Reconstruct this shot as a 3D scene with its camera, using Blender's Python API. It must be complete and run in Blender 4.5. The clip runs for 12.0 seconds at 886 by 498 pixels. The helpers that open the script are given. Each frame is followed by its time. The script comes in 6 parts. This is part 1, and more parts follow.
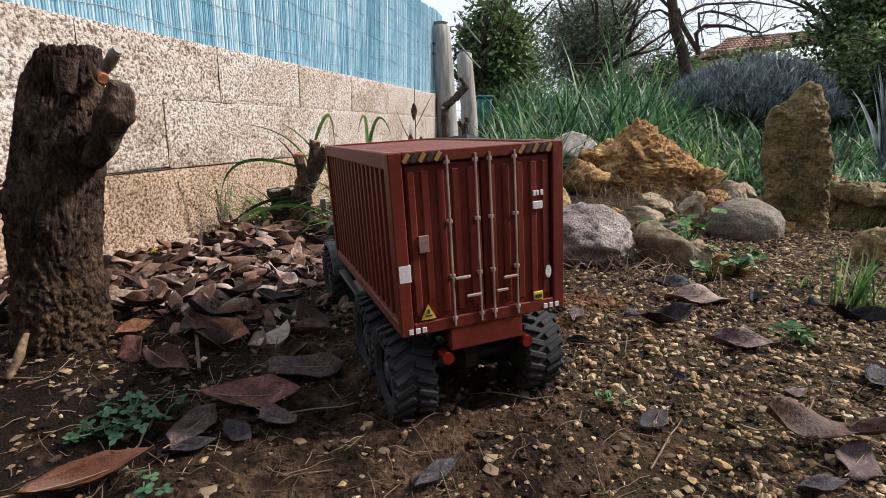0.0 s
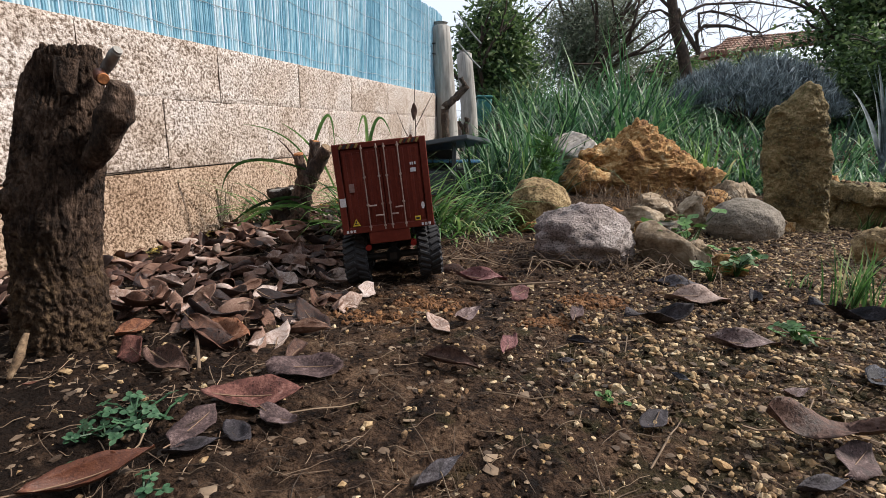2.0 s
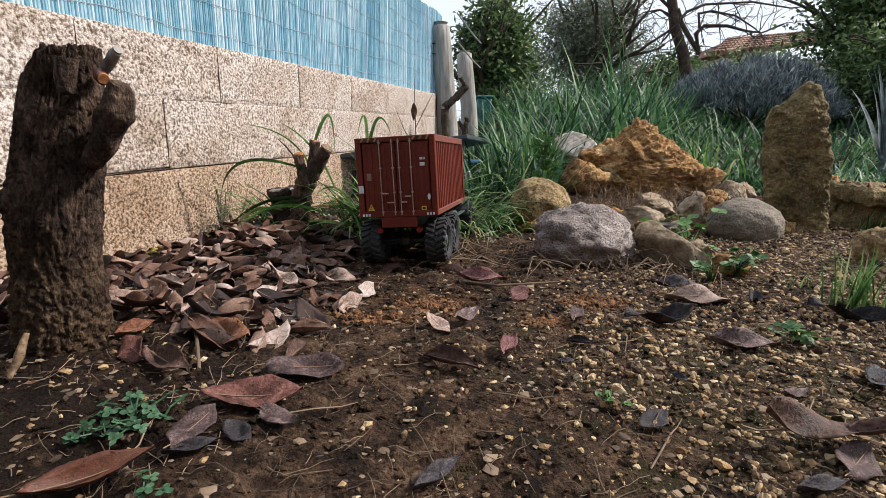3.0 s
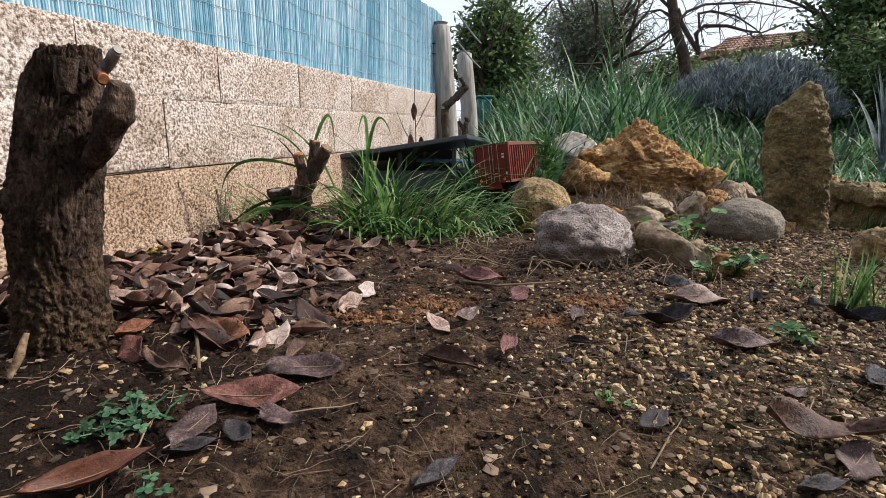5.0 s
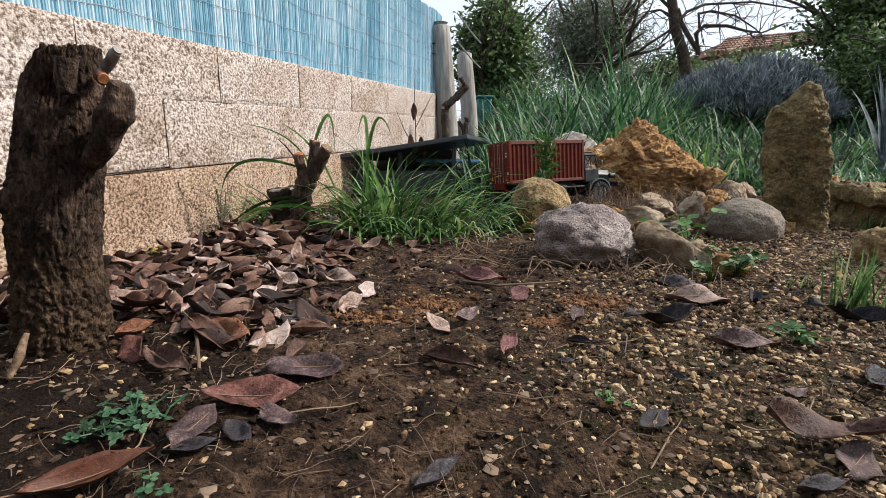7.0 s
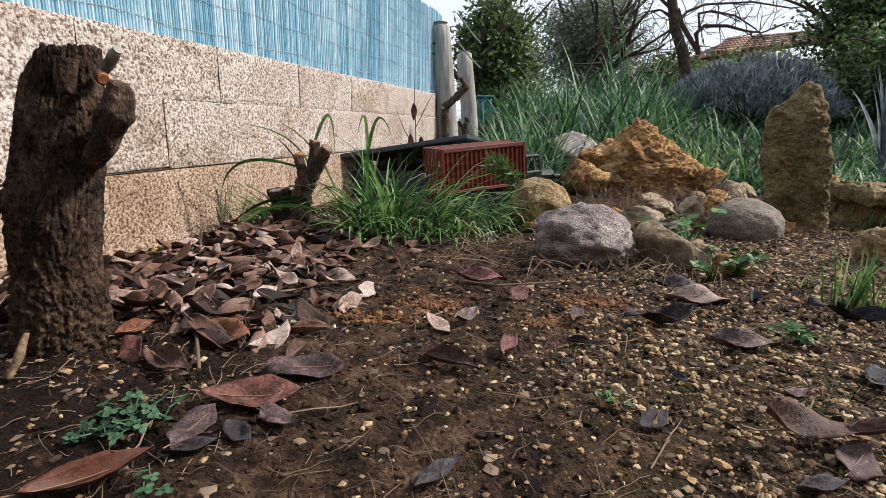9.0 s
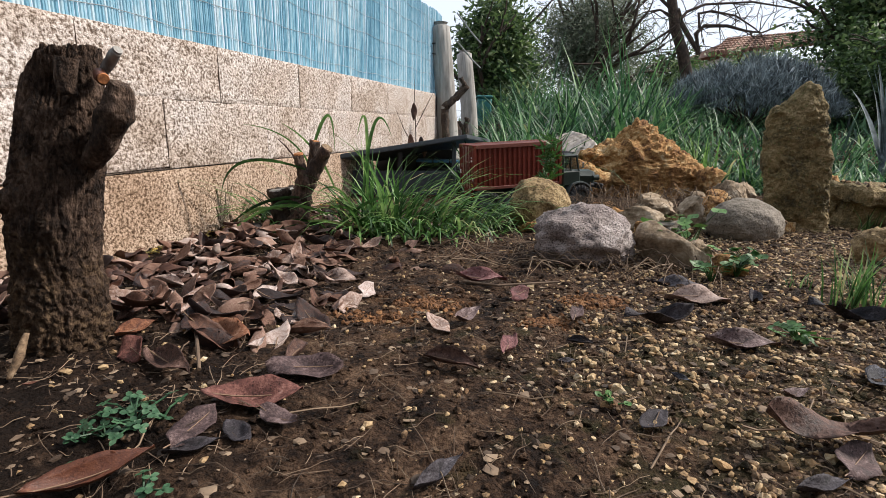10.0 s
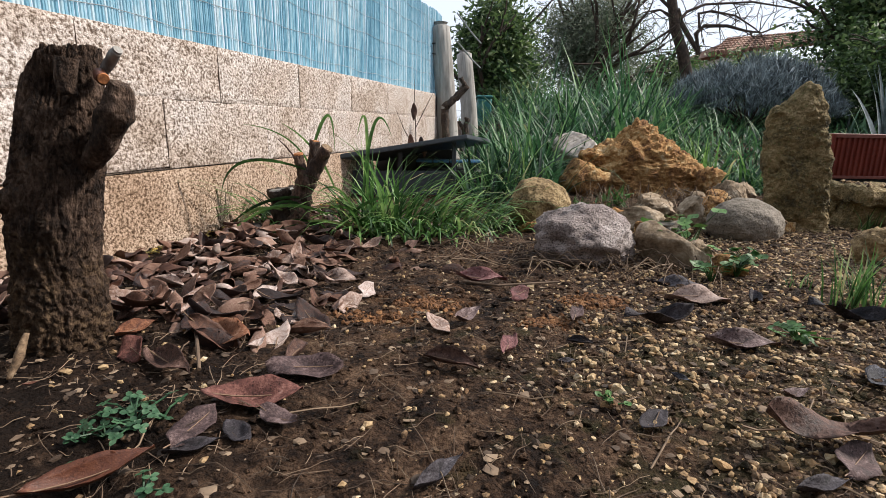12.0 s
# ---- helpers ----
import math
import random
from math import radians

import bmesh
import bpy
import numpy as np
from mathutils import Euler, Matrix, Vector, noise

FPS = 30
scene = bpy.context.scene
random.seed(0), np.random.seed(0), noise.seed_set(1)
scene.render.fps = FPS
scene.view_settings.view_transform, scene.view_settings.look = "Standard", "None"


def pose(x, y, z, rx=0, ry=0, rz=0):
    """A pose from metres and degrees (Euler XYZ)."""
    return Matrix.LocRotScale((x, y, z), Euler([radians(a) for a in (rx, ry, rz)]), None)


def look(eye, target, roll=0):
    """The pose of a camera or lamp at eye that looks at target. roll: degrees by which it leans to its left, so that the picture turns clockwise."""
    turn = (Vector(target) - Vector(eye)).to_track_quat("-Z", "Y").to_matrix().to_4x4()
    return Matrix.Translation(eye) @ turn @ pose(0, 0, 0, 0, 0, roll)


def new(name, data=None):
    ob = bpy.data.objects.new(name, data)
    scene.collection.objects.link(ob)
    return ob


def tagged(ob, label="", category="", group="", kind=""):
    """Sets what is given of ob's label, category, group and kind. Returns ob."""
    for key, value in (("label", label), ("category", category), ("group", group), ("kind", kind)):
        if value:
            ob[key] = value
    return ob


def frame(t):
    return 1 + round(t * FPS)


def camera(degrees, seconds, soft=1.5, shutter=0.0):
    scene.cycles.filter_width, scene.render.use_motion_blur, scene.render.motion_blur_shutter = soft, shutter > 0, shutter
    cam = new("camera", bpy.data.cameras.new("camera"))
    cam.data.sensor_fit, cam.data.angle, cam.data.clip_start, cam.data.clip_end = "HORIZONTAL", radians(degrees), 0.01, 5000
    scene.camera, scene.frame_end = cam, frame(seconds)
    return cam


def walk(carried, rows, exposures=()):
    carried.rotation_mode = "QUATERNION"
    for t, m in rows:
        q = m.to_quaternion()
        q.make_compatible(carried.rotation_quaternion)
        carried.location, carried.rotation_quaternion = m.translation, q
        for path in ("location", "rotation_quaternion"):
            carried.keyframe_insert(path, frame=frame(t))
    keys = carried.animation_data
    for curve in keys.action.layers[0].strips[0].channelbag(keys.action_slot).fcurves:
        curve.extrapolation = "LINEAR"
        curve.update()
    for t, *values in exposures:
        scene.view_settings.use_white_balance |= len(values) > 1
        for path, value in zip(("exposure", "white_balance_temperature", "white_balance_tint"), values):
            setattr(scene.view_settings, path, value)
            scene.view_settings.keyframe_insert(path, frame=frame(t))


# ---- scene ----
EYE = (0.0, 0.0, 0.34)
cam = camera(80.9, 12.0, soft=0.75, shutter=0.0)
VIEW = pose(*EYE, 76.6, 0, 0) @ pose(0, 0, 0, 0, 0, 1.0)
walk(cam, [(0, VIEW), (12, VIEW)])

# ---- light: hazy bright sky, soft sun from the open side of the garden ----
SUN_AZ, SUN_EL = 80.0, 43.0      # degrees clockwise from +y, and above the horizon
world = bpy.data.worlds.new("sky")
scene.world = world
world.use_nodes = True
sky = world.node_tree.nodes.new("ShaderNodeTexSky")
sky.sky_type = "NISHITA"
sky.sun_disc = False
sky.sun_elevation, sky.sun_rotation = radians(SUN_EL), radians(SUN_AZ)
sky.air_density, sky.dust_density, sky.ozone_density = 1.0, 3.0, 1.0
veil = world.node_tree.nodes.new("ShaderNodeMix")      # thin white cloud over the whole sky
veil.data_type = "RGBA"
veil.inputs[0].default_value = 0.72
veil.inputs[7].default_value = (9.6, 10.3, 11.6, 1)
world.node_tree.links.new(sky.outputs[0], veil.inputs[6])
world.node_tree.links.new(veil.outputs[2], world.node_tree.nodes["Background"].inputs[0])
world.node_tree.nodes["Background"].inputs[1].default_value = 0.12
sun = new("sun", bpy.data.lights.new("sun", "SUN"))
sun.data.energy, sun.data.angle, sun.data.color = 5.8, radians(6), (1.0, 0.93, 0.85)
a, e = radians(SUN_AZ), radians(SUN_EL)
sun.matrix_world = look((math.sin(a) * math.cos(e) * 9, math.cos(a) * math.cos(e) * 9, math.sin(e) * 9), (0, 0, 0))
scene.view_settings.exposure = 0.0


# ---- materials ----
def ramp(nt, fac, stops):
    n = nt.nodes.new("ShaderNodeValToRGB")
    el = n.color_ramp.elements
    while len(el) < len(stops):
        el.new(0.5)
    for i, (p, c) in enumerate(stops):
        el[i].position, el[i].color = p, (*c, 1)
    nt.links.new(fac, n.inputs[0])
    return n.outputs[0]


def mat(name, stops, scale=20, detail=6, rough=0.8, bump=0.3, bump_scale=None, metal=0.0, fine=4.0, stretch=(1, 1, 1),
        spots=None, cracks=None, vary=0.0, island=False, spec=0.5, gloss=None, dist=0.01, thin=0.0):
    """A surface: a colour ramp over two scales of noise, relief, optional spots (scale, size, colour) and variation piece by piece."""
    m = bpy.data.materials.new(name)
    m.use_nodes = True
    nt = m.node_tree
    b = nt.nodes["Principled BSDF"]
    tc = nt.nodes.new("ShaderNodeTexCoord")
    mp = nt.nodes.new("ShaderNodeMapping")
    mp.inputs["Scale"].default_value = stretch
    nt.links.new(tc.outputs["Object"], mp.inputs[0])

    def tex(s, d):
        n = nt.nodes.new("ShaderNodeTexNoise")
        n.inputs["Scale"].default_value, n.inputs["Detail"].default_value = s, d
        n.inputs["Roughness"].default_value = 0.62
        nt.links.new(mp.outputs[0], n.inputs["Vector"])
        return n.outputs["Fac"]

    def math_node(op, x, y):
        n = nt.nodes.new("ShaderNodeMath")
        n.operation = op
        for i, v in enumerate((x, y)):
            if isinstance(v, (int, float)):
                n.inputs[i].default_value = v
            else:
                nt.links.new(v, n.inputs[i])
        return n.outputs[0]

    coarse, small = tex(scale, detail), tex(scale * fine, 4)
    fac = math_node("ADD", math_node("MULTIPLY", coarse, 0.62), math_node("MULTIPLY", small, 0.38))
    if vary:
        if island:
            r = nt.nodes.new("ShaderNodeNewGeometry").outputs["Random Per Island"]
        else:
            r = nt.nodes.new("ShaderNodeObjectInfo").outputs["Random"]
        fac = math_node("ADD", fac, math_node("MULTIPLY", math_node("SUBTRACT", r, 0.5), vary))
    col = ramp(nt, fac, stops)
    if spots:
        s, size, c = spots
        v = nt.nodes.new("ShaderNodeTexVoronoi")
        v.inputs["Scale"].default_value = s
        nt.links.new(mp.outputs[0], v.inputs["Vector"])
        mask = ramp(nt, math_node("ADD", v.outputs["Distance"], math_node("MULTIPLY", math_node("SUBTRACT", small, 0.5), 0.5)),
                    [(size, (1, 1, 1)), (size + 0.08, (0, 0, 0))])
        mix = nt.nodes.new("ShaderNodeMix")
        mix.data_type = "RGBA"
        nt.links.new(mask, mix.inputs[0])
        nt.links.new(col, mix.inputs[6])
        mix.inputs[7].default_value = (*c, 1)
        col = mix.outputs[2]
    gap = None
    if cracks:
        s, width = cracks
        warp = nt.nodes.new("ShaderNodeVectorMath")
        warp.operation = "MULTIPLY_ADD"
        wn = nt.nodes.new("ShaderNodeTexNoise")
        wn.inputs["Scale"].default_value = s * 0.6
        nt.links.new(mp.outputs[0], wn.inputs["Vector"])
        nt.links.new(wn.outputs["Color"], warp.inputs[0])
        warp.inputs[1].default_value = (0.9 / s, 0.9 / s, 0.9 / s)
        nt.links.new(mp.outputs[0], warp.inputs[2])
        v = nt.nodes.new("ShaderNodeTexVoronoi")
        v.feature = "DISTANCE_TO_EDGE"
        v.inputs["Scale"].default_value = s
        nt.links.new(warp.outputs[0], v.inputs["Vector"])
        gap = ramp(nt, v.outputs["Distance"], [(0.0, (0, 0, 0)), (width, (1, 1, 1))])
        mix = nt.nodes.new("ShaderNodeMix")
        mix.data_type, mix.blend_type = "RGBA", "MULTIPLY"
        mix.inputs[0].default_value = 0.6
        nt.links.new(col, mix.inputs[6])
        nt.links.new(gap, mix.inputs[7])
        col = mix.outputs[2]
    nt.links.new(col, b.inputs["Base Color"])
    b.inputs["Metallic"].default_value = metal
    b.inputs["Specular IOR Level"].default_value = spec
    if gloss:
        rr = nt.nodes.new("ShaderNodeMapRange")
        rr.inputs[1].default_value, rr.inputs[2].default_value = 0.35, 0.65
        rr.inputs[3].default_value, rr.inputs[4].default_value = gloss, rough
        nt.links.new(coarse, rr.inputs[0])
        nt.links.new(rr.outputs[0], b.inputs["Roughness"])
    else:
        b.inputs["Roughness"].default_value = rough
    if bump:
        bn = nt.nodes.new("ShaderNodeBump")
        bn.inputs["Strength"].default_value, bn.inputs["Distance"].default_value = bump, dist
        height = tex(bump_scale, 5) if bump_scale else fac
        if gap:
            height = math_node("ADD", height, math_node("MULTIPLY", gap, 0.8))
        nt.links.new(height, bn.inputs["Height"])
        nt.links.new(bn.outputs[0], b.inputs["Normal"])
    if thin:
        tr = nt.nodes.new("ShaderNodeBsdfTranslucent")
        nt.links.new(col, tr.inputs[0])
        mx = nt.nodes.new("ShaderNodeMixShader")
        mx.inputs[0].default_value = thin
        nt.links.new(b.outputs[0], mx.inputs[1])
        nt.links.new(tr.outputs[0], mx.inputs[2])
        nt.links.new(mx.outputs[0], nt.nodes["Material Output"].inputs[0])
    return m


def soil_surface():
    """Trodden reddish mud with drier crumbs, green-yellow moss in the gravel and black humus round the tall stump."""
    m = mat("soil", [(0.36, (0.005, 0.0026, 0.0017)), (0.45, (0.026, 0.014, 0.0085)), (0.53, (0.078, 0.045, 0.0275)), (0.65, (0.2, 0.125, 0.08))],
            scale=15, fine=9, rough=0.95, gloss=0.6, bump=1.0, bump_scale=170, dist=0.022, spec=0.12)
    nt = m.node_tree
    b = nt.nodes["Principled BSDF"]
    co = nt.nodes.new("ShaderNodeTexCoord").outputs["Object"]

    def lay(colour, centre, reach, scale, lo, hi, amount):
        """Lays a ragged patch of another earth over the colour so far."""
        n = nt.nodes.new("ShaderNodeTexNoise")
        n.inputs["Scale"].default_value, n.inputs["Detail"].default_value = scale, 6
        nt.links.new(co, n.inputs["Vector"])
        d = nt.nodes.new("ShaderNodeVectorMath")
        d.operation = "DISTANCE"
        nt.links.new(co, d.inputs[0])
        d.inputs[1].default_value = centre
        k = nt.nodes.new("ShaderNodeMath")
        k.operation = "MULTIPLY_ADD"
        nt.links.new(d.outputs["Value"], k.inputs[0])
        k.inputs[1].default_value = -1.0 / reach
        nt.links.new(n.outputs["Fac"], k.inputs[2])
        mask = ramp(nt, k.outputs[0], [(lo, (0, 0, 0)), (hi, (amount, amount, amount))])
        mix = nt.nodes.new("ShaderNodeMix")
        mix.data_type = "RGBA"
        nt.links.new(mask, mix.inputs[0])
        nt.links.new(b.inputs["Base Color"].links[0].from_socket, mix.inputs[6])
        mix.inputs[7].default_value = (*colour, 1)
        nt.links.new(mix.outputs[2], b.inputs["Base Color"])

    lay((0.011, 0.0064, 0.0045), (-0.55, 0.45, 0), 0.9, 40, 0.0, 0.32, 0.9)
    lay((0.010, 0.006, 0.004), (-0.7, 1.35, 0), 1.3, 24, 0.05, 0.3, 0.75)
    lay((0.045, 0.042, 0.012), (0.45, 0.6, 0), 2.4, 17, 0.38, 0.5, 0.5)
    lay((0.11, 0.05, 0.02), (-0.02, 1.0, 0), 0.9, 15, 0.36, 0.6, 0.8)
    return m


SOIL = soil_surface()


def pebbledash(name, tint):
    """Coarse exposed-aggregate concrete: pale stones, the shade of the pits between them put into the colour, and broad
    faint stains.
    """
    m = bpy.data.materials.new(name)
    m.use_nodes = True
    nt = m.node_tree
    b = nt.nodes["Principled BSDF"]
    co = nt.nodes.new("ShaderNodeTexCoord").outputs["Object"]
    rnd = nt.nodes.new("ShaderNodeObjectInfo").outputs["Random"]
    shift = nt.nodes.new("ShaderNodeVectorMath")
    shift.operation = "MULTIPLY_ADD"
    nt.links.new(rnd, shift.inputs[0])
    shift.inputs[1].default_value = (9, 5, 7)
    nt.links.new(co, shift.inputs[2])
    co = shift.outputs[0]
    wide, fine, grain = (nt.nodes.new("ShaderNodeTexNoise") for _ in range(3))
    for n, s, d in ((wide, 4.5, 6), (fine, 380, 3), (grain, 135, 4)):
        n.inputs["Scale"].default_value, n.inputs["Detail"].default_value = s, d
        nt.links.new(co, n.inputs["Vector"])
    mixin = nt.nodes.new("ShaderNodeMath")
    mixin.operation = "MULTIPLY_ADD"
    nt.links.new(fine.outputs["Fac"], mixin.inputs[0])
    mixin.inputs[1].default_value = 0.4
    nt.links.new(grain.outputs["Fac"], mixin.inputs[2])
    r, g_, bl = tint
    stones = ramp(nt, mixin.outputs[0], [(0.54, (0.73 * r, 0.66 * g_, 0.62 * bl)), (0.68, (0.52 * r, 0.455 * g_, 0.415 * bl)), (0.76, (0.32 * r, 0.265 * g_, 0.225 * bl)), (0.86, (0.12 * r, 0.085 * g_, 0.065 * bl))])
    stain = ramp(nt, wide.outputs["Fac"], [(0.32, (0.66, 0.58, 0.5)), (0.46, (0.9, 0.85, 0.8)), (0.6, (1, 1, 1))])
    mul = nt.nodes.new("ShaderNodeMix")
    mul.data_type, mul.blend_type = "RGBA", "MULTIPLY"
    mul.inputs[0].default_value = 0.8
    nt.links.new(stones, mul.inputs[6])
    nt.links.new(stain, mul.inputs[7])
    nt.links.new(mul.outputs[2], b.inputs["Base Color"])
    b.inputs["Roughness"].default_value, b.inputs["Specular IOR Level"].default_value = 0.95, 0.2
    bn = nt.nodes.new("ShaderNodeBump")
    bn.invert = True
    bn.inputs["Strength"].default_value, bn.inputs["Distance"].default_value = 0.9, 0.007
    nt.links.new(mixin.outputs[0], bn.inputs["Height"])
    nt.links.new(bn.outputs[0], b.inputs["Normal"])
    return m


RENDERED = pebbledash("pebbled_concrete", (1, 1, 1))
RENDERED_LOW = pebbledash("earth_stained_concrete", (0.84, 0.72, 0.6))
# dark colour for the strips that stand in for shade in open joints
JOINT_SHADE = mat("joint_shade", [(0.35, (0.06, 0.042, 0.03)), (0.65, (0.2, 0.15, 0.11))], scale=30, rough=0.95)
STUCCO_DARK = mat("brown_render", [(0.3, (0.1, 0.085, 0.07)), (0.7, (0.16, 0.14, 0.12))], scale=3, rough=0.9)
# broad patches in this blue paint the dappled tree shade and sheen
REED = mat("blue_reed", [(0.34, (0.1196, 0.3036, 0.4232)), (0.47, (0.23, 0.46, 0.5796)), (0.56, (0.3496, 0.5612, 0.6624)), (0.7, (0.6072, 0.736, 0.7912))], scale=2.6, fine=22, stretch=(1, 1, 0.45), rough=0.6,
           bump=0.1, vary=0.3, island=True, thin=0.35)
WIRE = mat("galvanised_wire", [(0.3, (0.3, 0.33, 0.35)), (0.7, (0.5, 0.52, 0.54))], rough=0.4, metal=0.7, bump=0)
BARK = mat("bark", [(0.32, (0.007, 0.005, 0.004)), (0.45, (0.03, 0.02, 0.015)), (0.57, (0.075, 0.05, 0.035)), (0.72, (0.17, 0.12, 0.085))], scale=18, fine=6,
           stretch=(1.0, 1.0, 0.6), rough=0.95, bump=1.0, bump_scale=150, dist=0.01)


def stump_bark():
    """Dark weathered bark, crusted with dry brown earth towards the foot."""
    m = mat("stump_bark", [(0.34, (0.006, 0.0042, 0.0035)), (0.45, (0.034, 0.021, 0.015)), (0.54, (0.092, 0.058, 0.041)), (0.65, (0.22, 0.15, 0.112))], scale=34, fine=6,
            stretch=(1, 1, 0.6), rough=0.95, bump=1.0, bump_scale=170, dist=0.016, spec=0.25)
    nt = m.node_tree
    b = nt.nodes["Principled BSDF"]
    co = nt.nodes.new("ShaderNodeTexCoord").outputs["Object"]
    n, fine = nt.nodes.new("ShaderNodeTexNoise"), nt.nodes.new("ShaderNodeTexNoise")
    for q, s in ((n, 22), (fine, 120)):
        q.inputs["Scale"].default_value, q.inputs["Detail"].default_value = s, 7
        nt.links.new(co, q.inputs["Vector"])
    z = nt.nodes.new("ShaderNodeSeparateXYZ")
    nt.links.new(co, z.inputs[0])
    k = nt.nodes.new("ShaderNodeMath")
    k.operation = "MULTIPLY_ADD"
    nt.links.new(z.outputs[2], k.inputs[0])
    k.inputs[1].default_value = -1.9
    nt.links.new(n.outputs["Fac"], k.inputs[2])
    mask = ramp(nt, k.outputs[0], [(0.14, (0, 0, 0)), (0.36, (0.85, 0.85, 0.85))])
    crust = ramp(nt, fine.outputs["Fac"], [(0.36, (0.02, 0.012, 0.007)), (0.52, (0.08, 0.048, 0.027)), (0.66, (0.18, 0.118, 0.068))])
    mix = nt.nodes.new("ShaderNodeMix")
    mix.data_type = "RGBA"
    nt.links.new(mask, mix.inputs[0])
    nt.links.new(b.inputs["Base Color"].links[0].from_socket, mix.inputs[6])
    nt.links.new(crust, mix.inputs[7])
    nt.links.new(mix.outputs[2], b.inputs["Base Color"])
    return m


STUMPBARK = stump_bark()
VINEBARK = mat("vine_bark", [(0.36, (0.008, 0.005, 0.004)), (0.46, (0.035, 0.02, 0.014)), (0.55, (0.085, 0.048, 0.034)), (0.68, (0.17, 0.11, 0.085))], scale=22, fine=6, stretch=(1, 1, 0.6), rough=0.9, bump=0.9, bump_scale=140, dist=0.008)
WOUND = mat("cut_wood", [(0.36, (0.12, 0.04, 0.015)), (0.52, (0.4, 0.15, 0.05)), (0.66, (0.55, 0.28, 0.12))], scale=40, rough=0.85)
WOUND_OLD = mat("old_flake", [(0.35, (0.05, 0.03, 0.018)), (0.52, (0.2, 0.13, 0.075)), (0.7, (0.38, 0.28, 0.18))], scale=40, rough=0.9)
GREYWOOD = mat("weathered_wood", [(0.3, (0.156, 0.1404, 0.1248)), (0.55, (0.3276, 0.312, 0.2886)), (0.75, (0.468, 0.4524, 0.429))], scale=10, stretch=(1, 1, 0.15), rough=0.9,
               bump=0.6, spots=(9, 0.1, (0.12, 0.1, 0.09)))
GRANITE = mat("granite", [(0.36, (0.086, 0.0645, 0.05848)), (0.47, (0.258, 0.2064, 0.1909)), (0.56, (0.387, 0.3311, 0.3096)), (0.68, (0.5848, 0.5246, 0.4988))], scale=7, fine=26, rough=0.9, bump=1.0, bump_scale=130, dist=0.014,
              spots=(150, 0.24, (0.07, 0.055, 0.052)))
GREYSTONE = mat("grey_boulder", [(0.34, (0.063, 0.05166, 0.0378)), (0.48, (0.1512, 0.126, 0.09765)), (0.62, (0.252, 0.2142, 0.1764))], scale=7, fine=20, rough=0.9, bump=0.7, bump_scale=120, dist=0.01, spots=(70, 0.12, (0.08, 0.065, 0.045)))
TANSTONE = mat("tan_stone", [(0.36, (0.068, 0.0425, 0.0187)), (0.47, (0.2295, 0.153, 0.07225)), (0.56, (0.357, 0.255, 0.1275)), (0.66, (0.51, 0.408, 0.2465))], scale=11, fine=9, rough=0.95, bump=1.0, bump_scale=75, dist=0.016,
               spots=(55, 0.16, (0.1, 0.06, 0.025)))
OCHRE = mat("ochre_limestone", [(0.34, (0.0308, 0.01584, 0.00704)), (0.43, (0.176, 0.0792, 0.02464)), (0.51, (0.3696, 0.1936, 0.066)), (0.58, (0.4928, 0.3168, 0.1408)), (0.68, (0.6336, 0.528, 0.3696))], scale=11, fine=5, rough=0.95,
            bump=1.0, bump_scale=75, dist=0.022)
MOSSY = mat("mossy_sandstone", [(0.36, (0.03188, 0.0255, 0.01063)), (0.45, (0.1169, 0.08819, 0.03612)), (0.54, (0.2338, 0.17, 0.07437)), (0.66, (0.425, 0.3187, 0.1806))], scale=11, fine=9, rough=0.98,
            bump=1.0, bump_scale=120, dist=0.02, spots=(60, 0.12, (0.13, 0.125, 0.035)))
PALESTONE = mat("pale_limestone", [(0.36, (0.05355, 0.03442, 0.01989)), (0.46, (0.1836, 0.13, 0.08032)), (0.55, (0.306, 0.2372, 0.1644)), (0.68, (0.4743, 0.4131, 0.329))], scale=13, fine=6, rough=0.95, bump=0.7, bump_scale=70)
WHITESTONE = mat("white_boulder", [(0.36, (0.22, 0.18, 0.15)), (0.5, (0.45, 0.4, 0.36)), (0.64, (0.62, 0.57, 0.53))], scale=8, fine=9, rough=0.95, bump=0.6, bump_scale=60)
PEBBLE = mat("gravel", [(0.2, (0.035, 0.02, 0.011)), (0.42, (0.13, 0.078, 0.04)), (0.58, (0.26, 0.16, 0.076)), (0.76, (0.4, 0.28, 0.15)), (0.98, (0.6, 0.49, 0.35))], scale=45, rough=0.9, bump=0.5, vary=0.75, island=True)
PEBBLE_ONE = mat("gravel_stone", [(0.2, (0.09, 0.045, 0.02)), (0.42, (0.27, 0.15, 0.065)), (0.58, (0.38, 0.24, 0.11)), (0.76, (0.48, 0.36, 0.21)), (0.96, (0.64, 0.55, 0.43))], scale=1.6, fine=5, rough=0.9, bump=0.6, vary=0.6)
DEADLEAF = mat("dead_leaf", [(0.2, (0.02, 0.012, 0.012)), (0.4, (0.066, 0.029, 0.019)), (0.54, (0.135, 0.066, 0.043)), (0.7, (0.23, 0.14, 0.105)), (0.88, (0.46, 0.37, 0.33))], scale=14, fine=5,
               rough=0.75, gloss=0.45, bump=0.45, vary=0.68, spots=(60, 0.07, (0.03, 0.02, 0.018)), spec=0.3)
BROWNLEAF = mat("russet_leaf", [(0.3, (0.04, 0.012, 0.0064)), (0.55, (0.104, 0.032, 0.0144)), (0.75, (0.176, 0.072, 0.036))], scale=18, rough=0.5, bump=0.3)
MIDRIB = mat("leaf_rib", [(0.3, (0.12, 0.07, 0.04)), (0.7, (0.25, 0.16, 0.1))], rough=0.7, bump=0)
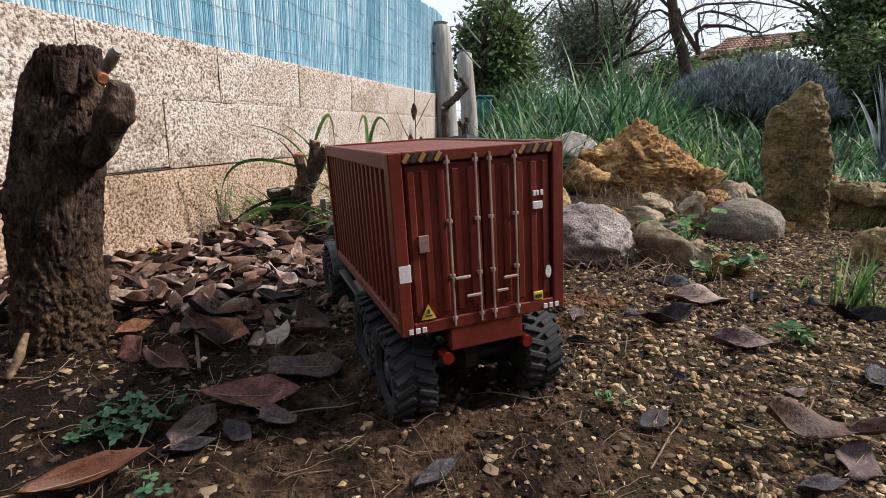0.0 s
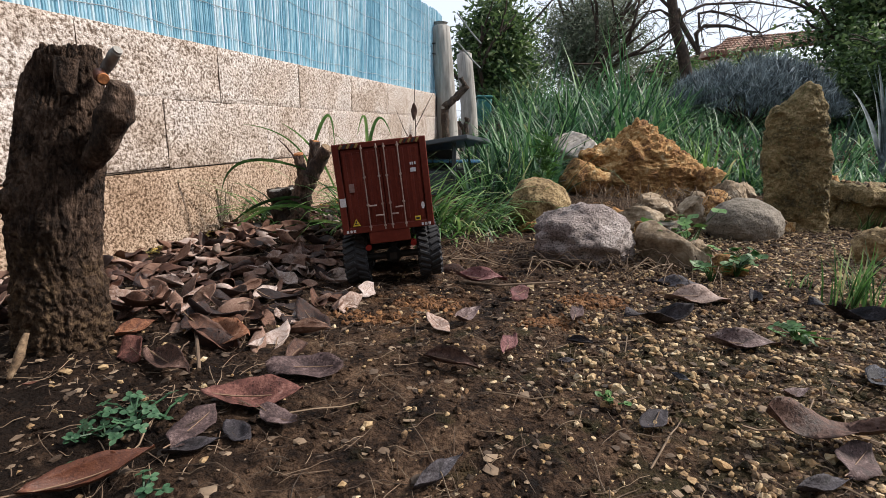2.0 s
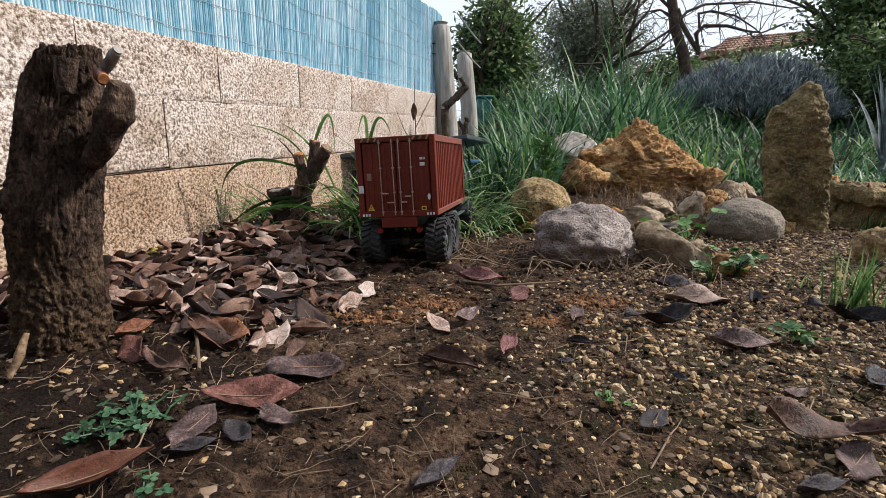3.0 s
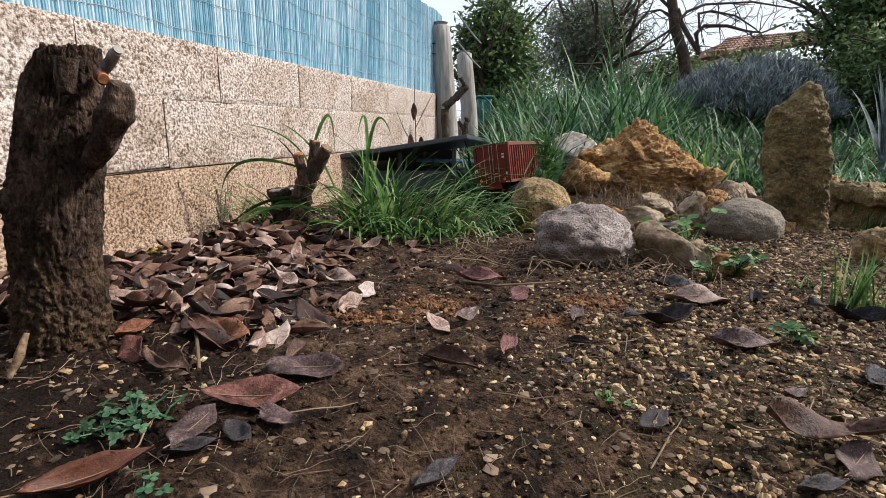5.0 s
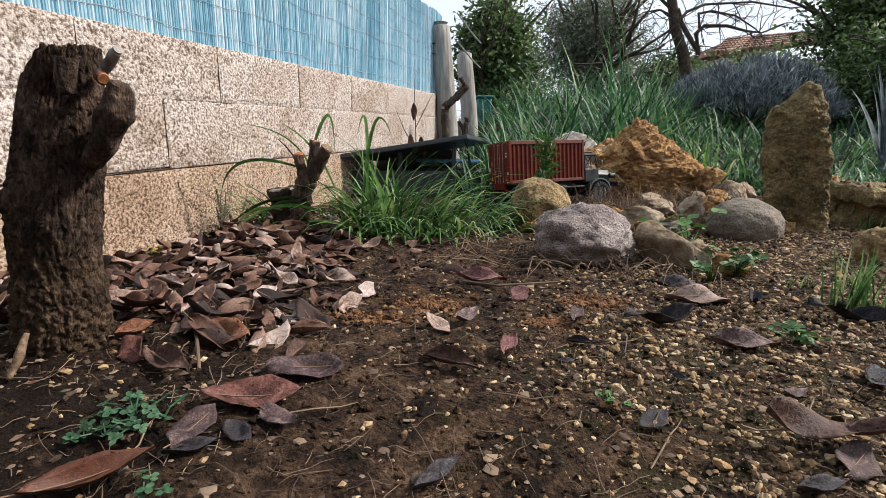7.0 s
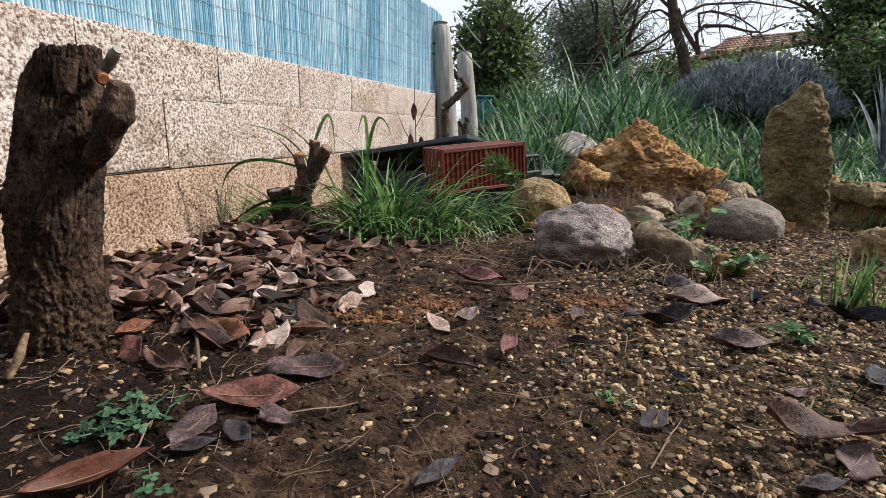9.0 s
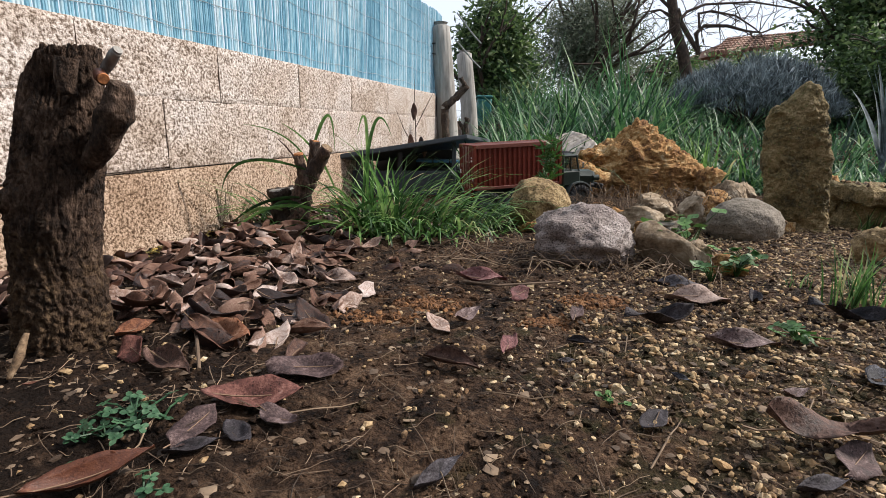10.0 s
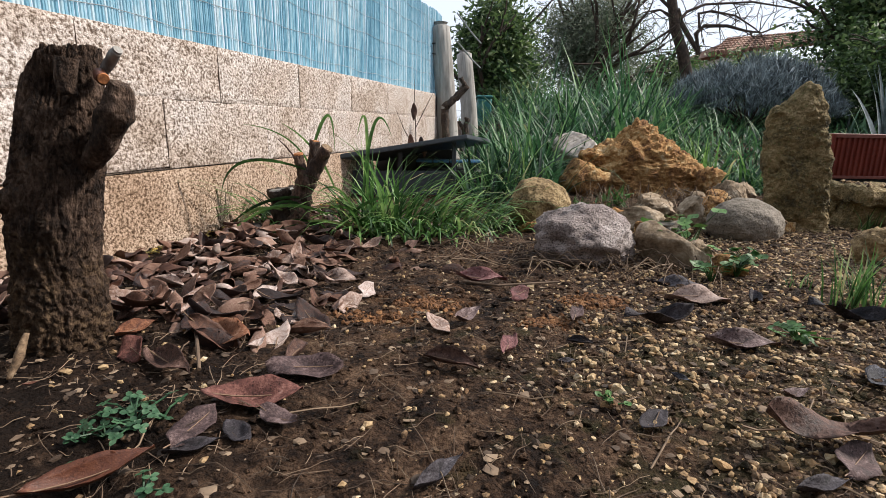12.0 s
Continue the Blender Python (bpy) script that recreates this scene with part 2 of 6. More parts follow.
STRAW = mat("straw", [(0.25, (0.035, 0.022, 0.014)), (0.48, (0.115, 0.075, 0.048)), (0.74, (0.24, 0.17, 0.112))], scale=10, rough=0.9, bump=0.2, vary=0.5, island=True)
GRASS = mat("grass_blade", [(0.24, (0.01232, 0.03696, 0.0088)), (0.4, (0.0484, 0.1232, 0.0308)), (0.54, (0.1144, 0.2464, 0.0616)), (0.68, (0.2464, 0.3784, 0.1232)), (0.8, (0.44, 0.4048, 0.2112))], scale=5, rough=0.45, bump=0, vary=0.5, island=True, thin=0.38)
FARGRASS = mat("meadow_grass", [(0.26, (0.0044, 0.01408, 0.00704)), (0.42, (0.0176, 0.05808, 0.0264)), (0.58, (0.0528, 0.1408, 0.05456)), (0.72, (0.1496, 0.2992, 0.1056)), (0.82, (0.352, 0.3696, 0.1936))], scale=1.5, rough=0.5, bump=0, vary=0.4, island=True, thin=0.3)
SHRUB = mat("evergreen_leaf", [(0.22, (0.01672, 0.03658, 0.01254)), (0.45, (0.05225, 0.09928, 0.03135)), (0.65, (0.1201, 0.1881, 0.0627)), (0.82, (0.2612, 0.324, 0.1358))], scale=2, rough=0.45, bump=0, vary=0.5, island=True, thin=0.4)
OLIVE = mat("grey_green_leaf", [(0.22, (0.04, 0.055, 0.035)), (0.5, (0.12, 0.15, 0.1)), (0.75, (0.27, 0.29, 0.21))], scale=2, rough=0.6, bump=0, vary=0.5, island=True, thin=0.4)
LAVENDER = mat("silver_leaf", [(0.25, (0.0209, 0.02755, 0.0342)), (0.48, (0.076, 0.1026, 0.1121)), (0.68, (0.2375, 0.2945, 0.3182)), (0.82, (0.437, 0.494, 0.513))], scale=3, rough=0.7, bump=0, vary=0.45, island=True, thin=0.15)
CLOVER = mat("clover_leaf", [(0.3, (0.01105, 0.03825, 0.0153)), (0.5, (0.0272, 0.0833, 0.034)), (0.7, (0.08075, 0.1615, 0.08075))], scale=60, rough=0.55, bump=0.1, vary=0.2, thin=0.2)
WEEDLEAF = mat("weed_leaf", [(0.3, (0.02, 0.06, 0.014)), (0.5, (0.055, 0.14, 0.03)), (0.7, (0.14, 0.27, 0.07))], scale=40, rough=0.5, bump=0.1, vary=0.2, thin=0.3)
RUST = mat("container_red", [(0.3, (0.0736, 0.01104, 0.00736)), (0.5, (0.1242, 0.01932, 0.01104)), (0.7, (0.1748, 0.03312, 0.0184))], scale=9, fine=12, rough=0.6, gloss=0.45, spec=0.25, bump=0.08, bump_scale=90, dist=0.003)
RUSTRAIL = mat("container_rail", [(0.3, (0.1, 0.022, 0.014)), (0.6, (0.17, 0.045, 0.03)), (0.78, (0.3, 0.16, 0.12))], scale=14, fine=8, rough=0.6, bump=0.1, dist=0.003)
STEEL = mat("worn_rod", [(0.3, (0.22, 0.12, 0.09)), (0.55, (0.4, 0.3, 0.26)), (0.75, (0.58, 0.52, 0.48))], scale=30, stretch=(1, 1, 0.3), rough=0.55, metal=0.1, bump=0.1)
WHITE = mat("white_label", [(0.3, (0.5, 0.48, 0.5)), (0.7, (0.75, 0.73, 0.75))], scale=90, rough=0.6, bump=0)
GREYLABEL = mat("faded_label", [(0.3, (0.16, 0.09, 0.08)), (0.7, (0.3, 0.19, 0.17))], scale=90, rough=0.6, bump=0)
YELLOW = mat("yellow_label", [(0.3, (0.55, 0.36, 0.03)), (0.7, (0.75, 0.52, 0.06))], scale=60, rough=0.5, bump=0)
HAZARD = mat("worn_yellow", [(0.3, (0.14, 0.08, 0.02)), (0.7, (0.34, 0.24, 0.07))], scale=60, rough=0.7, bump=0)
BLACK = mat("black_plastic", [(0.3, (0.012, 0.012, 0.013)), (0.7, (0.03, 0.03, 0.032))], scale=60, rough=0.55, bump=0.1, dist=0.002)
RUBBER = mat("muddy_rubber", [(0.3, (0.012, 0.012, 0.014)), (0.6, (0.03, 0.03, 0.034)), (0.8, (0.085, 0.07, 0.055))], scale=40, rough=0.85, bump=0.3, dist=0.003)
MOSS = mat("yellow_moss", [(0.3, (0.05, 0.045, 0.01)), (0.55, (0.16, 0.13, 0.03)), (0.75, (0.3, 0.2, 0.05))], scale=30, rough=0.95, vary=0.5, island=True)
CABGREEN = mat("dark_green_paint", [(0.3, (0.0084, 0.0154, 0.0126)), (0.7, (0.0196, 0.0315, 0.0252))], scale=20, rough=0.38, bump=0.05, dist=0.002)
FENDERGREY = mat("grey_green_paint", [(0.3, (0.0325, 0.04225, 0.04225)), (0.7, (0.065, 0.078, 0.078))], scale=20, rough=0.45, bump=0.05, dist=0.002)
CHROME = mat("dull_metal", [(0.3, (0.3, 0.3, 0.31)), (0.7, (0.5, 0.5, 0.5))], scale=30, rough=0.35, metal=0.9, bump=0)
TAILRED = mat("red_lens", [(0.3, (0.13, 0.008, 0.006)), (0.7, (0.2, 0.015, 0.01))], rough=0.25, bump=0)
SLATE = mat("slate_grey_sheet", [(0.3, (0.03, 0.037, 0.045)), (0.7, (0.065, 0.075, 0.088))], scale=12, rough=0.6, bump=0.1, dist=0.003)
BLUE = mat("blue_paint", [(0.3, (0.03, 0.14, 0.32)), (0.7, (0.08, 0.24, 0.46))], scale=20, rough=0.3, bump=0)
TEAL = mat("teal_plastic", [(0.3, (0.01, 0.09, 0.09)), (0.7, (0.02, 0.14, 0.14))], scale=10, rough=0.5, bump=0)
TILE = mat("roof_tile", [(0.25, (0.06, 0.03, 0.02)), (0.5, (0.17, 0.085, 0.055)), (0.75, (0.29, 0.18, 0.13))], scale=3, rough=0.9, bump=0.2, vary=0.5)
STUCCO = mat("pale_stucco", [(0.3, (0.5, 0.45, 0.4)), (0.7, (0.66, 0.62, 0.57))], scale=3, rough=0.9, bump=0.1)
GLASS = bpy.data.materials.new("glass")
GLASS.use_nodes = True
g = GLASS.node_tree.nodes["Principled BSDF"]
g.inputs["Roughness"].default_value, g.inputs["Transmission Weight"].default_value, g.inputs["IOR"].default_value = 0.05, 1.0, 1.3


# ---- helpers for building ----
def mesh_of(name, verts, faces, material, smooth=False):
    me = bpy.data.meshes.new(name)
    me.from_pydata([tuple(v) for v in verts], [], [tuple(f) for f in faces])
    me.materials.append(material)
    if smooth:
        me.polygons.foreach_set("use_smooth", [True] * len(me.polygons))
    me.update()
    return me


def part(name, bm, material, parent=None, label="", smooth=False):
    """Links a bmesh (or a ready mesh) as one mesh object, under a thing or a part."""
    if isinstance(bm, bmesh.types.BMesh):
        me = bpy.data.meshes.new(name)
        bm.normal_update()
        bm.to_mesh(me)
        bm.free()
        me.materials.append(material)
        if smooth:
            me.polygons.foreach_set("use_smooth", [True] * len(me.polygons))
    else:
        me = bm
    ob = new(name, me)
    ob.parent = parent
    if label:
        ob["label"] = label
    return ob


def thing(name, m, label, category, group="", kind=""):
    ob = new(name)
    ob.empty_display_size = 0.05
    ob.matrix_basis = m
    return tagged(ob, label, category, group, kind)


def rbox(bm, c, s, bev=0.002, m=None):
    """A box with chamfered edges."""
    pts = []
    for sx in (-1, 1):
        for sy in (-1, 1):
            for sz in (-1, 1):
                p = [sx * s[0] / 2, sy * s[1] / 2, sz * s[2] / 2]
                for k in range(3):
                    q = [p[i] - (0 if i == k else (sx, sy, sz)[i] * min(bev, s[i] * 0.4)) for i in range(3)]
                    v = Vector(q)
                    pts.append(bm.verts.new((m @ v if m else v) + Vector(c)))
    bmesh.ops.convex_hull(bm, input=pts)
    return bm


def rod(bm, p0, p1, r0, r1=None, n=8, caps=True):
    """A tapered rod between two points."""
    p0, p1 = Vector(p0), Vector(p1)
    r1 = r0 if r1 is None else r1
    q = (p1 - p0).to_track_quat("Z", "Y").to_matrix()
    rings = []
    for p, r in ((p0, r0), (p1, r1)):
        rings.append([bm.verts.new(p + q @ Vector((math.cos(6.28319 * i / n) * r, math.sin(6.28319 * i / n) * r, 0))) for i in range(n)])
    for i in range(n):
        bm.faces.new((rings[0][i], rings[0][(i + 1) % n], rings[1][(i + 1) % n], rings[1][i]))
    if caps:
        bm.faces.new(rings[0][::-1])
        bm.faces.new(rings[1])
    return bm


def tube(bm, pts, radii, n=8):
    """A bent tapered limb through points."""
    rings = []
    pts = [Vector(p) for p in pts]
    for i, p in enumerate(pts):
        d = pts[min(i + 1, len(pts) - 1)] - pts[max(i - 1, 0)]
        q = d.to_track_quat("Z", "Y").to_matrix()
        rings.append([bm.verts.new(p + q @ Vector((math.cos(6.28319 * k / n) * radii[i], math.sin(6.28319 * k / n) * radii[i], 0))) for k in range(n)])
    for a, b in zip(rings, rings[1:]):
        for k in range(n):
            bm.faces.new((a[k], a[(k + 1) % n], b[(k + 1) % n], b[k]))
    bm.faces.new(rings[0][::-1])
    bm.faces.new(rings[-1])
    return bm


def fbm(p, octaves=4):
    return noise.fractal(Vector(p), 0.9, 2.1, octaves)


def smooth_step(x, a, b):
    t = min(1.0, max(0.0, (x - a) / (b - a)))
    return t * t * (3 - 2 * t)


def gz(x, y):
    """The height of the ground."""
    z = 0.010 * fbm((x * 1.4, y * 1.4, 3.1), 3) * smooth_step(y, 0.3, 1.2)
    near = 1 - smooth_step(max(abs(x), abs(y - 1.5)), 3.0, 5.0)
    z += near * (0.008 * fbm((x * 9, y * 9, 0.5), 3) + 0.005 * fbm((x * 46, y * 46, 1.7), 3))
    z -= 0.022 * smooth_step(y, 0.6, 1.25)                                           # the plot falls away a little
    z -= 0.046 * math.exp(-((x - 0.12) / 0.42) ** 2 - ((y - 2.4) / 0.45) ** 2)      # the hollow behind the boulders
    z += 0.03 * math.exp(-((x + 0.55) / 0.28) ** 2 - ((y - 0.7) / 0.3) ** 2)        # the mound at the tall stump
    z += 0.42 * smooth_step(y, 3.0, 6.0) * smooth_step(x + 0.3 * (y - 3), 0.2, 1.6)  # the grassy bank
    return z


def sheet(xs, ys, z):
    verts = [(x, y, z(x, y)) for y in ys for x in xs]
    n = len(xs)
    faces = [(j * n + i, j * n + i + 1, (j + 1) * n + i + 1, (j + 1) * n + i) for j in range(len(ys) - 1) for i in range(n - 1)]
    return verts, faces


def spread(a, b, far_a, far_b, step, grow=1.35):
    mid = list(np.arange(a, b, step))
    up, s = [b], step
    while up[-1] < far_b:
        s *= grow
        up.append(up[-1] + s)
    down, s = [a], step
    while down[-1] > far_a:
        s *= grow
        down.append(down[-1] - s)
    return [float(v) for v in down[:0:-1] + mid + up]


def blades(spec, width=0.005, seg=5, seed=1, droop=1.0, fold=0.25):
    """Grass: spec rows are (x, y, z, length, lean direction, lean). One ribbon each, folded along the middle."""
    rng = np.random.default_rng(seed)
    V, Fc = [], []
    for x, y, z, ln, az, lean in spec:
        w = width * rng.uniform(0.6, 1.3)
        d = np.array([math.cos(az), math.sin(az), 0.0])
        side = np.array([-d[1], d[0], 0.0])
        tw = rng.uniform(-0.8, 0.8)
        side = side * math.cos(tw) + d * math.sin(tw) * 0.6
        p = np.array([x, y, z])
        ang, base = lean * rng.uniform(0.3, 0.6), len(V)
        for k in range(seg + 1):
            t = k / seg
            ww = w * (1 - t ** 2.2) * (0.55 + 0.45 * min(1, t * 4)) * 0.5 + 0.0003
            V += [tuple(p - side * ww), tuple(p - np.array([0, 0, 1]) * ww * fold), tuple(p + side * ww)]
            p = p + (d * math.sin(ang) + np.array([0, 0, 1]) * math.cos(ang)) * ln / seg
            ang += lean * droop * (0.4 + 1.1 * t) * 1.35 / seg
        for k in range(seg):
            o = base + k * 3
            Fc += [(o, o + 1, o + 4, o + 3), (o + 1, o + 2, o + 5, o + 4)]
    return V, Fc


def stone_mesh(name, size, seed, material, rough=0.12, freq=1.6, sub=4, cuts=0, flat=0.0, crag=0.0):
    """A stone: a lump with noise in two scales, optionally chopped by planes."""
    bm = bmesh.new()
    bmesh.ops.create_icosphere(bm, subdivisions=sub, radius=1.0)
    rng = random.Random(seed)
    planes = []
    for _ in range(cuts):
        n = Vector((rng.gauss(0, 1), rng.gauss(0, 1), rng.gauss(0, 0.7))).normalized()
        planes.append((n, rng.uniform(0.42, 0.8)))
    for v in bm.verts:
        p = v.co.copy()
        for n, d in planes:
            h = p.dot(n)
            if h > d:
                p -= n * (h - d) * 0.98
        q = p * freq + Vector((seed * 7.3, seed * 1.9, seed))
        k = 1 + rough * fbm(q, 4) + rough * 0.35 * fbm(q * 3.7, 3)
        if crag:
            k += crag * (0.5 - abs(noise.noise(q * 2.6))) + crag * 0.6 * (0.4 - abs(noise.noise(q * 6.1))) + crag * 0.35 * noise.noise(q * 14)
        p *= k
        if flat and p.z < -flat:
            p.z = -flat + (p.z + flat) * 0.15
        v.co = Vector((p.x * size[0], p.y * size[1], p.z * size[2]))
    me = bpy.data.meshes.new(name)
    bm.normal_update()
    bm.to_mesh(me)
    bm.free()
    me.materials.append(material)
    me.polygons.foreach_set("use_smooth", [True] * len(me.polygons))
    return me




# ---- the ground ----
xs = spread(-1.2, 1.8, -90, 120, 0.0085)
ys = spread(0.3, 1.9, -40, 160, 0.0075, 1.09)
gv, gf = sheet(xs, ys, gz)
ground = tagged(new("ground", mesh_of("ground", gv, gf, SOIL, True)), "dark damp garden soil with grit and straw", "ground", kind="structure")

# ---- the garden wall: three courses of pebbled blocks and a reed screen above ----
WALL_AZ = radians(15.5)
WALL_O = Vector((-1.155, 0.320, 0.0))
WALL_M = Matrix.Translation(WALL_O) @ Matrix.Rotation(-WALL_AZ, 4, "Z") @ Matrix.Rotation(radians(90), 4, "Z")   # x along the wall, y to its back
S0, Z1 = 1.032, 0.201
WALL_END = 4.32


def block_mesh(ln, ht, seed, material):
    """One block: a chamfered slab with an uneven, pitted face."""
    nx, nz = int(ln / 0.016), int(ht / 0.016)
    V, Fc = [], []
    us = [0.0, 0.001] + [ln * i / (nx - 2) for i in range(1, nx - 2)] + [ln - 0.001, ln]
    ws = [0.0, 0.001] + [ht * i / (nz - 2) for i in range(1, nz - 2)] + [ht - 0.001, ht]
    for k in range(nz + 1):
        for i in range(nx + 1):
            x, z = us[i], ws[k]
            edge = min(x, ln - x, z, ht - z)
            wob = 0.0035 * fbm((x * 20 + seed * 5, z * 20, seed), 3)
            V.append((x + (0.0006 * fbm((z * 15, seed, 2), 2) if i in (0, nx) else 0), (0.0006 if edge < 0.0008 else 0.0) + wob, z + (0.0006 * fbm((x * 15, seed, 5), 2) if k in (0, nz) else 0)))
    n = nx + 1
    for k in range(nz):
        for i in range(nx):
            Fc.append((k * n + i, k * n + i + 1, (k + 1) * n + i + 1, (k + 1) * n + i))
    f0 = len(V)
    V += [(0, 0.14, 0), (ln, 0.14, 0), (ln, 0.14, ht), (0, 0.14, ht)]
    Fc += [(f0 + 1, f0, f0 + 3, f0 + 2)]
    bot, top = list(range(0, n)), list(range(nz * n, nz * n + n))
    left, right = [k * n for k in range(nz + 1)], [k * n + nx for k in range(nz + 1)]
    Fc += [tuple(bot[::-1] + [f0, f0 + 1]), tuple(top + [f0 + 2, f0 + 3]), tuple(left + [f0 + 3, f0]), tuple(right[::-1] + [f0 + 1, f0 + 2])]
    return mesh_of("block", V, Fc, material, True)


def garden_wall():
    core = bmesh.new()
    rbox(core, ((WALL_END - 2.4) / 2, 0.078, 0.27), (WALL_END + 2.4, 0.12, 0.598), 0.004)
    wall = part("garden_wall", core, RENDERED)
    wall.matrix_basis = WALL_M
    tagged(wall, "low garden wall of rough pebbled concrete blocks", "wall", kind="structure")
    rng = random.Random(4)
    for row, (z0, ht, off) in enumerate(((-0.06, 0.256, 0.0), (Z1, 0.2, 0.25), (Z1 + 0.2, 0.175, 0.0))):
        kinds = [block_mesh(0.4998, ht - 0.0003, row * 7 + i + 1, RENDERED if row else RENDERED_LOW) for i in range(4)]
        k = -7
        while S0 + off + 0.5 * k < WALL_END - 0.3:
            s = S0 + off + 0.5 * k
            ob = part("block", kinds[rng.randrange(4)], RENDERED, wall)
            tilt = -0.010 if (row == 1 and k == -1) else 0.0
            ob.matrix_basis = pose(s + 0.0001, 0.004 + rng.uniform(-0.0012, 0.0012), z0 + 0.0002, 0, tilt * 57, 0)
            k += 1
    # strips of dark colour painting the shade in joints where pointing has dropped out
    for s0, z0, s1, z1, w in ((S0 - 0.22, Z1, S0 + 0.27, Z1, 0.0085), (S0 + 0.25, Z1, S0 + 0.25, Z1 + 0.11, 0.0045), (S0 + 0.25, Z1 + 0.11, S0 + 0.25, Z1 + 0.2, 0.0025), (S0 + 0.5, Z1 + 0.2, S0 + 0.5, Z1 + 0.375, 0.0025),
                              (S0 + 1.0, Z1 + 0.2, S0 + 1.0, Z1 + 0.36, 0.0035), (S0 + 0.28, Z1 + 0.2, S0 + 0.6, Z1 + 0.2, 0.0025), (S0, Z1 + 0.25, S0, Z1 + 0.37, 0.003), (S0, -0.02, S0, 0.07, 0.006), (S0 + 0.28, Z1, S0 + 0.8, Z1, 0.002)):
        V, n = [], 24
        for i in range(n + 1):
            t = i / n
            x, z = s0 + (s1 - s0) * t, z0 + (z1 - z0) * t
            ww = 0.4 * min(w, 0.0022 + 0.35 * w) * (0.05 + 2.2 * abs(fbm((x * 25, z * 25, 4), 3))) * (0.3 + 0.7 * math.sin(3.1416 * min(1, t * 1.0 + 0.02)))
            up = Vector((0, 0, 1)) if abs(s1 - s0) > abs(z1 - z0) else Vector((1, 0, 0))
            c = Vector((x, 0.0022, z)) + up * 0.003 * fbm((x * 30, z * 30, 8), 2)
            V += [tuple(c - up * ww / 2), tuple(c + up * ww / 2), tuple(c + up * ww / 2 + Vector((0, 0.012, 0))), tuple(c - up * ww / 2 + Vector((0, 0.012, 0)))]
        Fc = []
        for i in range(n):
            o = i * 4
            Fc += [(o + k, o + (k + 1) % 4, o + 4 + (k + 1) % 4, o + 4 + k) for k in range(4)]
        part("open_joint", mesh_of("open_joint", V, Fc, JOINT_SHADE), JOINT_SHADE, wall, "dark strip painting the shade in an open mortar joint")
    return wall


def reed_screen():
    """The blue reed matting: split canes side by side, bound with wire, on the wall's crown."""
    scr = thing("reed_screen", WALL_M, "faded light blue reed screen bound with wire above the wall, tree shade in its colour", "fence")
    rng = random.Random(8)
    s, n = -1.6, 0
    panel_from, V, Fc = s, [], []

    def close_panel():
        part("reed_panel", mesh_of("reed_panel", V, Fc, REED, False), REED, scr)

    while s < WALL_END + 0.02:
        w = rng.uniform(0.007, 0.012)
        y = 0.05 + 0.004 * math.sin(s * 9) + rng.uniform(-0.0025, 0.0025)
        top = 1.2 + 0.012 * fbm((s * 4, 0, 0), 2) + rng.uniform(-0.006, 0.006)
        z0 = 0.545 - 0.035 * smooth_step(s, 1.5, 2.4) + rng.uniform(-0.006, 0.004)
        lean = rng.uniform(-0.006, 0.006)
        o = len(V)
        for z, dx in ((z0, 0), (top, lean)):
            for i in range(4):
                a = 3.1416 * i / 3
                V.append((s + dx + w / 2 - math.cos(a) * w / 2, y - math.sin(a) * 0.004, z))
        Fc += [(o + i, o + i + 1, o + i + 5, o + i + 4) for i in range(3)]
        s += w * rng.uniform(0.9, 1.04)
        if s - panel_from > 1.0:
            close_panel()
            panel_from, V, Fc = s, [], []
    if V:
        close_panel()
    bm = bmesh.new()
    for z in (0.62, 0.72, 0.82, 0.92, 1.02, 1.12):
        pts = [(-1.6 + 0.12 * i, 0.043 + 0.004 * math.sin((-1.6 + 0.12 * i) * 9), z + 0.006 * math.sin(i * 1.7 + z * 40)) for i in range(int((WALL_END + 1.6) / 0.12) + 1)]
        tube(bm, pts, [0.0011] * len(pts), 4)
    part("binding_wire", bm, WIRE, scr)
    for k in range(5):
        bm = bmesh.new()
        rod(bm, (-1.2 + 1.3 * k, 0.085, 0.4), (-1.2 + 1.3 * k, 0.085, 1.2), 0.016, n=8)
        part("screen_post", bm, GREYWOOD, scr)


garden_wall()
reed_screen()
# unseen wall added behind the camera, keeps sky light off surfaces facing it
back = bmesh.new()
rbox(back, (1.5, -1.9, 1.3), (9.0, 0.2, 3.0), 0.01)
tagged(part("wall_south", back, STUCCO_DARK), "plain rendered wall added out of view to block sky light", "wall", kind="structure")


# ---- the truck ----
CW, CH, CL, CZ = 0.2, 0.195, 0.42, 0.128


def corrugated(length, z0, z1, waves, depth):
    """A ribbed sheet in the x = 0 plane; y along it, ribs outward to +x."""
    prof = []
    p = length / waves
    for i in range(waves):
        y = i * p
        prof += [(y, 0), (y + 0.36 * p, 0), (y + 0.5 * p, depth), (y + 0.86 * p, depth)]
    prof.append((length, 0))
    V = [(d, y, z) for z in (z0, z1) for y, d in prof]
    n = len(prof)
    return V, [(i, i + 1, n + i + 1, n + i) for i in range(n - 1)]


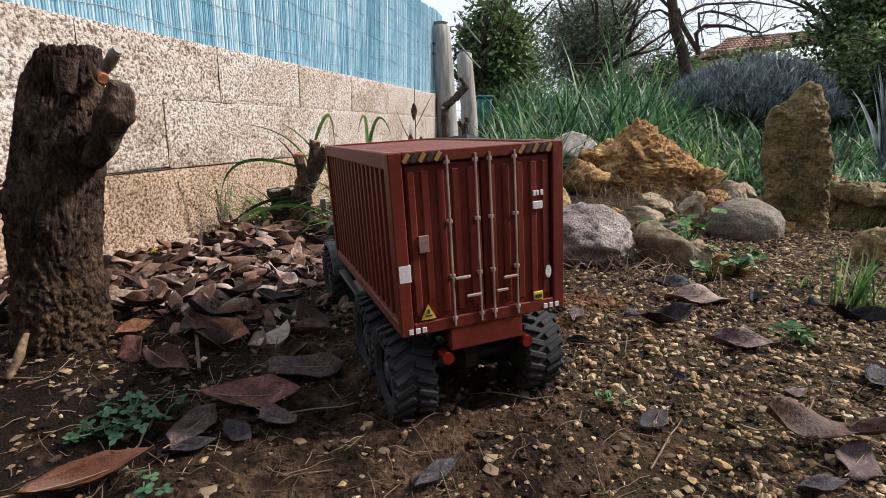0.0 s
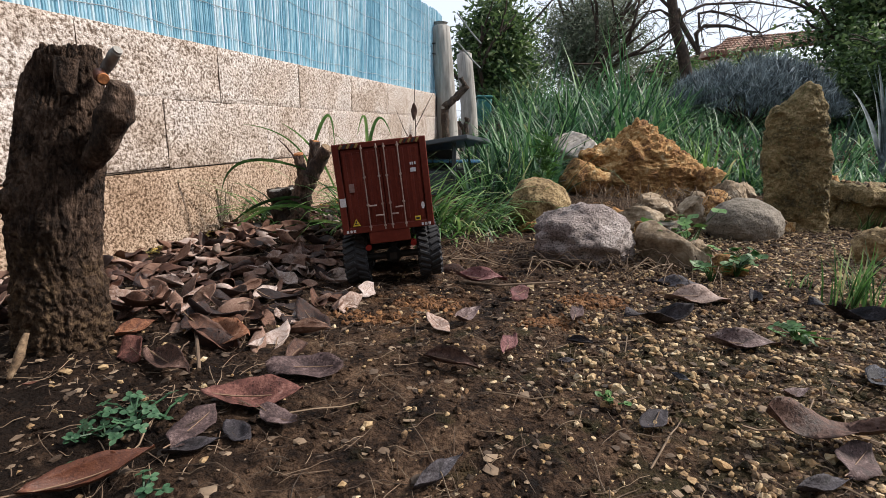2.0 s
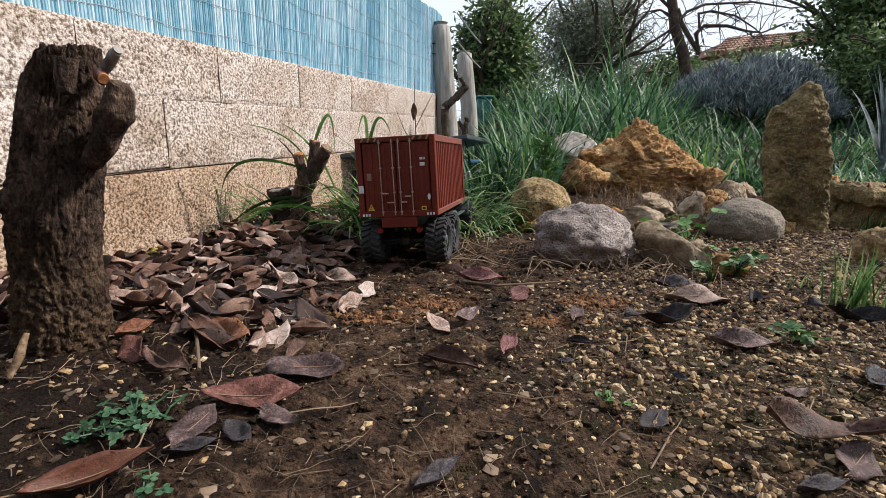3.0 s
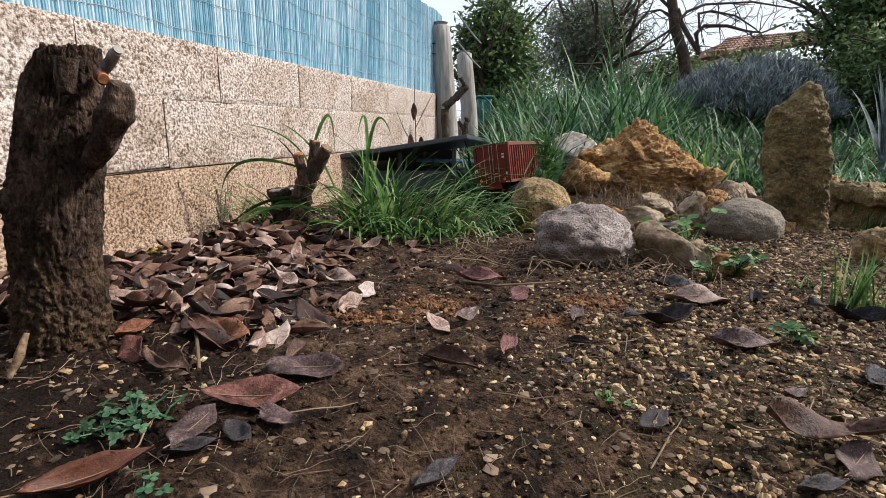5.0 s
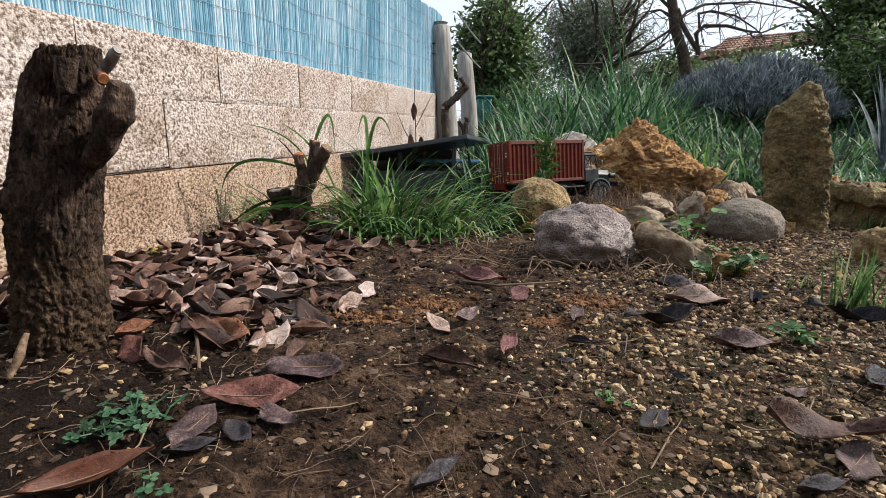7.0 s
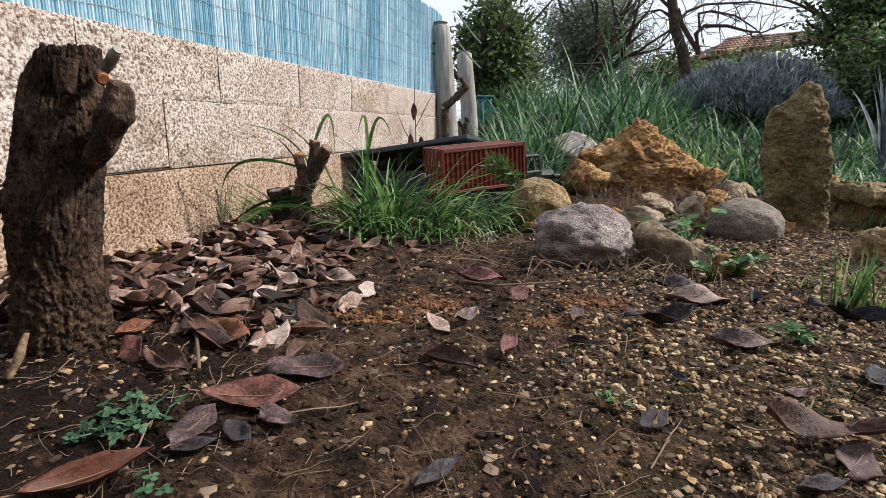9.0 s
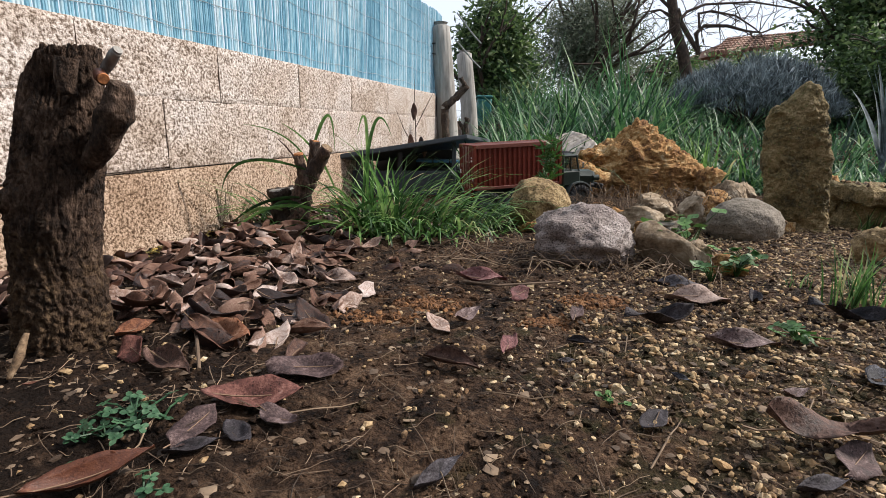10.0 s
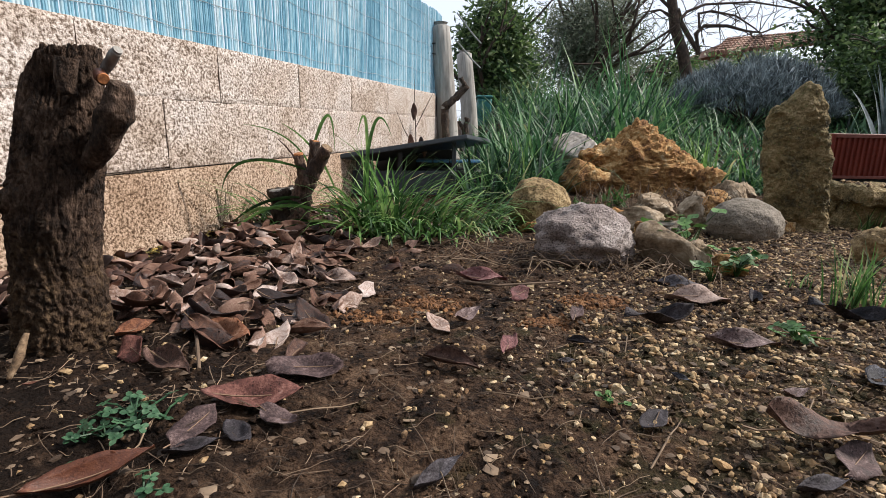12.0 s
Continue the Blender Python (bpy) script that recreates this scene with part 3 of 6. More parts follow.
def tyre_mesh(r, w):
    bm = bmesh.new()
    n = 36
    prof = [(-w * 0.36, r * 0.56), (-w * 0.48, r * 0.66), (-w * 0.5, r * 0.84), (-w * 0.42, r * 0.93), (w * 0.42, r * 0.93), (w * 0.5, r * 0.84), (w * 0.48, r * 0.66), (w * 0.36, r * 0.56)]
    rings = [[bm.verts.new((x, math.cos(6.28319 * i / n) * q, math.sin(6.28319 * i / n) * q)) for x, q in prof] for i in range(n)]
    for i in range(n):
        a, b = rings[i], rings[(i + 1) % n]
        for k in range(len(prof) - 1):
            bm.faces.new((a[k], a[k + 1], b[k + 1], b[k]))
    for i in range(22):
        for side in (-1, 1):
            a = 6.28319 * (i + (0.5 if side > 0 else 0)) / 22
            m = Matrix.Rotation(a, 3, "X") @ Matrix.Rotation(radians(24 * side), 3, "Z")
            rbox(bm, Matrix.Rotation(a, 3, "X") @ Vector((side * w * 0.25, 0, r * 0.955)), (w * 0.46, r * 0.13, r * 0.1), 0.0012, m)
            rbox(bm, Matrix.Rotation(a, 3, "X") @ Vector((side * w * 0.475, 0, r * 0.86)), (w * 0.09, r * 0.13, r * 0.2), 0.001, Matrix.Rotation(a, 3, "X"))
    me = bpy.data.meshes.new("tyre")
    bm.normal_update()
    bm.to_mesh(me)
    bm.free()
    me.materials.append(RUBBER)
    return me


def rim_mesh(r, w):
    bm = bmesh.new()
    rod(bm, (-w * 0.3, 0, 0), (w * 0.3, 0, 0), r * 0.57, n=24)
    rod(bm, (w * 0.3, 0, 0), (w * 0.42, 0, 0), r * 0.26, r * 0.2, n=12)
    for i in range(6):
        a = 6.28319 * i / 6
        rod(bm, (w * 0.3, math.cos(a) * r * 0.4, math.sin(a) * r * 0.4), (w * 0.36, math.cos(a) * r * 0.4, math.sin(a) * r * 0.4), r * 0.05, n=6)
    me = bpy.data.meshes.new("rim")
    bm.normal_update()
    bm.to_mesh(me)
    bm.free()
    me.materials.append(FENDERGREY)
    return me


WHEEL_R, WHEEL_W = 0.058, 0.052
AXLES = (0.07, 0.19, 0.515)


def build_truck():
    truck = thing("toy_truck", Matrix(), "dark green model lorry with bonnet, carrying a rust-red shipping container", "toy truck")
    # container
    bm = bmesh.new()
    rbox(bm, (0, CL / 2, CZ + 0.004), (CW - 0.012, CL - 0.01, 0.008), 0.001)
    rbox(bm, (0, CL / 2, CZ + CH / 2), (CW - 0.022, CL - 0.024, CH - 0.012), 0.001)
    box = part("container", bm, RUST, truck, "rust-red corrugated toy shipping container")
    for sx in (-1, 1):
        V, Fc = corrugated(CL - 0.026, CZ + 0.012, CZ + CH - 0.015, 17, 0.0065)
        V = [(sx * (CW / 2 - 0.0095 + d), y + 0.013, z) for d, y, z in V]
        part("side_sheet", mesh_of("side_sheet", V, Fc if sx < 0 else [f[::-1] for f in Fc], RUST), RUST, box)
        for zz, hh in ((CZ + CH - 0.0085, 0.017), (CZ + 0.0065, 0.013)):
            bm = bmesh.new()
            rbox(bm, (sx * (CW / 2 - 0.005), CL / 2, zz), (0.0105, CL - 0.022, hh), 0.0012)
            part("side_rail", bm, RUSTRAIL, box)
        for yy in (0.006, CL - 0.006):
            bm = bmesh.new()
            rbox(bm, (sx * (CW / 2 - 0.0065), yy, CZ + CH / 2), (0.014, 0.0125, CH), 0.0012)
            part("corner_post", bm, RUST, box)
    for zz, hh, yy in ((CZ + CH - 0.006, 0.012, 0.006), (CZ + 0.007, 0.014, 0.006), (CZ + CH - 0.006, 0.012, CL - 0.006), (CZ + 0.007, 0.014, CL - 0.006)):
        bm = bmesh.new()
        rbox(bm, (0, yy, zz), (CW - 0.028, 0.012, hh), 0.001)
        part("end_rail", bm, RUST, box)
    V, Fc = corrugated(CL - 0.03, -CW / 2 + 0.012, CW / 2 - 0.012, 20, 0.002)
    part("roof_sheet", mesh_of("roof_sheet", [(x, y + 0.015, CZ + CH - 0.0045 + d) for d, y, x in V], [f[::-1] for f in Fc], RUSTRAIL), RUSTRAIL, box)
    # two door leaves with shallow ribs
    for sx in (-1, 1):
        bm = bmesh.new()
        rbox(bm, (sx * 0.0425, 0.0065, CZ + CH / 2), (0.083, 0.006, CH - 0.027), 0.001)
        leaf = part("door_leaf", bm, RUST, box)
        for k, xx in enumerate((0.012, 0.029, 0.046, 0.063, 0.078)):
            bm = bmesh.new()
            rbox(bm, (sx * xx, 0.0035, CZ + CH / 2), (0.0085, 0.0035, CH - 0.04), 0.0012)
            part("door_rib", bm, RUST, leaf)
    for fx in (-0.195, -0.035, 0.047, 0.195):
        bm = bmesh.new()
        rod(bm, (fx * CW, -0.001, CZ + 0.004), (fx * CW, -0.001, CZ + CH - 0.006), 0.0013, n=6)
        for zz in (0.012, 0.06, 0.12, 0.182):
            rbox(bm, (fx * CW, 0.0005, CZ + zz), (0.006, 0.004, 0.004), 0.0005)
        part("locking_rod", bm, STEEL, box, "worn silver locking rod")
    for x0, x1, zz in ((-0.19, -0.10, 0.058), (-0.125, -0.04, 0.036), (0.055, 0.125, 0.036), (0.1, 0.185, 0.05)):
        bm = bmesh.new()
        rbox(bm, ((x0 + x1) / 2 * CW, -0.004, CZ + zz), ((x1 - x0) * CW, 0.002, 0.0032), 0.0006)
        part("door_handle", bm, STEEL, box, "worn silver door handle")
    # labels and marks
    def plate(name, fx, fz, w, h, material, lab):
        bm = bmesh.new()
        rbox(bm, (fx * CW, 0.0008, CZ + fz * CH), (w, 0.0024, h), 0.0004)
        return part(name, bm, material, box, lab)
    plate("label", -0.46, 0.36, 0.013, 0.019, WHITE, "white paper label")
    plate("label", -0.345, 0.51, 0.011, 0.018, GREYLABEL, "faded square label")
    plate("label", 0.335, 0.645, 0.012, 0.0085, WHITE, "small white label")
    for i, fx in enumerate((0.315, 0.335, 0.362)):
        plate("marking", fx, 0.715, 0.0032, 0.006, WHITE, "white marking")
    plate("label", 0.33, 0.1, 0.012, 0.01, YELLOW, "yellow square label")
    bm = bmesh.new()
    rbox(bm, (0.33 * CW, -0.0006, CZ + 0.1 * CH), (0.008, 0.001, 0.0045), 0.0003)
    part("marking", bm, BLACK, box, "black bar on the yellow label")
    bm = bmesh.new()
    vs = [bm.verts.new((0.4 * CW + 0.0038 * math.cos(i * 0.3927), 0.0002, CZ + 0.24 * CH + 0.0075 * math.sin(i * 0.3927))) for i in range(16)]
    bmesh.ops.extrude_face_region(bm, geom=[bm.faces.new(vs)])
    for v in vs:
        v.co.y = 0.0022
    part("label", bm, WHITE, box, "white oval label")
    bm = bmesh.new()
    cx, cz = -0.345 * CW, CZ + 0.085 * CH
    vs = [bm.verts.new(p) for p in ((cx - 0.0085, -0.0004, cz), (cx + 0.0085, -0.0004, cz), (cx, -0.0004, cz + 0.0165))]
    vb = [bm.verts.new((v.co.x, 0.002, v.co.z)) for v in vs]
    bm.faces.new(vs[::-1])
    for i in range(3):
        bm.faces.new((vs[i], vs[(i + 1) % 3], vb[(i + 1) % 3], vb[i]))
    part("label", bm, YELLOW, box, "yellow warning triangle")
    bm = bmesh.new()
    rbox(bm, (cx, -0.0007, cz + 0.0045), (0.008, 0.001, 0.0015), 0.0003)
    rbox(bm, (cx, -0.0007, cz + 0.009), (0.0025, 0.001, 0.005), 0.0003)
    part("marking", bm, BLACK, box, "black sign on the warning triangle")
    for sx in (-1, 1):
        for k in range(5):
            bm = bmesh.new()
            rbox(bm, (sx * (0.082 - k * 0.0085), 0.0002, CZ + CH - 0.0065), (0.0045, 0.002, 0.0105), 0.0003, Matrix.Rotation(radians(35), 3, "Y"))
            part("hazard_stripe", bm, BLACK if k % 2 else HAZARD, box, "black hazard stripe" if k % 2 else "worn yellow hazard stripe")
        for k in range(3):
            bm = bmesh.new()
            rbox(bm, (sx * (0.09 - k * 0.0075), -0.0002, CZ + 0.0055), (0.005, 0.0015, 0.006), 0.0003)
            part("reflector", bm, WHITE, box, "small white corner reflector")
    # chassis
    bm = bmesh.new()
    for sx in (-1, 1):
        rbox(bm, (sx * 0.032, 0.32, CZ - 0.02), (0.01, 0.58, 0.024), 0.001)
    for yy in (0.05, 0.19, 0.33, 0.46):
        rbox(bm, (0, yy, CZ - 0.02), (0.07, 0.014, 0.018), 0.001)
    part("chassis", bm, BLACK, truck)
    bm = bmesh.new()
    rbox(bm, (0, 0.008, CZ - 0.0135), (0.09, 0.014, 0.027), 0.0015)
    part("rear_beam", bm, RUST, truck, "red rear cross beam")
    for sx in (-1, 1):
        bm = bmesh.new()
        rod(bm, (sx * 0.05, 0.016, CZ - 0.034), (sx * 0.05, -0.001, CZ - 0.034), 0.0068, n=14)
        part("tail_light", bm, TAILRED, truck, "round red tail light")
        bm = bmesh.new()
        rbox(bm, (sx * 0.094, 0.34, CZ - 0.03), (0.012, 0.16, 0.006), 0.001)
        rbox(bm, (sx * 0.07, 0.29, CZ - 0.04), (0.045, 0.07, 0.045), 0.006)
        part("side_tank", bm, FENDERGREY, truck, "grey-green side tank and step")
    for yy in AXLES:
        bm = bmesh.new()
        rod(bm, (-0.085, yy, WHEEL_R), (0.085, yy, WHEEL_R), 0.008, n=10)
        rbox(bm, (0.0, yy, WHEEL_R), (0.034, 0.034, 0.034), 0.009)
        part("axle", bm, BLACK, truck)
    # cab
    y0, y1 = CL + 0.014, CL + 0.105
    bm = bmesh.new()
    rbox(bm, (0, (y0 + y1) / 2, 0.148), (0.17, y1 - y0, 0.07), 0.006)
    rbox(bm, (0, (y0 + y1) / 2 - 0.004, 0.25), (0.158, y1 - y0 - 0.01, 0.012), 0.005)
    for sx in (-1, 1):
        for ya, yb, w in ((y0 + 0.004, y0 + 0.007, 0.011), (y1 - 0.005, y1 - 0.016, 0.007), ((y0 + y1) / 2, (y0 + y1) / 2, 0.005)):
            rod(bm, (sx * 0.079, ya, 0.178), (sx * 0.073, yb, 0.25), w * 0.6, n=6)
    rod(bm, (0, y1 - 0.005, 0.178), (0, y1 - 0.016, 0.25), 0.003, n=6)
    rbox(bm, (0, y0 + 0.004, 0.215), (0.15, 0.006, 0.07), 0.002)
    cab = part("cab", bm, CABGREEN, truck, "dark green lorry cab")
    for sx in (-1, 1):
        bm = bmesh.new()
        rbox(bm, (sx * 0.0745, (y0 + y1) / 2 - 0.003, 0.214), (0.002, y1 - y0 - 0.022, 0.064), 0.0005, Matrix.Rotation(radians(-5 * sx), 3, "Y"))
        part("side_window", bm, GLASS, cab, "clear side window")
        bm = bmesh.new()
        rbox(bm, (sx * 0.037, y1 - 0.0105, 0.214), (0.066, 0.002, 0.064), 0.0005, Matrix.Rotation(radians(8.5), 3, "X"))
        part("windscreen", bm, GLASS, cab, "clear windscreen half")
        bm = bmesh.new()
        rod(bm, (sx * 0.083, y1 - 0.004, 0.19), (sx * 0.1, y1 + 0.004, 0.2), 0.0016, n=5)
        rbox(bm, (sx * 0.1, y1 + 0.004, 0.207), (0.012, 0.004, 0.026), 0.002)
        part("mirror", bm, CHROME, cab, "metal wing mirror")
    bm = bmesh.new()
    for k in range(4):
        rod(bm, (-0.06, y0 + 0.016 + 0.018 * k, 0.2635), (0.06, y0 + 0.016 + 0.018 * k, 0.2635), 0.0018, n=5)
    for sx in (-1, 1):
        rod(bm, (sx * 0.06, y0 + 0.012, 0.2635), (sx * 0.06, y1 - 0.022, 0.2635), 0.0018, n=5)
        for yy in (y0 + 0.016, y1 - 0.028):
            rod(bm, (sx * 0.06, yy, 0.254), (sx * 0.06, yy, 0.264), 0.0016, n=5)
    part("roof_rack", bm, BLACK, cab)
    # bonnet
    y2 = CL + 0.205
    bm = bmesh.new()
    sec = [(-0.05, 0.118), (-0.056, 0.15), (-0.046, 0.172), (0, 0.178), (0.046, 0.172), (0.056, 0.15), (0.05, 0.118)]
    r0 = [bm.verts.new((x, y1 - 0.002, z + 0.004)) for x, z in sec]
    r1 = [bm.verts.new((x * 0.92, y2 - 0.01, z - 0.003)) for x, z in sec]
    r2 = [bm.verts.new((x * 0.84, y2, 0.118 + (z - 0.118) * 0.85)) for x, z in sec]
    for a, b in ((r0, r1), (r1, r2)):
        for i in range(6):
            bm.faces.new((a[i], b[i], b[i + 1], a[i + 1]))
    bm.faces.new(r2[::-1])
    bm.faces.new(r0)
    bonnet = part("bonnet", bm, CABGREEN, truck)
    for k in range(7):
        bm = bmesh.new()
        rbox(bm, (-0.03 + 0.01 * k, y2 + 0.0005, 0.14), (0.004, 0.003, 0.034), 0.0008)
        part("grille_bar", bm, BLACK, bonnet)
    for sx in (-1, 1):
        bm = bmesh.new()
        yc, zc = AXLES[2], 0.072
        pr = [(yc + math.cos(a) * 0.066, zc + math.sin(a) * 0.062) for a in [radians(10 + 16 * i) for i in range(11)]]
        inner = [bm.verts.new((sx * 0.056, y, z)) for y, z in pr]
        outer = [bm.verts.new((sx * 0.104, y, z)) for y, z in pr]
        lip = [bm.verts.new((sx * 0.105, yc + (y - yc) * 0.9, zc + (z - zc) * 0.9)) for y, z in pr]
        for i in range(10):
            bm.faces.new((inner[i], inner[i + 1], outer[i + 1], outer[i]))
            bm.faces.new((outer[i], outer[i + 1], lip[i + 1], lip[i]))
        part("fender", bm, FENDERGREY, truck, "grey-green front mudguard")
        bm = bmesh.new()
        rod(bm, (sx * 0.076, y2 - 0.03, 0.142), (sx * 0.076, y2 - 0.002, 0.142), 0.012, 0.014, n=14)
        lamp = part("headlight", bm, CABGREEN, truck)
        bm = bmesh.new()
        rod(bm, (sx * 0.076, y2 - 0.002, 0.142), (sx * 0.076, y2 + 0.001, 0.142), 0.0115, 0.009, n=14)
        part("lens", bm, CHROME, lamp, "clear round lens")
    bm = bmesh.new()
    rbox(bm, (0, y2 + 0.012, 0.1), (0.19, 0.012, 0.026), 0.004)
    rbox(bm, (0, y2 - 0.01, 0.1), (0.08, 0.04, 0.014), 0.002)
    part("bumper", bm, BLACK, truck)
    # wheels
    tm, rm = tyre_mesh(WHEEL_R, WHEEL_W), rim_mesh(WHEEL_R, WHEEL_W)
    wheels = []
    for yy in AXLES:
        for sx in (-1, 1):
            wh = new("wheel")
            wh.empty_display_size = 0.03
            wh.parent = truck
            wh.matrix_basis = pose(sx * 0.0845, yy, WHEEL_R, 0, 0, 0 if sx > 0 else 180)
            part("tyre", tm, RUBBER, wh)
            part("rim", rm, FENDERGREY, wh)
            wheels.append((wh, sx, yy))
    return truck, wheels


truck, truck_wheels = build_truck()


# ---- the stones ----
def stone(mesh, m, label, name="boulder"):
    ob = new(name, mesh)
    ob.matrix_basis = m
    return tagged(ob, label, "rock")


def on_ground(x, y, dz=0.0, rx=0, ry=0, rz=0):
    return pose(x, y, gz(x, y) + dz, rx, ry, rz)


stone(stone_mesh("boulder", (0.148, 0.11, 0.1), 3, GRANITE, 0.17, 1.3, 5, cuts=3, flat=0.7), on_ground(0.395, 1.42, 0.05, 0, 4, 8), "large rounded grey-pink granite boulder lying in the soil")
stone(stone_mesh("boulder", (0.122, 0.1, 0.108), 5, TANSTONE, 0.12, 1.4, 5, flat=0.75), on_ground(0.365, 1.95, 0.072, 0, 10, 20), "rounded tan boulder with a pitted crust")
stone(stone_mesh("boulder", (0.125, 0.1, 0.088), 9, GREYSTONE, 0.09, 1.2, 5, flat=0.8), on_ground(1.03, 1.76, 0.045, 0, 2, 0), "smooth oval grey boulder beside the standing stone")
stone(stone_mesh("rock", (0.13, 0.12, 0.1), 14, OCHRE, 0.16, 1.3, 4, cuts=4, crag=0.2), on_ground(0.76, 2.86, 0.1), "craggy ochre limestone lump", "rock")


def profile_stone(name, prof, material, seed, amp=1.0, n=96, rings=90, square=0.62, tip=0.25):
    """A stone from its outline: rows of (height, left, right, half depth)."""
    V, Fc = [], []
    zs = [p[0] for p in prof]
    for k in range(rings + 1):
        z = zs[0] + (zs[-1] - zs[0]) * (k / rings) ** 0.9
        xl, xr, dp = (float(np.interp(z, zs, [p[i] for p in prof])) for i in (1, 2, 3))
        for i in range(n):
            a = 6.28319 * i / n
            c, s = math.cos(a), math.sin(a)
            x = (xl + xr) / 2 + (xr - xl) / 2 * math.copysign(abs(c) ** square, c)
            y = dp * math.copysign(abs(s) ** square, s) * (1 + tip * c)
            V.append((x, y, z))
    for k in range(rings):
        for i in range(n):
            j = (i + 1) % n
            Fc.append((k * n + i, k * n + j, (k + 1) * n + j, (k + 1) * n + i))
    Fc.append(tuple(range(rings * n, rings * n + n)))
    me = mesh_of(name, V, Fc, material, True)
    offs = []
    for v in me.vertices:
        q = v.co * 9 + Vector((seed, 0, 0))
        d = 0.02 * fbm(q * 0.7, 4) + 0.018 * (0.45 - abs(noise.noise(q * 1.6))) + 0.011 * (0.4 - abs(noise.noise(q * 4.1))) + 0.006 * noise.noise(q * 9) + 0.003 * noise.noise(q * 19)
        offs.append(v.co + v.normal * d * amp)
    for v, c in zip(me.vertices, offs):
        v.co = c
    me.update()
    return me


STANDING = [(-0.100, -0.033, 0.157, 0.062), (0.002, -0.038, 0.150, 0.062), (0.067, -0.056, 0.150, 0.064), (0.172, -0.070, 0.136, 0.064), (0.352, -0.092, 0.100, 0.060), (0.443, -0.088, 0.088, 0.052), (0.476, -0.049, 0.076, 0.045), (0.502, -0.007, 0.061, 0.036), (0.521, 0.010, 0.038, 0.022), (0.530, 0.020, 0.024, 0.006)]
BIGROCK = [(-0.1, -0.24, 0.42, 0.2), (0.005, -0.236, 0.428, 0.200), (0.053, -0.247, 0.415, 0.200), (0.134, -0.253, 0.399, 0.190), (0.213, -0.246, 0.331, 0.170), (0.254, -0.173, 0.255, 0.150), (0.298, -0.056, 0.180, 0.120), (0.338, -0.015, 0.118, 0.090), (0.366, 0.007, 0.083, 0.060), (0.381, 0.031, 0.063, 0.020)]
stone(profile_stone("rock", BIGROCK, OCHRE, 4.0, 1.7, 190, 130, 0.75, 0.0), pose(1.04, 3.0, -0.02), "big craggy ochre limestone rock", "rock")
stone(profile_stone("standing_stone", STANDING, MOSSY, 9.0, 0.8, 170, 170, 0.72, 0.35), pose(1.262, 1.93, -0.03), "tall standing stone, mossy and weathered", "standing_stone")


# ---- smaller stones of the row ----
def small_rock(x, y, size, seed, material, label, dz=None, rot=(0, 0, 0), cuts=4, crag=0.08, rough=0.15):
    me = stone_mesh("rock", size, seed, material, rough * 1.3, 1.9, 4, cuts=cuts + 2, crag=crag * 1.8)
    return stone(me, on_ground(x, y, size[2] * 0.55 if dz is None else dz, *rot), label, "rock")


small_rock(0.628, 1.381, (0.115, 0.085, 0.09), 31, PALESTONE, "angular grey-brown rock with a ridge", 0.03, (0, 20, -20), 9, 0.015, 0.05)
small_rock(0.841, 2.097, (0.12, 0.07, 0.05), 32, PALESTONE, "pale limestone rock behind the granite boulder", 0.045, (0, 0, 10))
small_rock(0.669, 1.353, (0.042, 0.04, 0.045), 33, PALESTONE, "white and yellow lump of limestone", 0.03, (0, 20, 0), 3, 0.15)
small_rock(0.738, 1.311, (0.05, 0.035, 0.03), 34, OCHRE, "yellowish limestone chunk at the edge of the bed", 0.018, (0, 0, 0), 4, 0.14)
small_rock(0.613, 1.596, (0.022, 0.02, 0.024), 35, OCHRE, "small orange stone wedged between boulders", 0.05)
small_rock(1.036, 2.146, (0.05, 0.05, 0.05), 36, PALESTONE, "pale pinkish limestone rock", 0.055, (0, 0, 30), 4, 0.1)
small_rock(1.245, 2.372, (0.06, 0.05, 0.045), 37, OCHRE, "brownish limestone rock in the row", 0.05, (0, 0, 60), 4, 0.12)
small_rock(1.454, 2.644, (0.085, 0.05, 0.055), 38, PALESTONE, "rough cream limestone rock", 0.05, (0, 0, 0), 4, 0.16)
small_rock(1.428, 2.795, (0.07, 0.06, 0.06), 39, OCHRE, "yellow limestone lump beside the big rock", 0.1, (0, 0, 0), 4, 0.2)
small_rock(1.573, 2.702, (0.05, 0.04, 0.07), 40, PALESTONE, "whitish pitted limestone rock in the row", 0.04, (0, 0, 0), 3, 0.2)
small_rock(0.313, 1.825, (0.05, 0.035, 0.022), 41, OCHRE, "flat yellowish stone under the tan boulder", 0.012, (0, 0, 20))
small_rock(0.517, 2.091, (0.07, 0.04, 0.04), 42, PALESTONE, "flat pale limestone beside the tan boulder", 0.03, (0, 0, 10))
small_rock(0.672, 2.150, (0.06, 0.04, 0.035), 43, OCHRE, "low ochre stone behind the granite boulder", 0.03)
small_rock(0.82, 3.35, (0.16, 0.1, 0.1), 44, WHITESTONE, "smooth pale boulder behind the ochre rock", 0.23, (0, 14, 0), 2, 0.02, 0.07)
small_rock(1.694, 2.026, (0.12, 0.06, 0.045), 45, OCHRE, "rust-coloured rock at the stone kerb", 0.05, (0, 10, 0), 5, 0.14)
small_rock(1.219, 1.423, (0.06, 0.05, 0.055), 46, TANSTONE, "tan rounded stone at the stone kerb", 0.045, (0, 0, 0), 2, 0.06)
small_rock(1.882, 2.537, (0.06, 0.05, 0.07), 47, OCHRE, "yellow limestone behind the standing stone", 0.08, (0, 0, 0), 4, 0.15)
small_rock(0.828, 1.851, (0.05, 0.04, 0.035), 48, TANSTONE, "brown stone tucked in the row", 0.03)
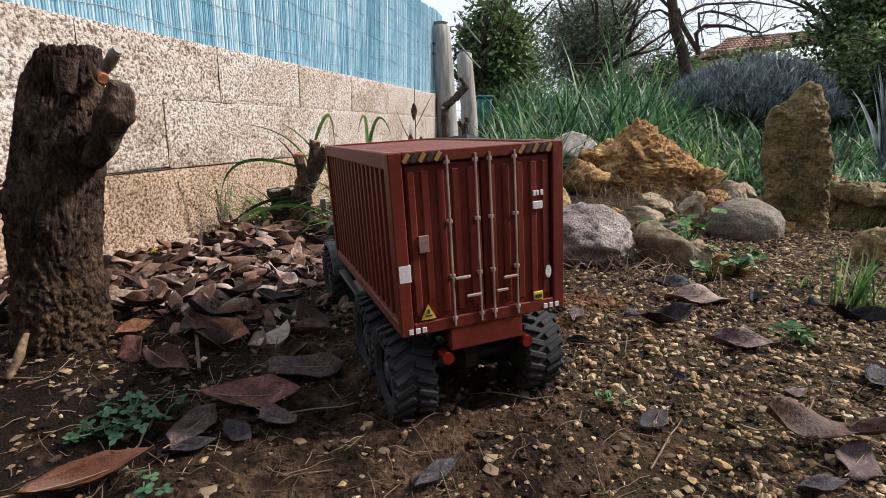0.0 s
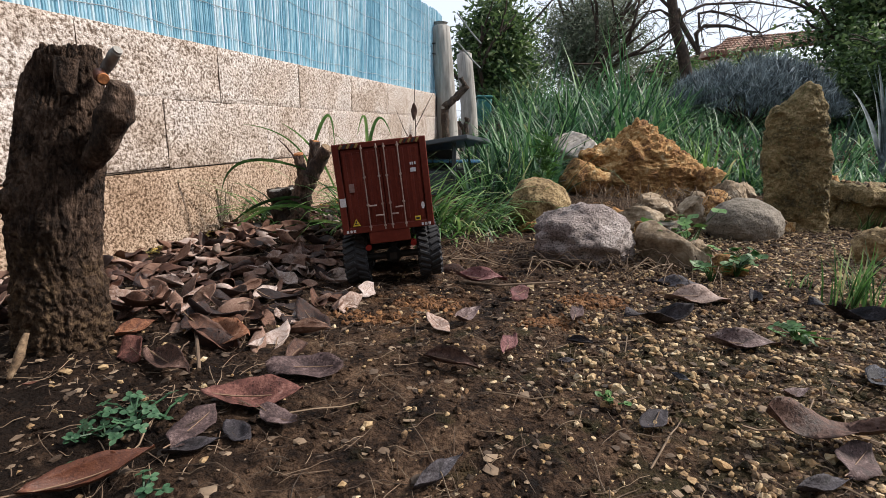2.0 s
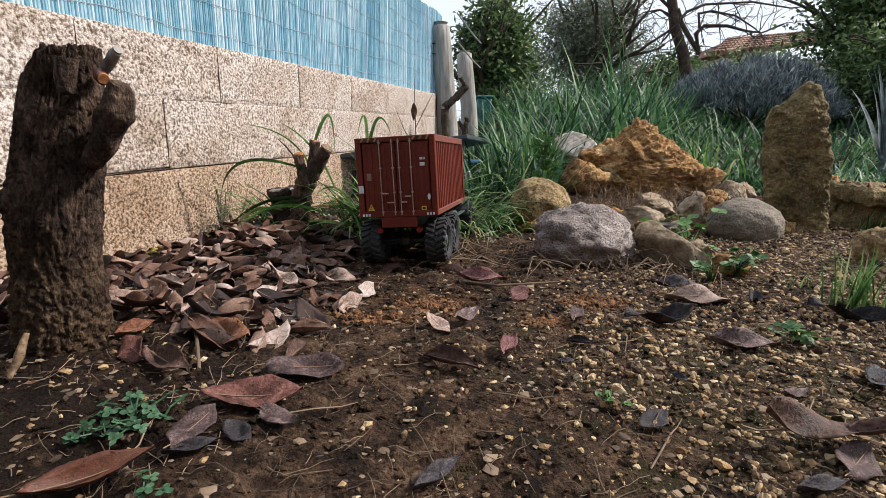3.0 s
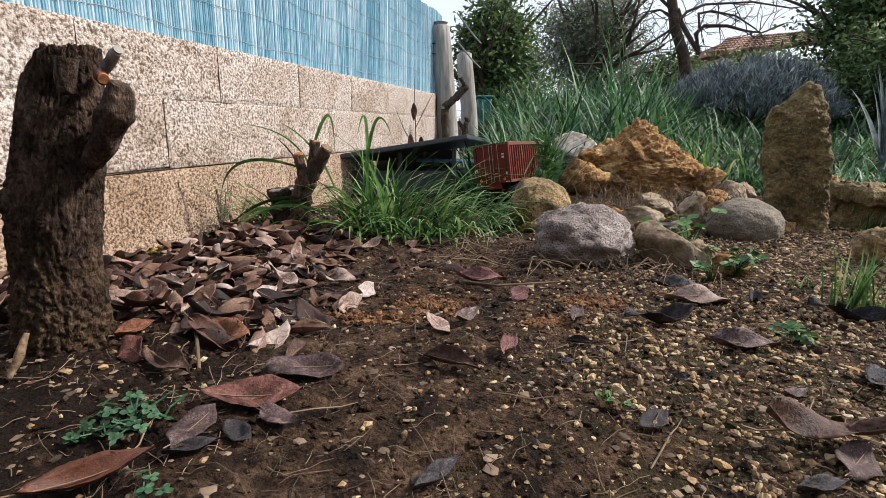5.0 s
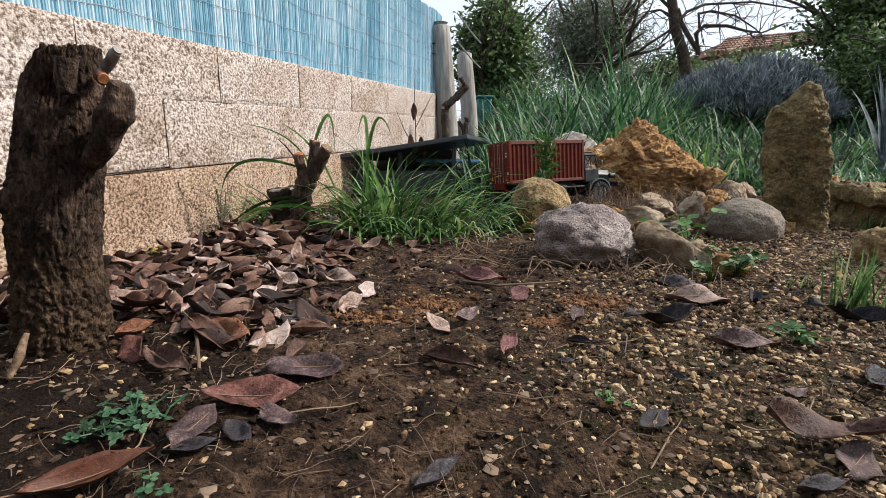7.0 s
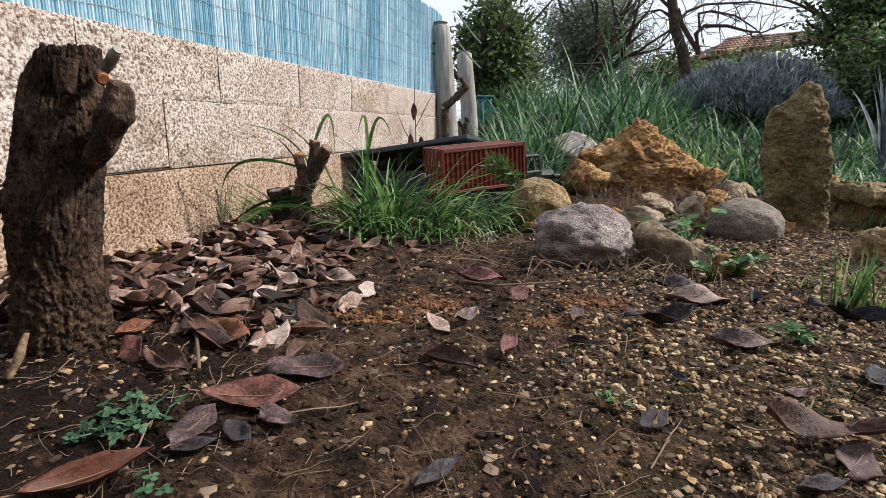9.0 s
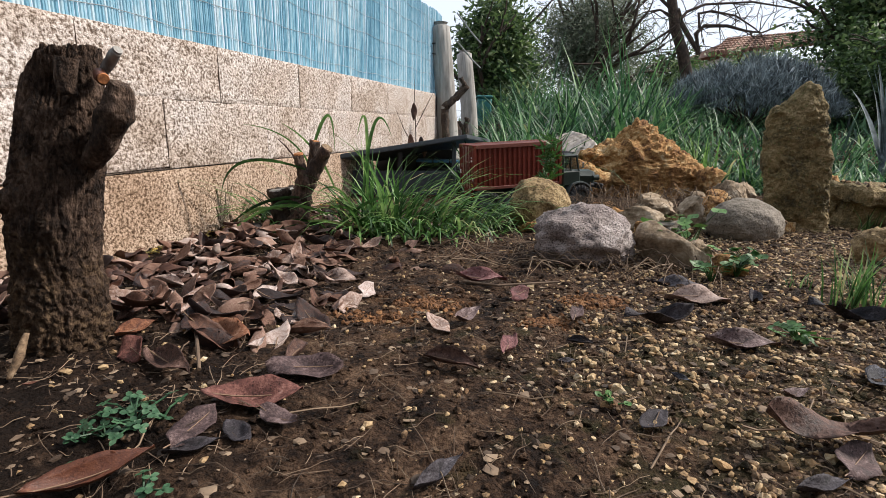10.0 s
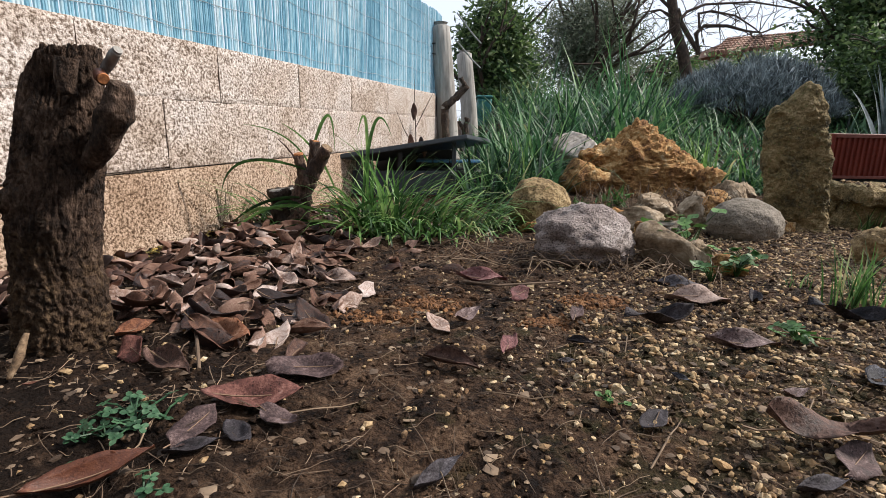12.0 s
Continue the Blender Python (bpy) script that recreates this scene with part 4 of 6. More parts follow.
small_rock(0.599, 1.444, (0.04, 0.03, 0.028), 49, MOSSY, "small greenish stone in the row", 0.02)
small_rock(0.655, 1.72, (0.075, 0.05, 0.04), 131, PALESTONE, "flat pale pinkish rock behind the granite boulder", 0.062, (0, 4, 10), 4, 0.08)
small_rock(0.896, 1.86, (0.055, 0.045, 0.05), 132, PALESTONE, "pinkish limestone rock in the stone row", 0.075, (0, 0, 40), 4, 0.12)
small_rock(0.827, 2.0, (0.09, 0.05, 0.035), 133, PALESTONE, "flat cream limestone in the stone row", 0.06, (0, 0, 5), 4, 0.1)
small_rock(0.722, 1.62, (0.06, 0.04, 0.045), 134, GREYSTONE, "brown-grey rock beside the granite boulder", 0.035, (0, 12, 30), 5, 0.06)
small_rock(1.063, 2.05, (0.07, 0.05, 0.04), 135, OCHRE, "ochre limestone piece in the stone row", 0.06, (0, 0, 70), 4, 0.15)
rng = random.Random(301)
for k in range(16):
    x = 0.56 + 0.75 * k / 16 + rng.gauss(0, 0.03)
    y = 1.98 - 0.12 * smooth_step(x, 0.6, 1.1) + rng.gauss(0, 0.07)
    r = rng.uniform(0.028, 0.06)
    small_rock(x, y, (r * 1.2, r, r * 0.85), 310 + k, (OCHRE, PALESTONE, TANSTONE)[k % 3], ("ochre", "pale", "tan")[k % 3] + " broken limestone in the stone row", r * 0.5, (0, 0, rng.uniform(0, 360)), 4, 0.1)
slab = bmesh.new()
rbox(slab, (0, 0, 0), (0.9, 0.22, 0.07), 0.012)
bmesh.ops.subdivide_edges(slab, edges=slab.edges[:], cuts=24, use_grid_fill=True)
for v in slab.verts:
    v.co += Vector((0, 1, 1)) * (0.016 * fbm(v.co * 11, 4) + 0.012 * noise.noise(v.co * 40))
slab = part("stone_kerb", slab, MOSSY)
slab.matrix_basis = on_ground(1.98, 2.02, 0.105, 2, 3, 4)
tagged(slab, "long mossy stone kerb slab lying on soil", "kerb")
kerb = bmesh.new()
rbox(kerb, (0, 0, 0), (0.86, 0.16, 0.16), 0.02)
bmesh.ops.subdivide_edges(kerb, edges=kerb.edges[:], cuts=24, use_grid_fill=True)
for v in kerb.verts:
    v.co += Vector((0.5, 1, 0.6)) * (0.024 * fbm(v.co * 9, 4) + 0.012 * noise.noise(v.co * 33))
kerb = part("kerb_base", kerb, MOSSY, slab, "rough stone footing")
kerb.matrix_basis = pose(0, 0.02, -0.1)


# ---- stumps ----
def limb(name, pts, radii, parent, label="", cut=None, seed=1, skin=None):
    """A branch stub with rough bark and, if wanted, a sawn end."""
    bm = bmesh.new()
    P = [Vector(p) for p in pts]
    fine, rad = [], []
    for i in range(len(P) - 1):
        for s in range(9):
            fine.append(P[i].lerp(P[i + 1], s / 9))
            rad.append(radii[i] + (radii[i + 1] - radii[i]) * s / 9)
    fine.append(P[-1])
    rad.append(radii[-1])
    tube(bm, fine, rad, 26)
    for v in bm.verts:
        n = noise.noise_vector(v.co * 30 + Vector((seed, 0, 0))) * radii[0] * 0.3 + noise.noise_vector(v.co * 90) * radii[0] * 0.16
        v.co += n
    ob = part(name, bm, skin or BARK, parent, label, True)
    if cut:
        bm = bmesh.new()
        d = (P[-1] - P[-2]).normalized()
        rod(bm, P[-1] - d * 0.002, P[-1] + d * 0.0025, radii[-1] * 0.96, radii[-1] * 0.86, 18)
        part("cut_face", bm, cut, ob, "pale sawn end")
    return ob


stump = thing("tree_stump", pose(-0.555, 0.705, gz(-0.555, 0.705)), "tall dark tree stump with cracked bark and ragged top", "tree stump")
bx, by, bz = -0.555, 0.705, gz(-0.555, 0.705)


def rel(p):
    return (p[0] - bx, p[1] - by, p[2] - bz)


TRUNK = [(-0.06, -0.085, 0.085), (-0.008, -0.067, 0.066), (0.027, -0.071, 0.068), (0.071, -0.065, 0.068), (0.113, -0.059, 0.068), (0.130, -0.055, 0.063), (0.171, -0.054, 0.070), (0.195, -0.054, 0.075), (0.235, -0.044, 0.081), (0.273, -0.033, 0.088), (0.311, -0.022, 0.096), (0.347, -0.012, 0.100), (0.383, -0.000, 0.102), (0.407, 0.009, 0.104), (0.430, 0.015, 0.105)]   # height, left and right side


def stump_trunk(rings=260, around=210):
    """The tall stump: fibrous cracked bark above, an earthy crust below, a knot, a hollow and a slanting broken top."""
    V, Fc = [], []
    zs = [r[0] for r in TRUNK]
    for k in range(rings + 1):
        t = k / rings
        z = zs[0] + (zs[-1] - zs[0]) * t
        xl, xr = (float(np.interp(z, zs, [r[i] for r in TRUNK])) for i in (1, 2))
        c, r = (xl + xr) / 2 + 0.007, (xr - xl) / 2
        low = 1 - smooth_step(z + 0.05 * fbm((c * 9, z * 12, 4), 2), 0.1, 0.22)
        for i in range(around):
            a = 6.28319 * i / around
            d = Vector((math.cos(a), math.sin(a), 0))
            warp = 0.5 * noise.noise(Vector((d.x * 2, d.y * 2, z * 7)))
            fibre = noise.noise(Vector((d.x * 13 + warp * 3, d.y * 13, z * 13)))
            fibre2 = noise.noise(Vector((d.x * 34 + warp * 5, d.y * 34, z * 30)))
            split = 0.16 - min(0.16, abs(noise.noise(Vector((d.x * 5 + warp, d.y * 5, z * 5 + 3)))))
            check = 0.1 - min(0.1, abs(noise.noise(Vector((d.x * 3, d.y * 3, z * 46 + warp * 6)))))
            crumb = fbm((d.x * 7, d.y * 7, z * 85), 4)
            rr = r * (0.90 + 0.03 * math.sin(3 * a + 1 + 3 * z) + (1 - low) * (0.03 * fibre + 0.028 * fibre2 - 0.3 * split - 0.6 * check + 0.018 * crumb) + low * (0.075 * crumb + 0.03 * fibre - 0.5 * check))
            # the knot low on the front and the dark hollow under the broken crown
            for ka, kz, kr, kh in ((radians(-127), 0.236, 0.017, 0.011), (radians(-75), 0.375, 0.024, -0.012), (radians(-60), 0.2, 0.02, 0.004)):
                da = math.atan2(math.sin(a - ka), math.cos(a - ka)) * r
                q = math.sqrt(da * da + (z - kz) ** 2) / kr
                rr += kh * math.exp(-q * q) + (0.0022 * math.cos(q * 9) * math.exp(-q * q * 0.35) if kh > 0.01 else 0)
            x = c + d.x * rr
            top = 0.383 + 0.046 * smooth_step(x, 0.012, 0.07) + 0.012 * noise.noise(Vector((d.x * 3, d.y * 3, 7))) + 0.006 * noise.noise(Vector((d.x * 11, d.y * 11, 7))) - bz
            V.append((x, d.y * rr * 0.92, min(z - bz, top - 0.0004 * (rings - k) / rings)))
    for k in range(rings):
        for i in range(around):
            j = (i + 1) % around
            Fc.append((k * around + i, k * around + j, (k + 1) * around + j, (k + 1) * around + i))
    last = rings * around
    prev, mid = last, 0.06
    for f, dz in ((0.85, -0.002), (0.6, -0.012), (0.3, -0.02)):
        o = len(V)
        for i in range(around):
            p = V[last + i]
            V.append((mid + (p[0] - mid) * f, p[1] * f, p[2] + dz + 0.006 * noise.noise(Vector((p[0] * 60, p[1] * 60, f * 5)))))
        for i in range(around):
            j = (i + 1) % around
            Fc.append((prev + i, prev + j, o + j, o + i))
        prev = o
    Fc.append(tuple(range(prev, prev + around)))
    return mesh_of("trunk", V, Fc, STUMPBARK, True)


part("trunk", stump_trunk(), STUMPBARK, stump)
limb("side_limb", [rel((-0.464, 0.690, 0.283)), rel((-0.434, 0.680, 0.320)), rel((-0.412, 0.672, 0.350)), rel((-0.404, 0.670, 0.371)), rel((-0.399, 0.668, 0.383))], [0.015, 0.019, 0.02, 0.017, 0.011], stump, "", None, 3, STUMPBARK)
limb("broken_spur", [rel((-0.463, 0.660, 0.370)), rel((-0.459, 0.662, 0.410))], [0.011, 0.014], stump, "", None, 6, STUMPBARK)
limb("cut_twig", [rel((-0.432, 0.680, 0.394)), rel((-0.417, 0.662, 0.388))], [0.0075, 0.0072], stump, "sawn twig with orange wood", WOUND, 5, BROWNLEAF)
limb("grey_twig", [rel((-0.439, 0.690, 0.395)), rel((-0.423, 0.685, 0.408)), rel((-0.404, 0.675, 0.422))], [0.0065, 0.0068, 0.0062], stump, "grey cut twig", GREYWOOD, 7, GREYWOOD)
limb("root", [rel((-0.571, 0.669, 0.000)), rel((-0.551, 0.605, 0.000)), rel((-0.531, 0.560, -0.005))], [0.03, 0.02, 0.012], stump, "", None, 9, STUMPBARK)
limb("bark_flake", [rel((-0.527, 0.615, 0.074)), rel((-0.528, 0.600, 0.050)), rel((-0.534, 0.585, 0.025))], [0.003, 0.006, 0.0025], stump, "pale curled flake of bark", None, 19, WOUND_OLD)

fx, fy = (-0.503, 1.748)
fork = thing("vine_stump", pose(fx, fy, gz(fx, fy)), "small pruned forked stump with sawn ends", "tree stump")


def relf(p):
    return (p[0] - fx, p[1] - fy, p[2] - gz(fx, fy))


limb("stem", [relf((-0.496, 1.750, -0.008)), relf((-0.484, 1.750, 0.074)), relf((-0.463, 1.750, 0.155))], [0.036, 0.032, 0.03], fork, "", None, 11, VINEBARK)
limb("prong", [relf((-0.457, 1.745, 0.140)), relf((-0.425, 1.740, 0.198)), relf((-0.383, 1.720, 0.262))], [0.026, 0.0235, 0.022], fork, "", WOUND_OLD, 12, VINEBARK)
limb("prong", [relf((-0.461, 1.730, 0.134)), relf((-0.472, 1.725, 0.191)), relf((-0.476, 1.715, 0.241))], [0.02, 0.0155, 0.0165], fork, "", WOUND, 13, VINEBARK)
limb("prong", [relf((-0.457, 1.770, 0.153)), relf((-0.444, 1.775, 0.225)), relf((-0.436, 1.775, 0.281))], [0.02, 0.016, 0.0165], fork, "", WOUND, 14, VINEBARK)
limb("dry_twig", [relf((-0.485, 1.730, 0.218)), relf((-0.513, 1.720, 0.260)), relf((-0.538, 1.710, 0.288))], [0.003, 0.0025, 0.0015], fork, "thin dry twig", None, 25, VINEBARK)
lx, ly = (-0.550, 1.80)
log = thing("cut_log", pose(lx, ly, gz(lx, ly)), "short sawn log stub standing in the leaves", "log")
limb("log_body", [(0, 0, -0.01), (-0.006, 0, 0.07), (-0.014, 0.0, 0.135)], [0.046, 0.043, 0.046], log, "", GREYWOOD, 15)


# ---- the low shelter ----
shed = thing("model_carport", pose(0, 0, 0), "slate-grey model carport with a thin roof on square posts", "model carport")
RA, RB, RC = Vector((0.114, 2.780, 0.273)), Vector((0.275, 3.200, 0.238)), Vector((-0.537, 2.620, 0.166))
RD = RC + (RB - RA)
bm = bmesh.new()
lo = [bm.verts.new(p - Vector((0, 0, 0.0))) for p in (RA, RB, RD, RC)]
hi = [bm.verts.new(p + Vector((0, 0, 0.024))) for p in (RA, RB, RD, RC)]
bm.faces.new(lo)
bm.faces.new(hi[::-1])
for i in range(4):
    bm.faces.new((lo[i], hi[i], hi[(i + 1) % 4], lo[(i + 1) % 4]))
bmesh.ops.recalc_face_normals(bm, faces=bm.faces[:])
bmesh.ops.bevel(bm, geom=bm.edges[:], offset=0.004, segments=2, affect="EDGES")
part("roof", bm, SLATE, shed)
for p in ((0.051, 2.840, 0.108), (-0.237, 2.800, 0.107), (-0.449, 2.750, 0.107), (0.196, 3.100, 0.090)):
    bm = bmesh.new()
    top = 0.262 if p[0] > -0.2 else 0.205 if p[0] > -0.4 else 0.17
    rbox(bm, (p[0], p[1], top / 2 - 0.03), (0.024, 0.024, top + 0.04), 0.003)
    part("post", bm, SLATE, shed)
bm = bmesh.new()
wa, wb = Vector((0.053, 2.840, -0.014)), Vector((-0.482, 2.750, -0.012))
rbox(bm, ((wa.x + wb.x) / 2, (wa.y + wb.y) / 2, 0.035), ((wa - wb).length, 0.012, 0.13), 0.002, Matrix.Rotation(math.atan2(wa.y - wb.y, wa.x - wb.x), 3, "Z"))
part("low_wall", bm, SLATE, shed)
bm = bmesh.new()
rbox(bm, ((wa.x + wb.x) / 2 - 0.02, 3.08, 0.08), (0.56, 0.012, 0.24), 0.002)
part("back_wall", bm, BLACK, shed)
cx, cy, cz = (0.027, 2.980, 0.096)
toy = thing("toy_car", pose(cx, cy, gz(cx, cy)), "blue-roofed toy car parked under the carport", "toy car")
bm = bmesh.new()
rbox(bm, (0, 0, 0.085), (0.36, 0.15, 0.09), 0.014)
part("body", bm, BLACK, toy)
for k in (-1, 1):
    bm = bmesh.new()
    rbox(bm, (0.09 * k, -0.078, 0.035), (0.07, 0.03, 0.07), 0.02)
    part("wheel", bm, RUBBER, toy)
for k in range(4):
    bm = bmesh.new()
    rbox(bm, (-0.14 + 0.094 * k, 0, 0.17), (0.09, 0.13, 0.014), 0.004)
    part("roof_panel", bm, BLUE, toy)
    bm = bmesh.new()
    rbox(bm, (-0.16 + 0.1 * k, -0.06, 0.145), (0.008, 0.008, 0.05), 0.002)
    part("window_pillar", bm, BLACK, toy)

# ---- gate posts at the wall's end ----
for k, (pb, pt, r) in enumerate((((0.057, 4.300, 0.270), (-0.052, 4.300, 1.110), 0.078), ((0.262, 4.900, 0.294), (0.160, 4.900, 0.987), 0.072))):
    post = thing("gate_post", pose(pb[0], pb[1], 0), "whitewashed weathered round gate post", "post", "gate posts")
    bm = bmesh.new()
    tube(bm, [(0, 0, -0.1), ((pt[0] - pb[0]) * 0.5, 0, pt[2] * 0.5), (pt[0] - pb[0], 0, pt[2] * 0.97), (pt[0] - pb[0], 0, pt[2])], [r * 1.05, r, r * 0.93, r * 0.8], 20)
    bmesh.ops.subdivide_edges(bm, edges=bm.edges[:], cuts=4, use_grid_fill=True)
    for v in bm.verts:
        v.co += Vector((1, 1, 0)) * 0.008 * fbm((v.co.x * 30, v.co.y * 30, v.co.z * 5), 3)
    part("shaft", bm, GREYWOOD, post, "", True)
    if k == 0:
        bm = bmesh.new()
        c0 = Vector((pt[0] - pb[0] - 0.05, -0.05, pt[2] * 0.83))
        tube(bm, [c0 + Vector(q) for q in ((0.03, 0, 0.03), (-0.02, 0, 0.03), (-0.025, 0, -0.04), (0.03, 0, -0.05), (0.03, 0, -0.08))], [0.006] * 5, 6)
        part("latch", bm, BLACK, post, "black iron latch")
        bm = bmesh.new()
        for z in (0.88, 1.06):
            tube(bm, [(0.02, -0.02, pt[2] * z), (0.16, 0.3, pt[2] * z - 0.1), (0.24, 0.5, pt[2] * z - 0.14)], [0.006, 0.006, 0.006], 6)
        part("gate_rail", bm, WIRE, post, "thin grey metal rail")
vb = (0.010, 3.700, 0.271)
vine = thing("vine", pose(vb[0], vb[1], gz(vb[0], vb[1])), "dark gnarled old vine stem, leafless", "vine")


def relv(p):
    return (p[0] - vb[0], p[1] - vb[1], p[2] - gz(vb[0], vb[1]))


limb("stem", [(0.0, 0, -0.02), relv((0.000, 3.700, 0.366)), relv((-0.005, 3.700, 0.461)), relv((0.063, 3.700, 0.518)), relv((0.150, 3.700, 0.604))], [0.03, 0.026, 0.026, 0.022, 0.02], vine, "", None, 21)
limb("stub", [relv((0.101, 3.700, 0.556)), relv((0.127, 3.700, 0.611)), relv((0.099, 3.700, 0.655))], [0.018, 0.016, 0.014], vine, "", None, 22)
limb("stem", [relv((0.131, 3.750, 0.194)), relv((0.144, 3.750, 0.319)), relv((0.158, 3.750, 0.396))], [0.028, 0.02, 0.014], vine, "", None, 23)
limb("stem", [relv((0.145, 3.750, 0.273)), relv((0.120, 3.750, 0.330)), relv((0.095, 3.750, 0.368))], [0.018, 0.014, 0.01], vine, "", None, 24)
bb = (0.428, 6.000, 0.482)
bm = bmesh.new()
rbox(bm, (0, 0, 0.143), (0.16, 0.2, 0.307), 0.02)
rbox(bm, (0, 0, 0.307), (0.18, 0.22, 0.03), 0.01)
bin_ob = part("garden_bin", bm, TEAL)
bin_ob.matrix_basis = pose(bb[0], bb[1], gz(bb[0], bb[1]) - 0.01)
tagged(bin_ob, "dark teal plastic garden bin by the gate", "bin")


# ---- plants ----
def leaf_cloud(centers, per, spread_r, length, width, seed, up=0.2, outward=None):
    """Many small folded leaves round the centres of clumps."""
    rng = np.random.default_rng(seed)
    C = np.repeat(np.array(centers), per, axis=0)
    n = len(C)
    P = C + np.clip(rng.normal(0, 1, (n, 3)), -1.7, 1.7) * spread_r
    D = rng.normal(0, 1, (n, 3))
    D[:, 2] = D[:, 2] * 0.7 + up
    D /= np.linalg.norm(D, axis=1)[:, None]
    S = np.cross(D, rng.normal(0, 1, (n, 3)))
    S /= np.linalg.norm(S, axis=1)[:, None]
    N = np.cross(D, S)
    L = (length * rng.uniform(0.6, 1.35, n))[:, None]
    Wd = (width * rng.uniform(0.7, 1.2, n))[:, None] / 2
    mid = P + D * L * 0.45
    V = np.stack([P, mid - S * Wd + N * Wd * 0.35, mid, mid + S * Wd + N * Wd * 0.35, P + D * L - N * L * 0.08], 1).reshape(-1, 3)
    o = np.arange(n)[:, None] * 5
    F1 = np.concatenate([o + np.array([[0, 2, 1]]), o + np.array([[0, 3, 2]]), o + np.array([[1, 2, 4]]), o + np.array([[2, 3, 4]])])
    return V.tolist(), F1.tolist()


def crown_centers(n, c, r, seed, hollow=0.55, low=-1.0):
    rng = random.Random(seed)
    out = []
    while len(out) < n:
        d = Vector((rng.gauss(0, 1), rng.gauss(0, 1), rng.gauss(0, 1))).normalized()
        if d.z < low:
            continue
        k = rng.uniform(hollow, 1.0) * (0.82 + 0.3 * fbm(d * 2.3 + Vector((seed, 0, 0)), 2))
        out.append((c[0] + d.x * r[0] * k, c[1] + d.y * r[1] * k, c[2] + d.z * r[2] * k))
    return out


def branches(bm, p, d, ln, r, depth, rng, wild=0.5, n=6, tips=None):
    """A branching limb, thinner from fork to fork."""
    pts, radii = [p], [r]
    for k in range(4):
        d = (d + Vector((rng.gauss(0, 1), rng.gauss(0, 1), rng.gauss(0, 0.6))) * 0.13 * wild * 2).normalized()
        p = p + d * ln / 4
        pts.append(p)
        radii.append(r * (1 - 0.12 * (k + 1)))
    tube(bm, pts, radii, n)
    if depth == 0:
        if tips is not None:
            tips.append(p)
        return
    for _ in range(rng.choice((2, 2, 3))):
        q = pts[rng.choice((2, 3, 4, 4))]
        dd = (d + Vector((rng.gauss(0, 1), rng.gauss(0, 1), rng.gauss(0.15, 0.6))) * wild).normalized()
        branches(bm, q, dd, ln * rng.uniform(0.6, 0.85), r * 0.55, depth - 1, rng, wild, max(4, n - 1), tips)


def shrub(name, base, r, h, leaf, clumps, per, material, label, category, seed, spread_r=0.12, hollow=0.5, stems=5):
    ob = thing(name, pose(base[0], base[1], gz(base[0], base[1]) - 0.02), label, category)
    rng = random.Random(seed)
    bm = bmesh.new()
    for _ in range(stems):
        d = Vector((rng.gauss(0, 0.3), rng.gauss(0, 0.3), 1)).normalized()
        branches(bm, Vector((rng.gauss(0, 0.05), rng.gauss(0, 0.05), 0)), d, h * 0.45, 0.03 * h, 2, rng, 0.45)
    part("branch", bm, BARK, ob)["kind"] = "stuff"
    V, Fc = leaf_cloud(crown_centers(clumps, (0, 0, h * 0.52), (r, r, h * 0.5), seed, hollow), per, spread_r, leaf[0], leaf[1], seed)
    crown = part("crown", mesh_of("crown", V, Fc, material), material, ob)
    crown["kind"] = "stuff"
    return ob


shrub("laurel_bush", (0.72, 8.2), 0.7, 1.95, (0.1, 0.045), 420, 20, SHRUB, "dense glossy evergreen laurel bush", "bush", 51)
shrub("cypress", (2.7, 10.5), 1.35, 3.0, (0.11, 0.022), 1050, 22, OLIVE, "feathery grey-green evergreen tree", "tree", 52, 0.17, 0.2)
shrub("evergreen_tree", (5.8, 6.9), 1.3, 2.9, (0.085, 0.045), 1100, 24, SHRUB, "dark evergreen tree with small leaves", "tree", 53, 0.17)
shrub("evergreen_hedge_bush", (4.9, 12.5), 1.3, 1.75, (0.11, 0.05), 330, 16, SHRUB, "green garden bush beyond the grass", "bush", 54, 0.15)
shrub("evergreen_hedge_bush", (7.6, 13.5), 1.6, 2.0, (0.12, 0.05), 330, 16, SHRUB, "green garden bush beyond the grass", "bush", 55, 0.18)
shrub("evergreen_hedge_bush", (1.5, 13.0), 1.3, 1.9, (0.12, 0.05), 300, 16, SHRUB, "green garden bush beyond the grass", "bush", 56, 0.18)
shrub("evergreen_hedge_bush", (4.65, 5.5), 0.8, 1.15, (0.07, 0.035), 420, 20, SHRUB, "dark evergreen bush at the edge of the grass", "bush", 58, 0.1)
shrub("evergreen_tree", (11.5, 11.0), 2.2, 4.4, (0.12, 0.05), 500, 18, SHRUB, "dark evergreen tree with small leaves", "tree", 57, 0.25)

